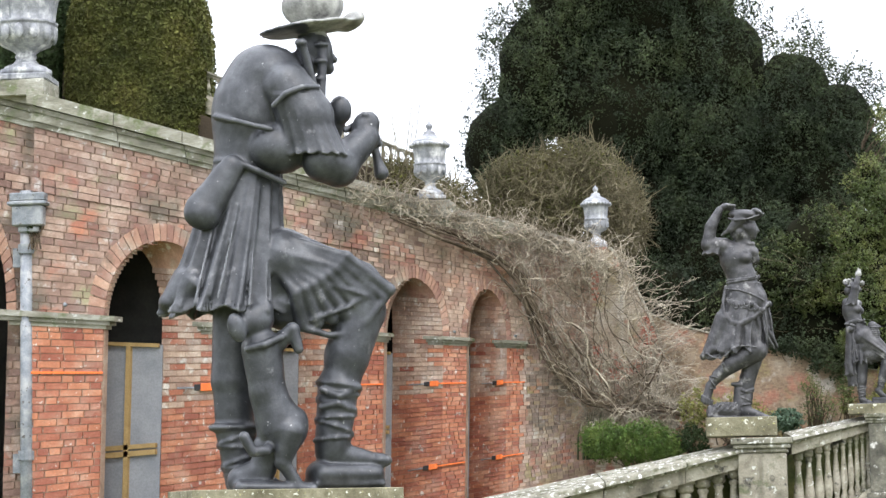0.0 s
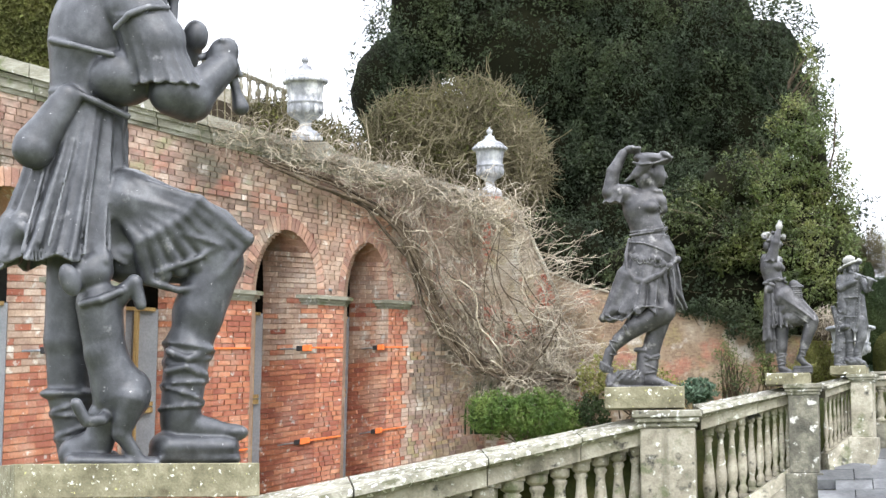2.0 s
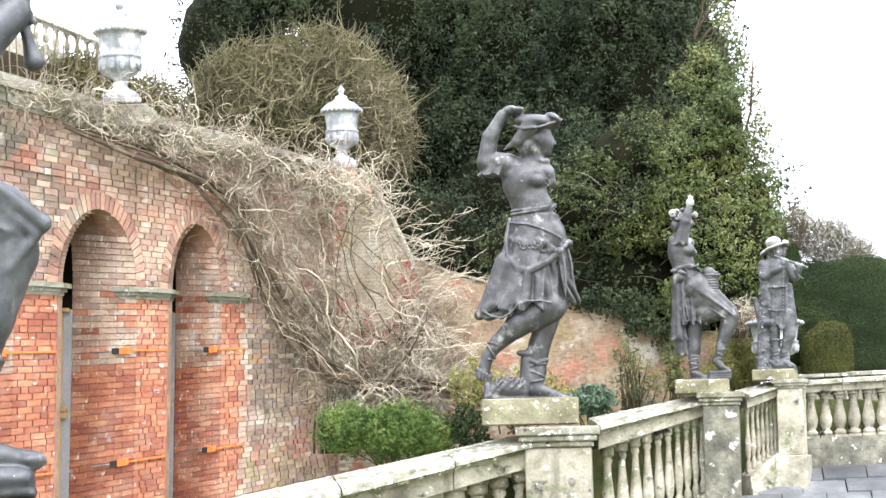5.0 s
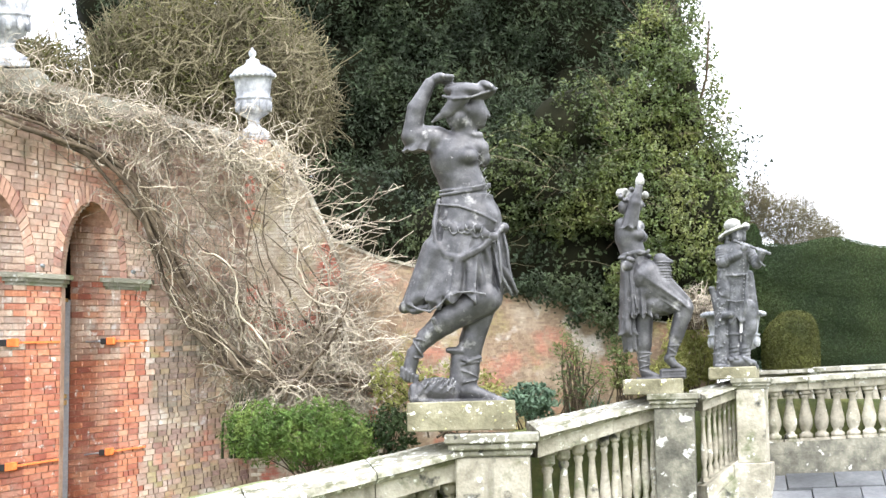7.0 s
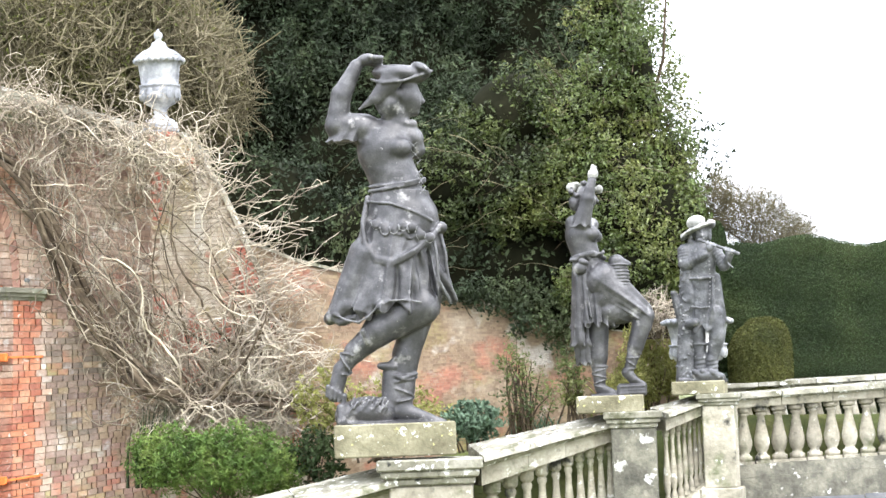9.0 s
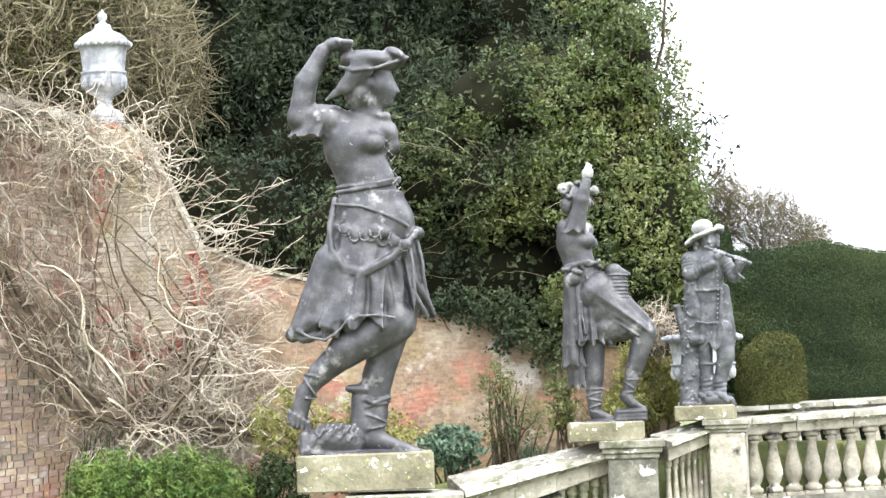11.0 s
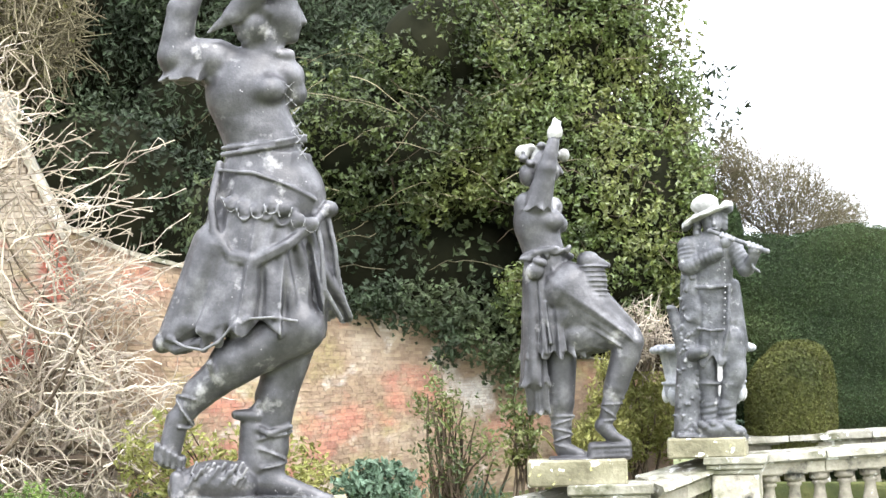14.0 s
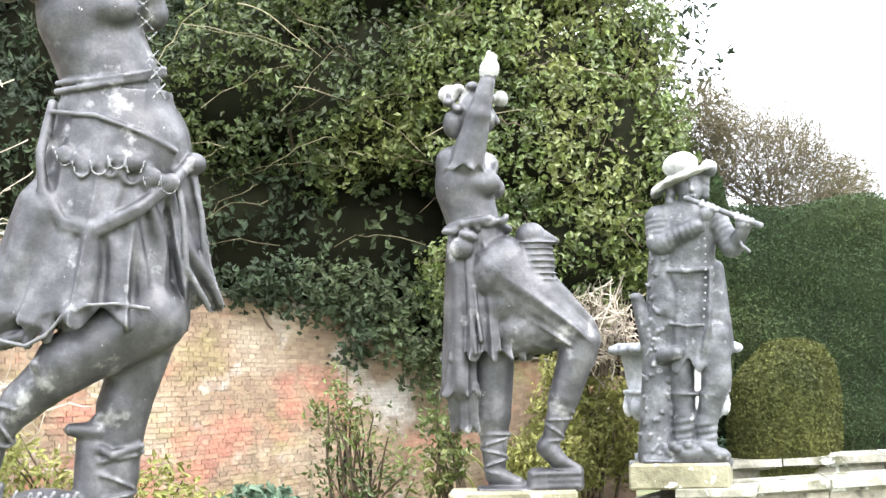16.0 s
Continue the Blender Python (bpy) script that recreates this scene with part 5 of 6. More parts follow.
def flute_player():
    """Flute player in a coat and wide hat, leaning on a tree stump."""
    J = lambda a, b, c=0: (a - 1255.0, c, 815.0 - b)
    c = Clay((-85, -75, -6), (140, 75, 510), 1.6)
    L, E, C = c.limb, c.lump, c.cloth
    E(J(1256, 352, 0), (52, 48, 8), 4, 22)
    E(J(1215, 374, 0), (16, 36, 8), 5, 50)
    E(J(1296, 338, 0), (14, 34, 13), 5, -50)
    E(J(1250, 332, 4), (29, 29, 21), 5, 14)
    E(J(1266, 366, -8), (22, 23, 29), 4)
    E(J(1268, 378, -16), (16, 16, 18), 4)
    L(J(1270, 364, -30), J(1270, 374, -34), 3.5, 4.5, 2)
    for sx in (-8, 9):
        c.hollow(J(1268 + sx, 360, -32), (5, 5, 3.5), 2)
    L(J(1264, 384, -31), J(1276, 384, -31), 2, 2, 1)
    for i in range(7):
        E(J(1234 + 1.5 * (i % 2), 358 + 7 * i, -6 - 3 * (i % 2)), (9, 12, 8), 3)
        E(J(1290 - 1.5 * (i % 2), 352 + 5 * i, -4), (8, 12, 7), 3)
    L(J(1264, 388, -4), J(1264, 415, 0), 17, 20, 6)
    L(J(1225, 420, 0), J(1306, 420, 0), 22, 20, 10)
    L(J(1264, 432, 0), J(1268, 500, 0), 43, 38, 10, 0.8)
    c.cord([J(1262, 388, -40), J(1380, 433, -52)], 4.6, 1)
    L(J(1216, 420, -4), J(1218, 455, -14), 23, 22, 7, 1.0, (4, 0.6))
    L(J(1222, 458, -16), J(1280, 432, -40), 20, 13, 6, 1.0, (6, 0.6))
    E(J(1295, 412, -46), (13, 11, 13), 4, 30)
    for i in range(4):
        L(J(1286 + 8 * i, 400 + 3 * i, -52), J(1288 + 8 * i, 393 + 4 * i, -42), 4.2, 3.6, 1.5)
    L(J(1308, 424, -4), J(1334, 466, -20), 20, 17, 7, 1.0, (5, 0.6))
    L(J(1336, 466, -20), J(1352, 440, -42), 15, 11, 5)
    E(J(1354, 430, -46), (15, 11, 12), 4)
    for i in range(4):
        L(J(1342 + 8 * i, 422 + 2 * i, -54), J(1343 + 8 * i, 414 + 3 * i, -46), 4.2, 3.6, 1.5)
    c.cord([J(1344, 452, -40), J(1352, 466, -44), J(1362, 474, -44)], 2.5, 1)
    # coat
    C(J(1268, 495, 0), J(1276, 655, 0), 37, 47, 9, 0.07, 5, 0.72, 0.5, 0.07)
    c.cord([J(1232, 503, -16), J(1262, 504, -34), J(1300, 500, -26)], 4, 2)
    c.cord([J(1236, 588, -22), J(1262, 592, -38), J(1288, 590, -36)], 3, 2)
    for i in range(13):
        E(J(1290 + 2.2 * math.sin(i / 3), 440 + 12.5 * i, -36), (2.4, 2.4, 2.4), 1)
    L(J(1306, 500, 6), J(1318, 625, 8), 14, 18, 6, 1.3)
    c.cord([J(1300, 500, -26), J(1298, 590, -38), J(1282, 660, -30)], 4, 3)
    L(J(1250, 640, -4), J(1256, 735, -6), 22, 18, 6)
    E(J(1258, 700, -6), (23, 21, 6), 3)
    L(J(1256, 738, -6), J(1258, 790, -10), 21, 16, 4, 1.0, (4, 0.8))
    L(J(1302, 610, -8), J(1308, 680, -12), 27, 24, 7)
    L(J(1306, 685, -12), J(1292, 745, -10), 23, 17, 6)
    E(J(1300, 702, -10), (23, 21, 6), 3, -15)
    L(J(1290, 745, -10), J(1292, 792, -12), 20, 15, 4, 1.0, (4, 0.8))
    # stump with a lamb at its foot
    L(J(1222, 474, 4), J(1214, 640, 6), 23, 25, 4)
    L(J(1214, 640, 6), J(1212, 800, 6), 25, 32, 5)
    rs = random.Random(5)
    for i in range(70):
        q = rs.uniform(480, 800)
        w = rs.uniform(-2.6, -0.3)
        r = 24 + max(0, q - 640) * 0.045
        p0 = J(1218 - (q - 474) * 0.02 + r * math.cos(w), q, 5 + r * math.sin(w))
        L(p0, (p0[0] + rs.uniform(-9, 9), p0[1], p0[2] + rs.uniform(-12, 12)), 3.5, 1.5, 3)
    L(J(1200, 625, 0), J(1182, 552, -4), 14, 11, 5)
    E(J(1178, 546, -4), (12, 12, 8), 3)
    L(J(1225, 640, -20), J(1246, 634, -34), 14, 12, 4)
    E(J(1230, 560, -6), (16, 18, 40), 8)
    E(J(1272, 794, -20), (46, 28, 20), 6)
    E(J(1312, 798, -28), (20, 18, 13), 5, -15)
    for i in range(9):
        E(J(1240 + 8 * i, 782 + 5 * (i % 3), -38 - 3 * (i % 2)), (9, 8, 8), 3)
    L(J(1196, 808, 0), J(1326, 810, 0), 9, 8, 5, 4.5)
    c.roughen(0.3, 8, 4)
    return c


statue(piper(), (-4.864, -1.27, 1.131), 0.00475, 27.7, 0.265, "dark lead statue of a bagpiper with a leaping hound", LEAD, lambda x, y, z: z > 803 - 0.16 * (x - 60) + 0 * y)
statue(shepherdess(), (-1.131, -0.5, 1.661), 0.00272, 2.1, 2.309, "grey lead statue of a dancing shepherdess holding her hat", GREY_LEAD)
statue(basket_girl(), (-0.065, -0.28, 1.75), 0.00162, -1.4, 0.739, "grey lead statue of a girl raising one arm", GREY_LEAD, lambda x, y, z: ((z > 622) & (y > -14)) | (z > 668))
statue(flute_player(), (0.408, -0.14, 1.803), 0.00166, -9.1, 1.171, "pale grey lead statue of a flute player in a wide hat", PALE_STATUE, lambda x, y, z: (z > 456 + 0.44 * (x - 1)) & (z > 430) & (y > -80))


# ---- garden wall beyond the arcade ----
gwall = tagged(empty("wall_garden"), "low old brick garden wall, yellowed and lime-stained", "wall", kind="structure")


def garden_at(s, h, y):
    k = 1 / (s + 0.0014)
    return (1.275 - 1.032 * k, y, 2.016 + (h - 0.0168) * 1.032 * k)


def garden_top(at):
    return float(np.interp(at, [0.29, 0.322, 0.355, 0.382, 0.478, 0.54, 0.604, 0.713, 1.1], [0.22, 0.214, 0.187, 0.183, 0.146, 0.144, 0.118, 0.094, 0.05]))


bm = bmesh.new()
for at in np.arange(0.292, 1.1, 0.02):
    e = at + 0.02
    c = [garden_at(at, -0.6, 0.7255), garden_at(e, -0.6, 0.7255), garden_at(e, -0.6, 0.9), garden_at(at, -0.6, 0.9)]
    c += [garden_at(at, garden_top(at), 0.7255), garden_at(e, garden_top(e), 0.7255), garden_at(e, garden_top(e), 0.9), garden_at(at, garden_top(at), 0.9)]
    hexa(bm, c)
part("core", bm, MORTAR, gwall, "mortar core")
rng = np.random.default_rng(12)
bm = bmesh.new()
h, row, near_bricks = -0.24, 0, []
while h < 0.22:
    at = 0.2925 + (0.005 if row % 2 else 0)
    while at < 1.08:
        e = at + (0.0092 if rng.random() < 0.7 else 0.0047) * (0.5 + at)
        y0 = 0.722 - rng.uniform(0, 0.004)
        if h + 0.003 < garden_top(e):
            a, b, top = at + 0.0002, e - 0.0002, min(h + 0.0064, garden_top(e))
            brick = bm
            if 0.42 < at < 0.64 and h > -0.02 and len(near_bricks) < 296:
                brick = bmesh.new()
                near_bricks.append(brick)
            hexa(brick, [garden_at(p, q, y) for q in (h + 0.00025, top) for p, y in ((a, y0), (b, y0), (b, y0 + 0.03), (a, y0 + 0.03))])
        at = e
    h += 0.0066
    row += 1
part("brickwork", bm, YELLOW_BRICK, gwall)["kind"] = "stuff"
at = 0.292
while at < 1.08:
    e = at * 1.09
    bm = bmesh.new()
    a, b = at + 0.0008, e - 0.0008
    low, high = garden_top(a), garden_top(b)
    c = [garden_at(a, low, 0.705), garden_at(b, high, 0.705), garden_at(b, high, 0.92), garden_at(a, low, 0.92)]
    c += [garden_at(a, low + 0.006, 0.705), garden_at(b, high + 0.006, 0.705), garden_at(b, high + 0.006, 0.92), garden_at(a, low + 0.006, 0.92)]
    hexa(bm, c)
    part("coping_stone", bm, STONE, gwall, "mossy coping stone")
    at = e

# Raking end of the arcade wall.
rake = tagged(empty("wall_raking_end"), "raking brick wall end, lime-streaked yellow and red", "wall", kind="structure")


def rake_edge(z):
    return float(np.interp(z, [1.17, 1.9, 2.125, 2.46, 2.63, 2.94, 3.15, 3.29], [-1.6, -1.72, -1.79, -1.86, -1.94, -2.08, -2.2, -2.32]))


bm = bmesh.new()
z, row = 1.22, 0
while z < 3.25:
    x = -2.4 - (0.04 if row % 2 else 0)
    right = rake_edge(z + 0.024)
    while x < right - 0.01:
        e = min(x + rng.choice([0.105, 0.052], p=[0.7, 0.3]), right)
        y0 = 0.69 - rng.uniform(0, 0.005)
        block(bm, x + 0.0015, e - 0.0015, y0, y0 + 0.03, z + 0.0015, z + 0.0225)
        x = e
    z += 0.024
    row += 1
part("brickwork", bm, END_BRICK, rake)["kind"] = "stuff"
zs = [1.22, 1.9, 2.125, 2.46, 2.63, 2.94, 3.15, 3.25]
bm = bmesh.new()
for z0, z1 in zip(zs, zs[1:]):
    hexa(bm, [(-2.45, 0.7, z0), (rake_edge(z0), 0.7, z0), (rake_edge(z0), 0.89, z0), (-2.45, 0.89, z0), (-2.45, 0.7, z1), (rake_edge(z1), 0.7, z1), (rake_edge(z1), 0.89, z1), (-2.45, 0.89, z1)])
part("core", bm, MORTAR, rake, "mortar core")
for z0, z1 in zip(zs[3:], zs[4:]):
    bm = bmesh.new()
    x0, x1 = rake_edge(z0), rake_edge(z1)
    hexa(bm, [(x0 + 0.003, 0.675, z0), (x0 + 0.022, 0.675, z0), (x0 + 0.022, 0.9, z0), (x0 + 0.003, 0.9, z0), (x1 + 0.003, 0.675, z1), (x1 + 0.022, 0.675, z1), (x1 + 0.022, 0.9, z1), (x1 + 0.003, 0.9, z1)])
    part("coping_stone", bm, STONE, rake, "mossy raking coping stone")

balustrade("balustrade_upper", (-6.338, 1.95, 5.289), (-4.054, 1.95, 4.291), 0.301, 0.233, 26, "small weathered balustrade on the terrace above", 6, 0.1)


# ---- foliage ----
def on_blobs(blobs, n, rng, inner=0.12, facing=None):
    """Places near the skin of a union of ellipsoids (x, y, z, rx, ry, rz), and the way out there."""
    blobs = np.array(blobs, float)
    area = (blobs[:, 3] * blobs[:, 5] + blobs[:, 4] * blobs[:, 5] + blobs[:, 3] * blobs[:, 4]) ** 1.0
    pick = rng.choice(len(blobs), n * 2, p=area / area.sum())
    u = rng.normal(size=(n * 2, 3))
    u /= np.linalg.norm(u, axis=1)[:, None]
    if facing is not None:
        u[:, 1] = np.where(rng.random(n * 2) < facing, -abs(u[:, 1]), u[:, 1])
    r = 1 - np.abs(rng.normal(0, inner, n * 2))
    p = blobs[pick, :3] + u * blobs[pick, 3:] * r[:, None]
    deep = np.zeros(n * 2, bool)
    for k, b in enumerate(blobs):
        q = (((p - b[:3]) / b[3:]) ** 2).sum(1)
        deep |= (q < 0.6) & (pick != k)
    keep = np.flatnonzero(~deep)[:n]
    out = u[keep] / blobs[pick[keep], 3:]
    return p[keep], out / np.linalg.norm(out, axis=1)[:, None]


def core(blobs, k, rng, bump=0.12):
    """Lumpy near-black masses that paint the shade inside a crown."""
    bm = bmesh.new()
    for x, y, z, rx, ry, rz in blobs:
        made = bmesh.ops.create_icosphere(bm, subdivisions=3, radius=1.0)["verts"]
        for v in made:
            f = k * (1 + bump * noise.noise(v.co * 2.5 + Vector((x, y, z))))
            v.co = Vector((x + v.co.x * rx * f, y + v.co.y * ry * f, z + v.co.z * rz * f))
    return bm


def plumes(p, out, per, spread, size, rng, up=0.6, long=3.0):
    """Sprays of small leaves round each place, growing out and up."""
    n = len(p)
    axis = out + np.array([0, 0, up])
    axis /= np.linalg.norm(axis, axis=1)[:, None]
    t = rng.random((n, per, 1))
    c = p[:, None] + axis[:, None] * (t - 0.3) * spread + rng.normal(size=(n, per, 3)) * spread * 0.28 * (1.1 - t)
    c = c.reshape(-1, 3)
    return leaves(c, size, rng, np.repeat(out, per, 0) + rng.normal(size=(n * per, 3)) * 0.2, 0.7, long)


def branch_paths(n, root, tips, rng, r0, wander=0.06, steps=7, sag=0.0):
    """Curving branches from near root to the tips."""
    made = []
    for i in range(n):
        a, b = np.array(root(i), float), np.array(tips(i), float)
        t = np.linspace(0, 1, steps)[:, None]
        p = a + (b - a) * t + np.cumsum(rng.normal(size=(steps, 3)), 0) * wander * np.linalg.norm(b - a) * 0.35 * t
        p[:, 2] -= sag * np.sin(t[:, 0] * math.pi)
        made.append(np.c_[p, r0 * (1.05 - 0.75 * t[:, 0])])
    return made


def clumps(blobs, n, rng, far=0.72, small=0.36, tall=0.8):
    """Each rounded mass broken up into n smaller boughs round it."""
    made = []
    for b in np.array(blobs, float):
        u = rng.normal(size=(n, 3))
        u[:, 1] = -abs(u[:, 1])
        u /= np.linalg.norm(u, axis=1)[:, None]
        r = rng.uniform(0.7, 1.25, (n, 1)) * small
        made.append(np.c_[b[:3] + u * b[3:] * far, r * b[3:] * [1.0, 1.0, tall]])
    return np.concatenate(made)


def tree(name, label, category, blobs, mat, count, per, spread, size, seed, trunk=None, limbs=0, up=0.6, core_k=0.86, long=3.0, inner=0.1, boughs=0, tall=0.8):
    rng = np.random.default_rng(seed)
    ob = tagged(empty(name), label, category)
    if trunk:
        (x0, y0, z0), (x1, y1, z1), r = trunk
        paths = [np.array([[x0 + (x1 - x0) * t + 0.03 * math.sin(5 * t), y0 + (y1 - y0) * t, z0 + (z1 - z0) * t, r * (1.2 - 0.8 * t)] for t in np.linspace(0, 1, 9)])]
        part("trunk", tubes(paths, 9), BARK, ob, smooth=True)
        if limbs:
            b = np.array(blobs)
            ks = rng.integers(0, len(b), limbs)
            paths = branch_paths(limbs, lambda i: (x0 + (x1 - x0) * 0.5, y0 + (y1 - y0) * 0.5, z0 + (z1 - z0) * rng.uniform(0.2, 0.8)), lambda i: b[ks[i], :3] + rng.normal(size=3) * b[ks[i], 3:] * 0.4, rng, r * 0.4)
            part("limb_mass", tubes(paths, 6), BARK, ob, "dark branching limbs", True)
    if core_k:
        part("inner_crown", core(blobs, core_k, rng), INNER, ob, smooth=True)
    p, out = on_blobs(clumps(blobs, boughs, rng, tall=tall) if boughs else blobs, count, rng, inner, 0.75)
    part("crown", plumes(p, out, per, spread, size, rng, up, long), mat, ob)["kind"] = "stuff"
    return ob


yew_blobs = [(-3.431, 2.65, 4.454, 0.476, 0.5, 0.604), (-3.042, 2.65, 5.194, 0.526, 0.5, 0.775), (-2.609, 2.75, 5.982, 0.674, 0.6, 0.861), (-1.825, 2.65, 5.946, 0.801, 0.6, 0.955), (-1.305, 2.55, 5.129, 0.53, 0.55, 0.722), (-2.228, 2.55, 4.66, 0.797, 0.55, 0.795), (-1.35, 2.45, 4.342, 0.64, 0.5, 0.648), (-0.748, 2.35, 4.344, 0.424, 0.45, 0.499), (-0.356, 2.25, 4, 0.402, 0.4, 0.506), (-1.065, 2.3, 3.561, 0.707, 0.42, 0.563), (-1.919, 2.5, 3.644, 0.82, 0.5, 0.594), (-0.293, 2.1, 3.505, 0.436, 0.35, 0.473), (-0.62, 2.4, 4.75, 0.45, 0.45, 0.6), (-0.2, 2.3, 4.5, 0.4, 0.4, 0.5), (-0.05, 2.25, 4.1, 0.38, 0.4, 0.45), (0.25, 1.7, 2.7, 0.45, 0.3, 0.55), (-0.5, 1.7, 2.9, 0.7, 0.3, 0.6), (-1.38, 2.1, 3.07, 0.6, 0.3, 0.6), (-3.07, 2.4, 3.86, 0.6, 0.3, 0.6)]
tree("yew_tree", "very large dark green yew tree with plumed foliage", "tree", yew_blobs, YEW, 3900, 70, 0.3, 0.0125, 21, ((-1.55, 2.7, 1.572), (-1.63, 2.75, 3.98), 0.2), 12, 0.9, 0.84, boughs=26, tall=1.25)

holly_blobs = [(-0.108, 0.85, 2.785, 0.301, 0.26, 0.398), (0.009, 0.8, 2.834, 0.37, 0.26, 0.434), (0.262, 0.75, 2.679, 0.274, 0.22, 0.37), (-0.029, 0.9, 3.256, 0.346, 0.28, 0.378), (0.186, 0.85, 3.534, 0.163, 0.2, 0.282), (0.044, 1, 3.773, 0.196, 0.2, 0.287), (0.215, 0.95, 3.299, 0.178, 0.2, 0.243), (0.099, 0.7, 2.397, 0.297, 0.2, 0.216), (-0.126, 0.75, 2.307, 0.197, 0.18, 0.138), (0.388, 0.8, 2.475, 0.196, 0.18, 0.195), (0.33, 0.9, 2.98, 0.2, 0.2, 0.26), (0.42, 0.9, 2.72, 0.17, 0.18, 0.2), (0.17, 0.95, 3.3, 0.2, 0.2, 0.26)]
holly = tree("holly_tree", "broad-leaved evergreen holly with glossy leaves overhanging the wall", "tree", holly_blobs, HOLLY, 3600, 13, 0.085, 0.0115, 22, ((-0.136, 1.25, 1.607), (-0.056, 1.2, 3.078), 0.05), 14, 0.25, 0.66, 1.9, 0.3, 14)
# Split off the holly, in darker leaves that paint the yew's shade.
shade_blobs = [(-0.813, 1, 2.952, 0.383, 0.25, 0.302), (-0.433, 0.92, 2.89, 0.379, 0.26, 0.381), (-0.463, 1.05, 3.306, 0.379, 0.3, 0.326)]
shade = tree("shaded_holly_tree", "shaded part of the holly, its shade painted in as darker leaves", "tree", shade_blobs, SHADED_HOLLY, 950, 14, 0.1, 0.013, 29, ((-0.533, 1.3, 1.607), (-0.543, 1.2, 3.171), 0.04), 10, 0.1, 0.7, 1.9, 0.35, 14)
rng = np.random.default_rng(33)
arcs = []
for i in range(30):
    a = np.array([rng.uniform(-1.15, -0.2), rng.uniform(0.62, 0.75), rng.uniform(2.4, 3.3)])
    t = np.linspace(0, 1, 9)
    l, up, out = rng.uniform(0.12, 0.4), rng.uniform(-0.1, 0.25), rng.choice([-1, 1])
    q = np.c_[a[0] + out * l * t, a[1] - 0.06 * t, a[2] + up * t - 0.35 * l * t * t] + np.cumsum(rng.normal(0, 0.006, (9, 3)), 0)
    arcs.append(np.c_[q, 0.0016 * rng.uniform(0.6, 1.4) * (1.1 - 0.7 * t)])
part("bare_twig_mass", tubes(arcs, 3), OLIVE_TWIG, shade, "brown bare shoots")["kind"] = "stuff"
rng = np.random.default_rng(31)
b = np.array(holly_blobs)
p, out = on_blobs(holly_blobs, 170, rng, 0.1, 0.9)
part("bare_twig_mass", tubes(branch_paths(170, lambda i: p[i] - out[i] * 0.12, lambda i: p[i] + out[i] * rng.uniform(0.0, 0.14) + rng.normal(size=3) * 0.1, rng, 0.0035, 0.12), 3), BARK, holly, "brown bare twigs")["kind"] = "stuff"

# thicket in dark yew leaves that paint the deep shade under the canopy
thicket_blobs = [(-0.833, 1.05, 2.56, 0.388, 0.2, 0.29), (-0.447, 1, 2.467, 0.342, 0.2, 0.253), (-1.164, 1.15, 2.686, 0.336, 0.22, 0.334), (-1.921, 1.45, 2.754, 0.496, 0.25, 0.492), (-1.353, 1.45, 2.506, 0.463, 0.25, 0.476), (-0.799, 1.4, 2.323, 0.475, 0.25, 0.427), (-0.23, 1.35, 2.201, 0.43, 0.22, 0.383), (0.252, 1.3, 2.178, 0.337, 0.2, 0.385)]
ivy_blobs = [(-0.746, 0.72, 2.337, 0.204, 0.06, 0.061), (-0.541, 0.7, 2.298, 0.205, 0.07, 0.087), (-0.365, 0.68, 2.207, 0.154, 0.07, 0.103), (-0.21, 0.67, 2.177, 0.134, 0.07, 0.118), (-0.28, 0.66, 2.084, 0.062, 0.05, 0.083), (-0.089, 0.7, 2.218, 0.144, 0.08, 0.123), (-0.488, 0.685, 2.155, 0.041, 0.03, 0.103)]
tree("overhanging_laurel", "dark laurel boughs hanging over the garden wall", "shrub", ivy_blobs, YEW, 520, 8, 0.08, 0.014, 28, ((-0.421, 0.95, 1.6), (-0.369, 0.75, 2.266), 0.02), 10, -0.2, None, 1.9, 0.35)
tree("shade_thicket", "thicket behind the garden wall, its shade painted in as dark leaves", "shrub", thicket_blobs, YEW, 1200, 11, 0.11, 0.017, 27, ((-0.927, 1.6, 1.513), (-0.93, 1.6, 2.474), 0.04), 12, 0.3, 0.8, 1.8, 0.2)

# Loose sprays at the crown's airy edge.
rng = np.random.default_rng(23)
sx = rng.uniform(0.12, 0.5, 200)
sp = np.c_[sx, rng.uniform(0.95, 1.2, 200), 4.45 - (sx - 0.12) * 3.6 + rng.normal(0, 0.12, 200)]
spray = tagged(empty("airy_tree"), "airy evergreen sprays against the white sky", "tree")
part("twig_mass", tubes(branch_paths(70, lambda i: (0.0, 1.2, sp[i, 2] - 0.25), lambda i: sp[i], rng, 0.006, 0.1), 3), BARK, spray)["kind"] = "stuff"
part("leaf_mass", plumes(sp, np.tile([0.6, -0.2, 0.4], (200, 1)), 9, 0.12, 0.016, rng, 0.3, 1.8), HOLLY, spray)["kind"] = "stuff"


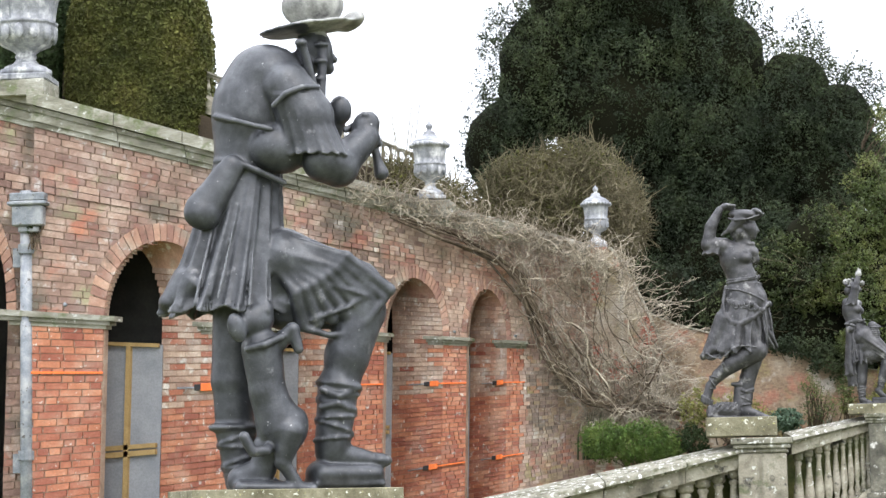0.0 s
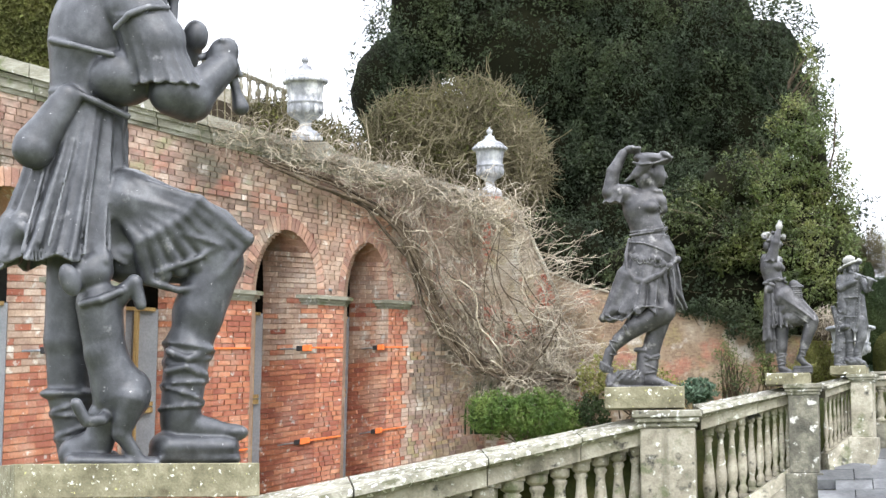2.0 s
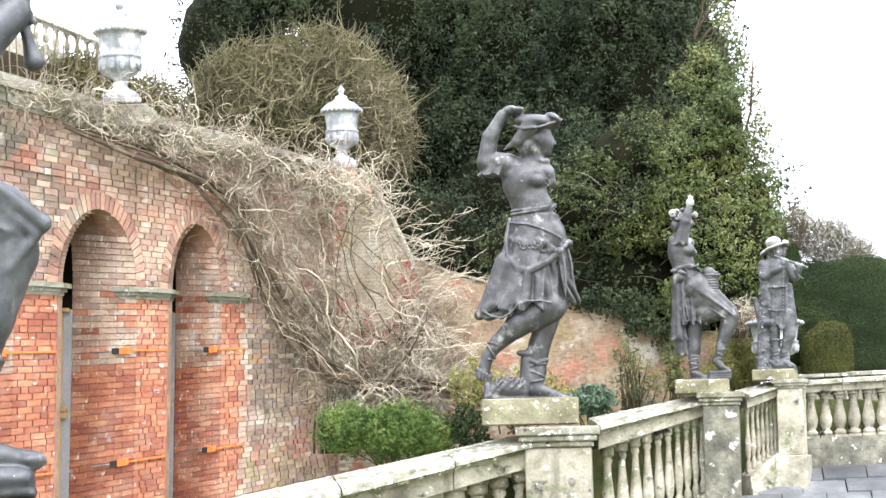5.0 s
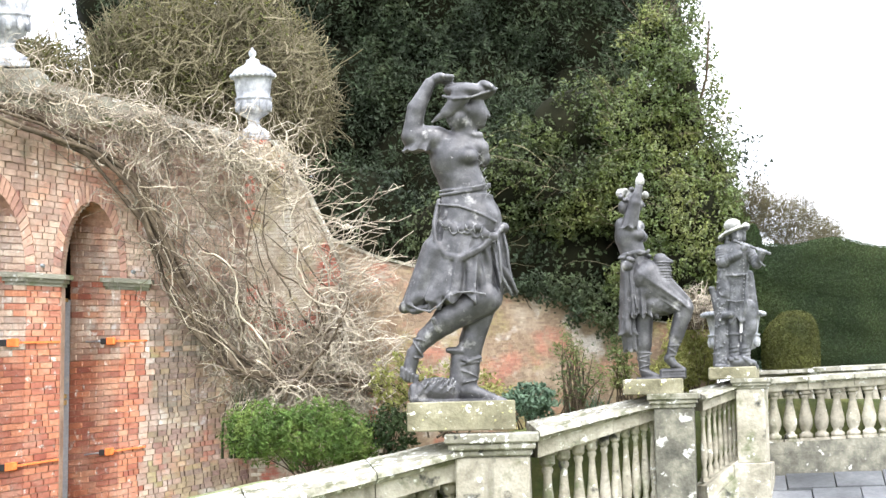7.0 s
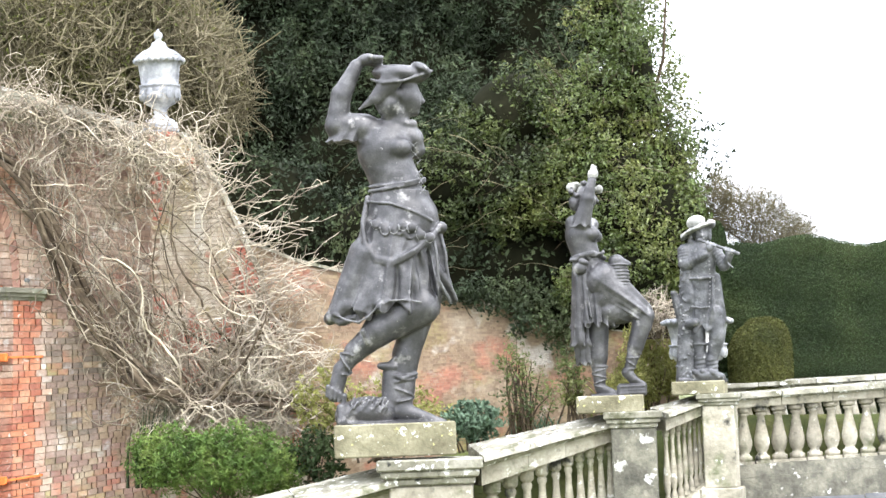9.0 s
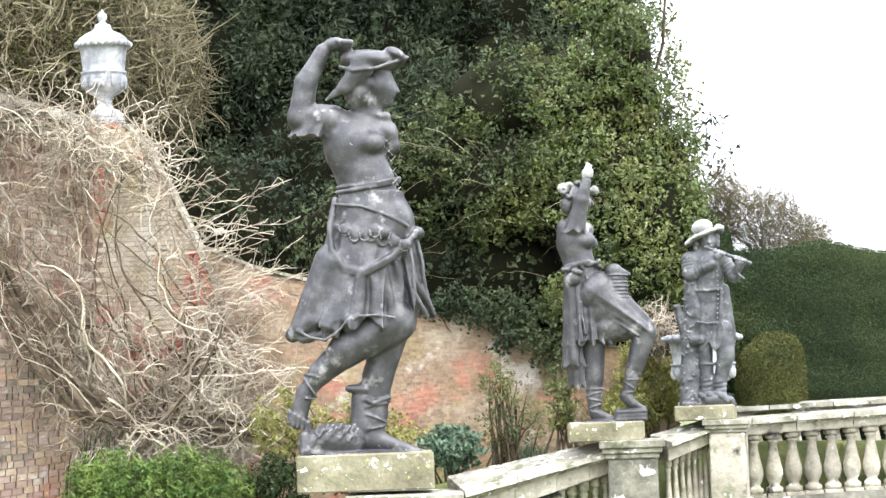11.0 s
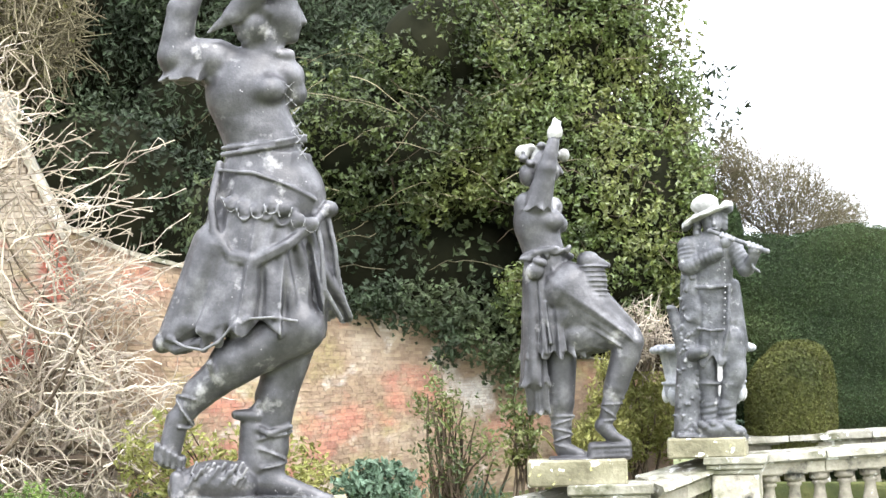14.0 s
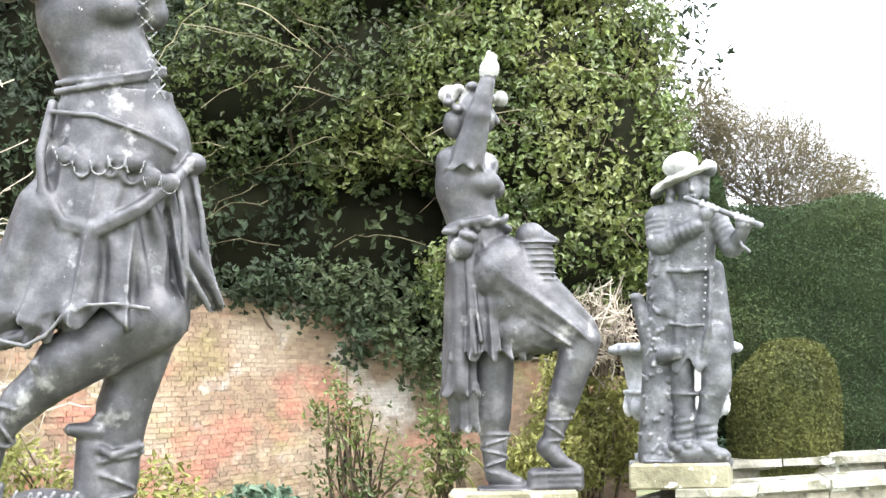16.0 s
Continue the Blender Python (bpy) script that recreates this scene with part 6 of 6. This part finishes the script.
def clipped(name, label, blobs, mat, count, size, seed, square=3.0):
    """Clipped yew: a solid form with a dense skin of tiny leaves. square: how boxy."""
    rng = np.random.default_rng(seed)
    ob = tagged(empty(name), label, "topiary")
    bm = bmesh.new()
    cs = []
    for x, y, z, rx, ry, rz in blobs:
        for v in bmesh.ops.create_icosphere(bm, subdivisions=4, radius=1.0)["verts"]:
            c = v.co
            f = (abs(c.x) ** square + abs(c.y) ** square + abs(c.z) ** square) ** (-1 / square)
            c = c * f * (1 + 0.015 * noise.noise(c * 4))
            v.co = Vector((x + c.x * rx * 0.985, y + c.y * ry * 0.985, z + c.z * rz * 0.985))
    part("inner_growth", bm, mat, ob, smooth=True)
    n = count // len(blobs)
    for x, y, z, rx, ry, rz in blobs:
        u = rng.normal(size=(n, 3))
        u[:, 1] = np.where(rng.random(n) < 0.8, -abs(u[:, 1]), u[:, 1])
        u /= np.linalg.norm(u, axis=1)[:, None]
        f = (np.abs(u) ** square).sum(1) ** (-1 / square)
        q = u * f[:, None]
        nrm = np.sign(q) * np.abs(q) ** (square - 1) / np.array([rx, ry, rz])
        nrm /= np.linalg.norm(nrm, axis=1)[:, None]
        cs.append((np.array([x, y, z]) + q * [rx, ry, rz] * (1 + rng.normal(0, 0.008, n))[:, None], nrm))
    p, nr = np.concatenate([c[0] for c in cs]), np.concatenate([c[1] for c in cs])
    part("leaf_skin", leaves(p, size, rng, nr, 1.1, 2.0), mat, ob)["kind"] = "stuff"
    return ob


clipped("clipped_yew", "huge clipped yew dome, olive green, above the wall", [(-6.97, 2.1, 5.19, 0.7, 0.6, 1.18)], TOPIARY, 32000, 0.028, 41, 3.2)
clipped("clipped_yew", "dark clipped yew column behind a parapet urn", [(-8.188, 2.3, 5.636, 0.572, 0.5, 1.343)], HEDGE, 9000, 0.03, 42, 2.6)
clipped("topiary_dome", "low clipped yew dome beside the hedge", [(0.745, 0.49, 1.86, 0.145, 0.13, 0.235)], TOPIARY, 16000, 0.0075, 43, 2.6)
clipped("topiary_dome", "sloping clipped yew mound, brighter green", [(0.8, 0.57, 1.9, 0.14, 0.12, 0.235)], TOPIARY, 9000, 0.0075, 44, 3.0)
clipped("yew_column", "narrow clipped yew column behind the statue", [(0.585, 0.66, 2.2, 0.06, 0.08, 0.45)], HEDGE, 12000, 0.009, 45, 2.4)

# The long clipped hedge with its waving top.
rng = np.random.default_rng(46)
hedge = tagged(empty("hedge"), "tall dark green clipped hedge with a waving top", "hedge")


def hedge_top(x):
    return 2.535 + 0.03 * np.sin((x - 0.87) * 9.3) * np.clip((x - 0.72) * 6, 0, 1)


xs = np.linspace(0.5, 3.4, 60)
bm = bmesh.new()
for x0, x1 in zip(xs, xs[1:]):
    t0, t1 = float(hedge_top(x0)) - 0.01, float(hedge_top(x1)) - 0.01
    hexa(bm, [(x0, 0.64, 1.5), (x1, 0.64, 1.5), (x1, 1.2, 1.5), (x0, 1.2, 1.5), (x0, 0.64, t0), (x1, 0.64, t1), (x1, 1.2, t1), (x0, 1.2, t0)])
bmesh.ops.remove_doubles(bm, verts=bm.verts, dist=1e-4)
part("inner_growth", bm, HEDGE, hedge)
n = 75000
hx = 0.5 + 2.5 * rng.random(n) ** 1.3
hz = 1.55 + (hedge_top(hx) - 1.55) * rng.random(n)
relief = 0.012 * np.sin(hx * 14 + 2 * np.sin(hz * 9)) + 0.008 * np.sin(hz * 30 + hx * 4)
front = np.c_[hx, 0.6 + relief + rng.normal(0, 0.004, n), hz]
m = 12000
tx = rng.uniform(0.5, 3.2, m)
cap = np.c_[tx, rng.uniform(0.6, 1.1, m), hedge_top(tx) + rng.normal(0, 0.004, m)]
part("leaf_skin", leaves(np.r_[front, cap], 0.0055, rng, np.r_[np.tile([0, -1.0, 0.35], (n, 1)), np.tile([0, 0, 1.0], (m, 1))], 0.8, 2.2), HEDGE, hedge)["kind"] = "stuff"


# ---- bare shrubs: fine upright twigs ----
def twig_shrub(name, label, blobs, mat, count, seed, r=0.005, leaf=None, leaf_count=0, leaf_size=0.015, length=0.4):
    rng = np.random.default_rng(seed)
    ob = tagged(empty(name), label, "shrub")
    p, out = on_blobs(blobs, count, rng, 0.3, 0.7)
    b = np.array(blobs)
    foot = b[:, :3].mean(0) - [0, 0, b[:, 5].max() * 1.0]
    made = []
    for q, o in zip(p, out):
        d = (q - foot)
        d /= np.linalg.norm(d)
        d = d * 0.7 + o * 0.3 + rng.normal(size=3) * 0.62
        d /= np.linalg.norm(d)
        l = length * rng.uniform(0.4, 1.1)
        t = np.linspace(0, 1, 5)[:, None]
        path = q + d * (t - 0.7) * l + np.cumsum(rng.normal(size=(5, 3)), 0) * 0.035 * l * 2
        made.append(np.c_[path, r * (1.1 - 0.8 * t[:, 0])])
    part("twig_mass", tubes(made, 3), mat, ob)["kind"] = "stuff"
    stems = branch_paths(24, lambda i: foot + rng.normal(size=3) * [0.05, 0.03, 0.0], lambda i: p[i], rng, r * 2.6, 0.08)
    part("stem_mass", tubes(stems, 5), BARK, ob)
    if leaf:
        p, out = on_blobs(blobs, leaf_count, rng, 0.2, 0.8)
        part("leaf_mass", leaves(p, leaf_size, rng, out, 1.0, 1.8), leaf, ob)["kind"] = "stuff"
    return ob


twig_shrub("twiggy_shrub", "rounded olive-brown leafless shrub above the wall", [(-3.127, 1.6, 3.822, 0.477, 0.3, 0.486), (-2.646, 1.6, 3.837, 0.582, 0.3, 0.568), (-3.365, 1.6, 3.572, 0.332, 0.25, 0.437)], OLIVE_TWIG, 5200, 51, 0.004, TOPIARY, 6500, 0.013, 0.34)
twig_shrub("twiggy_shrub", "reddish-brown leafless shrub beside the yew", [(-2.24, 1.55, 3.608, 0.277, 0.25, 0.417)], OLIVE_TWIG, 2000, 52, 0.004, TOPIARY, 900, 0.013, 0.35)
twig_shrub("twiggy_shrub", "olive shrub behind the parapet", [(-4.38, 1.9, 4.002, 0.378, 0.2, 0.318), (-3.928, 1.9, 3.876, 0.274, 0.2, 0.236)], OLIVE_TWIG, 1500, 53, 0.005, TOPIARY, 3500, 0.017, 0.35)
twig_shrub("twiggy_shrub", "pale bare shrub against the holly", [(0.233, 0.4, 2.176, 0.134, 0.1, 0.134)], TWIG, 260, 54, 0.0022, None, 0, 0.01, 0.16)
twig_shrub("bare_tree", "distant pale bare tree over the hedge top", [(0.62, 1, 2.77, 0.14, 0.12, 0.2), (0.84, 1, 2.7, 0.2, 0.12, 0.2), (1.04, 1.02, 2.61, 0.13, 0.12, 0.12)], OLIVE_TWIG, 3400, 55, 0.0011, TOPIARY, 450, 0.006, 0.17)
# thin shoots behind the piper
rng = np.random.default_rng(57)
shoots = tagged(empty("bare_shoots"), "thin bare shoots rising behind the parapet", "shrub")
part("shoot_mass", tubes(branch_paths(14, lambda i: (-4.93 + 0.05 * i, 1.75, 3.8), lambda i: (-5.02 + 0.072 * i, 1.75, 4.84 + rng.uniform(-0.25, 0.3)), rng, 0.008, 0.05), 4), OLIVE_TWIG, shoots)["kind"] = "stuff"

# ---- wisteria on the wall's end ----
rng = np.random.default_rng(60)
vine = tagged(empty("wisteria"), "tangled leafless wisteria sprawling over the wall's end", "climber")


def wall_top_z(x):
    return 2.02 + 0.318 * (1.22 - x)


def vine_depth(x):
    return 0.86 if x < -2.45 else 0.655


def vine_left(z):
    """The left edge of the tangle, along its thickest stems."""
    return float(np.interp(z, [1.65, 1.88, 2.14, 2.73, 3.03, 3.23, 3.4], [-2.1, -2.5, -2.72, -3.0, -3.12, -3.32, -3.7]))


def wander(x, z, ang, n, step, turn, out=0.06, pull=None):
    """A stem that grows along the wall, bending at random; pull: the way that it tends to."""
    pts, y = [], vine_depth(x) - abs(rng.normal(0, out)) - 0.012
    for j in range(n):
        pts.append((x, min(y, vine_depth(x) - 0.01), z))
        ang += rng.normal(0, turn)
        if pull is not None:
            ang += 0.12 * math.sin(pull - ang)
        x, y, z = x + step * math.cos(ang), y + rng.normal(-0.002, 0.012), z + step * math.sin(ang)
    return np.array(pts), ang


# The old trunks: a rope of stems that climbs the left edge, then runs along the wall's top.
main = [(-1.62, 1.76), (-1.85, 1.8), (-2.2, 1.83), (-2.47, 1.89), (-2.7, 2.14), (-2.85, 2.45), (-2.98, 2.74), (-3.1, 3.03), (-3.32, 3.22), (-3.7, 3.42), (-4.2, 3.62)]
for k in range(8):
    off = rng.normal(0, 0.022, 2)
    q = np.array([[x + off[0] + rng.normal(0, 0.025), vine_depth(x + 0.15) - 0.1 - 0.03 * (k % 3), z + off[1] + rng.normal(0, 0.02), (0.03 - 0.0017 * j) * rng.uniform(0.45, 1.0)] for j, (x, z) in enumerate(main[rng.integers(0, 3):])])
    t = np.linspace(0, len(q) - 1, 40)
    path = np.stack([np.interp(t, np.arange(len(q)), q[:, c]) for c in range(4)], 1)
    path[:, :3] += np.cumsum(rng.normal(0, 0.004, (40, 3)), 0) * [1, 0.3, 1]
    part("stem", tubes([path], 7), BARK, vine, "thick twisted stem", True)
# Middling stems that rise from the foot and fan over the wall.
for i in range(44):
    x, z = rng.uniform(-2.55, -1.55), rng.uniform(1.62, 1.9)
    pts, _ = wander(x, z, rng.uniform(0.9, 2.5), 24, rng.uniform(0.04, 0.075), 0.3, 0.09, rng.uniform(1.3, 2.5))
    keep = [p for p in pts if vine_left(p[2]) - 0.05 < p[0] < rake_edge(min(p[2], 3.25)) + 0.08 and p[2] < wall_top_z(p[0]) + 0.02]
    if len(keep) > 5:
        keep = np.array(keep)
        part("stem", tubes([np.c_[keep, 0.009 * rng.uniform(0.35, 1.1) * np.linspace(1.1, 0.45, len(keep))]], 6), BARK if i % 2 else TWIG, vine, "twisted stem", True)
# Pale twigs: long bending shoots, each with short side twigs.
twigs = []


def shoot(x, z, ang, n, step, turn, r, side, pull=None, out=0.07):
    pts, last = wander(x, z, ang, n, step, turn, out, pull)
    twigs.append(np.c_[pts, r * np.linspace(1.1, 0.5, n)])
    for _ in range(side):
        j = rng.integers(2, n - 1)
        sub = pts[j] + np.cumsum(np.vstack([np.zeros(3), rng.normal(0, 0.35, (4, 3)) * step + np.r_[math.cos(last + rng.normal(0, 1.2)), -0.2, math.sin(last + rng.normal(0, 1.2))] * step * 0.8]), 0)
        twigs.append(np.c_[sub, r * 0.62 * np.linspace(1.0, 0.5, 5)])


for i in range(210):
    z = 1.66 + 1.5 * rng.random() ** 1.25
    left, right = vine_left(z), rake_edge(z)
    shoot(left + (right - left) * rng.random() ** 0.85, z, rng.uniform(0, 6.28), 9, rng.uniform(0.035, 0.065), 0.75, rng.choice([0.0026, 0.0038, 0.0055], p=[0.45, 0.4, 0.15]), 4, None, 0.11)
for i in range(90):
    z = 1.9 + 1.35 * rng.random()
    shoot(vine_left(z) + rng.normal(0.04, 0.07), z, rng.uniform(0.9, 2.4), 10, 0.05, 0.6, rng.choice([0.003, 0.0048]), 3, 1.9, 0.1)
for i in range(110):
    shoot(rng.uniform(-2.6, -1.6), rng.uniform(1.62, 1.85), rng.uniform(-0.4, 3.5), 10, 0.045, 0.8, rng.choice([0.003, 0.005]), 4, None, 0.14)
# The thatch along the wall's top, spilling over its face.
for i in range(600):
    x = -4.7 + 2.6 * rng.random() ** 0.7
    z = wall_top_z(x) + rng.normal(0.0, 0.045) - 0.06 * max(0.0, x + 2.9)
    pts, _ = wander(x, z, rng.choice([0.2, 2.9]) + rng.normal(0, 0.5), 11, rng.uniform(0.025, 0.045), 0.7, 0.03, rng.choice([-1.2, -0.3, 3.4]))
    pts[:, 1] -= 0.06 + abs(rng.normal(0, 0.05))
    twigs.append(np.c_[pts, rng.choice([0.0024, 0.0034, 0.005], p=[0.55, 0.33, 0.12]) * np.linspace(1.1, 0.5, 11)])
part("twig_mass", tubes(twigs, 3), TWIG, vine, "pale tangled twigs")["kind"] = "stuff"
# Knobbly shoots that stand clear of the wall's raking edge.
tips = []
for i in range(95):
    z = rng.uniform(1.8, 2.85)
    a = np.array([rake_edge(z) + rng.uniform(-0.2, 0.05), rng.uniform(0.42, 0.62), z])
    d = np.array([rng.uniform(0.5, 1.0), rng.uniform(-0.3, 0.1), rng.uniform(-0.1, 0.55)])
    t = np.linspace(0, 1, 9)[:, None]
    q = a + d * t * rng.uniform(0.2, 0.5) + np.cumsum(rng.normal(0, 0.011, (9, 3)), 0)
    tips.append(np.c_[q, 0.003 * np.linspace(1.2, 0.6, 9)])
    for j in range(3, 9):
        b = q[j] + (d + rng.normal(0, 0.7, 3)) * rng.uniform(0.025, 0.06)
        tips.append(np.c_[np.stack([q[j], (q[j] + b) / 2 + rng.normal(0, 0.004, 3), b]), [0.0022, 0.0019, 0.0025]])
part("shoot_mass", tubes(tips, 3), TWIG, vine, "knobbly pale shoots")["kind"] = "stuff"

# ---- bed plants behind the balustrade ----
def shrub(name, label, blobs, mat, count, per, spread, size, seed, long=1.8, up=0.4, stems=14):
    rng = np.random.default_rng(seed)
    ob = tagged(empty(name), label, "shrub")
    b = np.array(blobs)
    foot = np.array([b[:, 0].mean(), b[:, 1].mean(), (b[:, 2] - b[:, 5]).min() - 0.15])
    p, out = on_blobs(blobs, count, rng, 0.3, 0.8)
    part("stem_mass", tubes(branch_paths(stems, lambda i: foot + rng.normal(size=3) * [0.06, 0.03, 0], lambda i: p[i], rng, 0.007), 4), BARK, ob)
    part("foliage", plumes(p, out, per, spread, size, rng, up, long), mat, ob)["kind"] = "stuff"
    return ob


shrub("green_shrub", "bright green feathery shrub at the foot of the wisteria", [(-2.300, 0.3, 1.508, 0.235, 0.15, 0.153), (-1.981, 0.28, 1.480, 0.268, 0.16, 0.187), (-1.749, 0.25, 1.436, 0.161, 0.12, 0.132)], FERN, 950, 14, 0.085, 0.0085, 71, 3.6, 0.6)
shrub("dark_shrub", "small dark green shrub behind the coping", [(-1.546, 0.2, 1.489, 0.129, 0.1, 0.143)], HEDGE, 160, 10, 0.07, 0.014, 72)
shrub("yellow_shrub", "variegated yellow-green shrub in the bed", [(-1.498, 0.25, 1.764, 0.165, 0.1, 0.159), (-1.242, 0.25, 1.756, 0.165, 0.1, 0.105), (-1.014, 0.25, 1.713, 0.126, 0.1, 0.085)], YELLOW_LEAF, 240, 9, 0.08, 0.013, 73, 2.2)
shrub("blue_green_plant", "blue-green leafy plant in the bed", [(-0.745, 0.2, 1.647, 0.147, 0.1, 0.085)], BLUE_LEAF, 160, 10, 0.06, 0.018, 74)
shrub("evergreen_shrub", "thin dark evergreen shrub against the garden wall", [(-0.451, 0.4, 1.769, 0.166, 0.1, 0.167), (-0.526, 0.4, 1.949, 0.072, 0.06, 0.124)], HOLLY, 170, 7, 0.08, 0.009, 75, 2.6, 0.5, 30)
shrub("green_shrub", "slender green shrub beside the statue", [(-0.224, 0.45, 1.861, 0.061, 0.06, 0.165)], HOLLY, 100, 8, 0.06, 0.012, 76)
shrub("yellow_shrub", "yellow-green bushy growth behind the statues", [(0.181, 0.55, 1.942, 0.142, 0.1, 0.184), (0.295, 0.6, 1.854, 0.122, 0.1, 0.122), (0.099, 0.5, 1.793, 0.143, 0.1, 0.103)], YELLOW_LEAF, 1000, 9, 0.06, 0.009, 77, 2.4, 0.6, 18)
shrub("green_shrub", "low green growth under the pale urn", [(0.523, 0.55, 1.772, 0.123, 0.06, 0.061)], BLUE_LEAF, 120, 9, 0.05, 0.009, 78)


def blades(name, label, at, n, tall, wide, mat, seed, lean=0.4):
    rng = np.random.default_rng(seed)
    ob = tagged(empty(name), label, "plant")
    made = []
    for i in range(n):
        d = rng.normal(size=2) * lean
        t = np.linspace(0, 1, 6)
        h = tall * rng.uniform(0.6, 1.1)
        made.append(np.c_[at[0] + rng.normal(0, wide) + d[0] * t**2 * h * 0.6, at[1] + rng.normal(0, 0.03) + d[1] * t**2 * h * 0.3, at[2] + h * (t - 0.25 * t**3), 0.007 * (1.1 - t)])
    part("blade", tubes(made, 3), mat, ob)["kind"] = "stuff"
    return ob


blades("strap_leaf_plant", "dark green strap-leaved clump beside the pier", (-2.47, 0.5, 1.36), 50, 0.55, 0.06, HEDGE, 81, 0.2)
blades("strap_leaf_plant", "grassy green clump at the garden wall", (-0.42, 0.45, 1.5), 60, 0.22, 0.07, BLUE_LEAF, 82)
blades("strap_leaf_plant", "upright reeds behind the raised-arm statue", (0.01, 0.55, 1.61), 50, 0.4, 0.05, YELLOW_LEAF, 83)
shrub("wall_weed", "small fern rooted beside the downpipe", [(-7.689, 0.88, 3.683, 0.067, 0.04, 0.093)], HEDGE, 40, 8, 0.06, 0.02, 84)

# Single bricks of the piers.
for args in singles:
    bm = bmesh.new()
    wall_block(bm, *args)
    part("brick", bm, BRICK_ORANGE, wall)
for bm in near_bricks:
    part("brick", bm, YELLOW_BRICK, gwall)
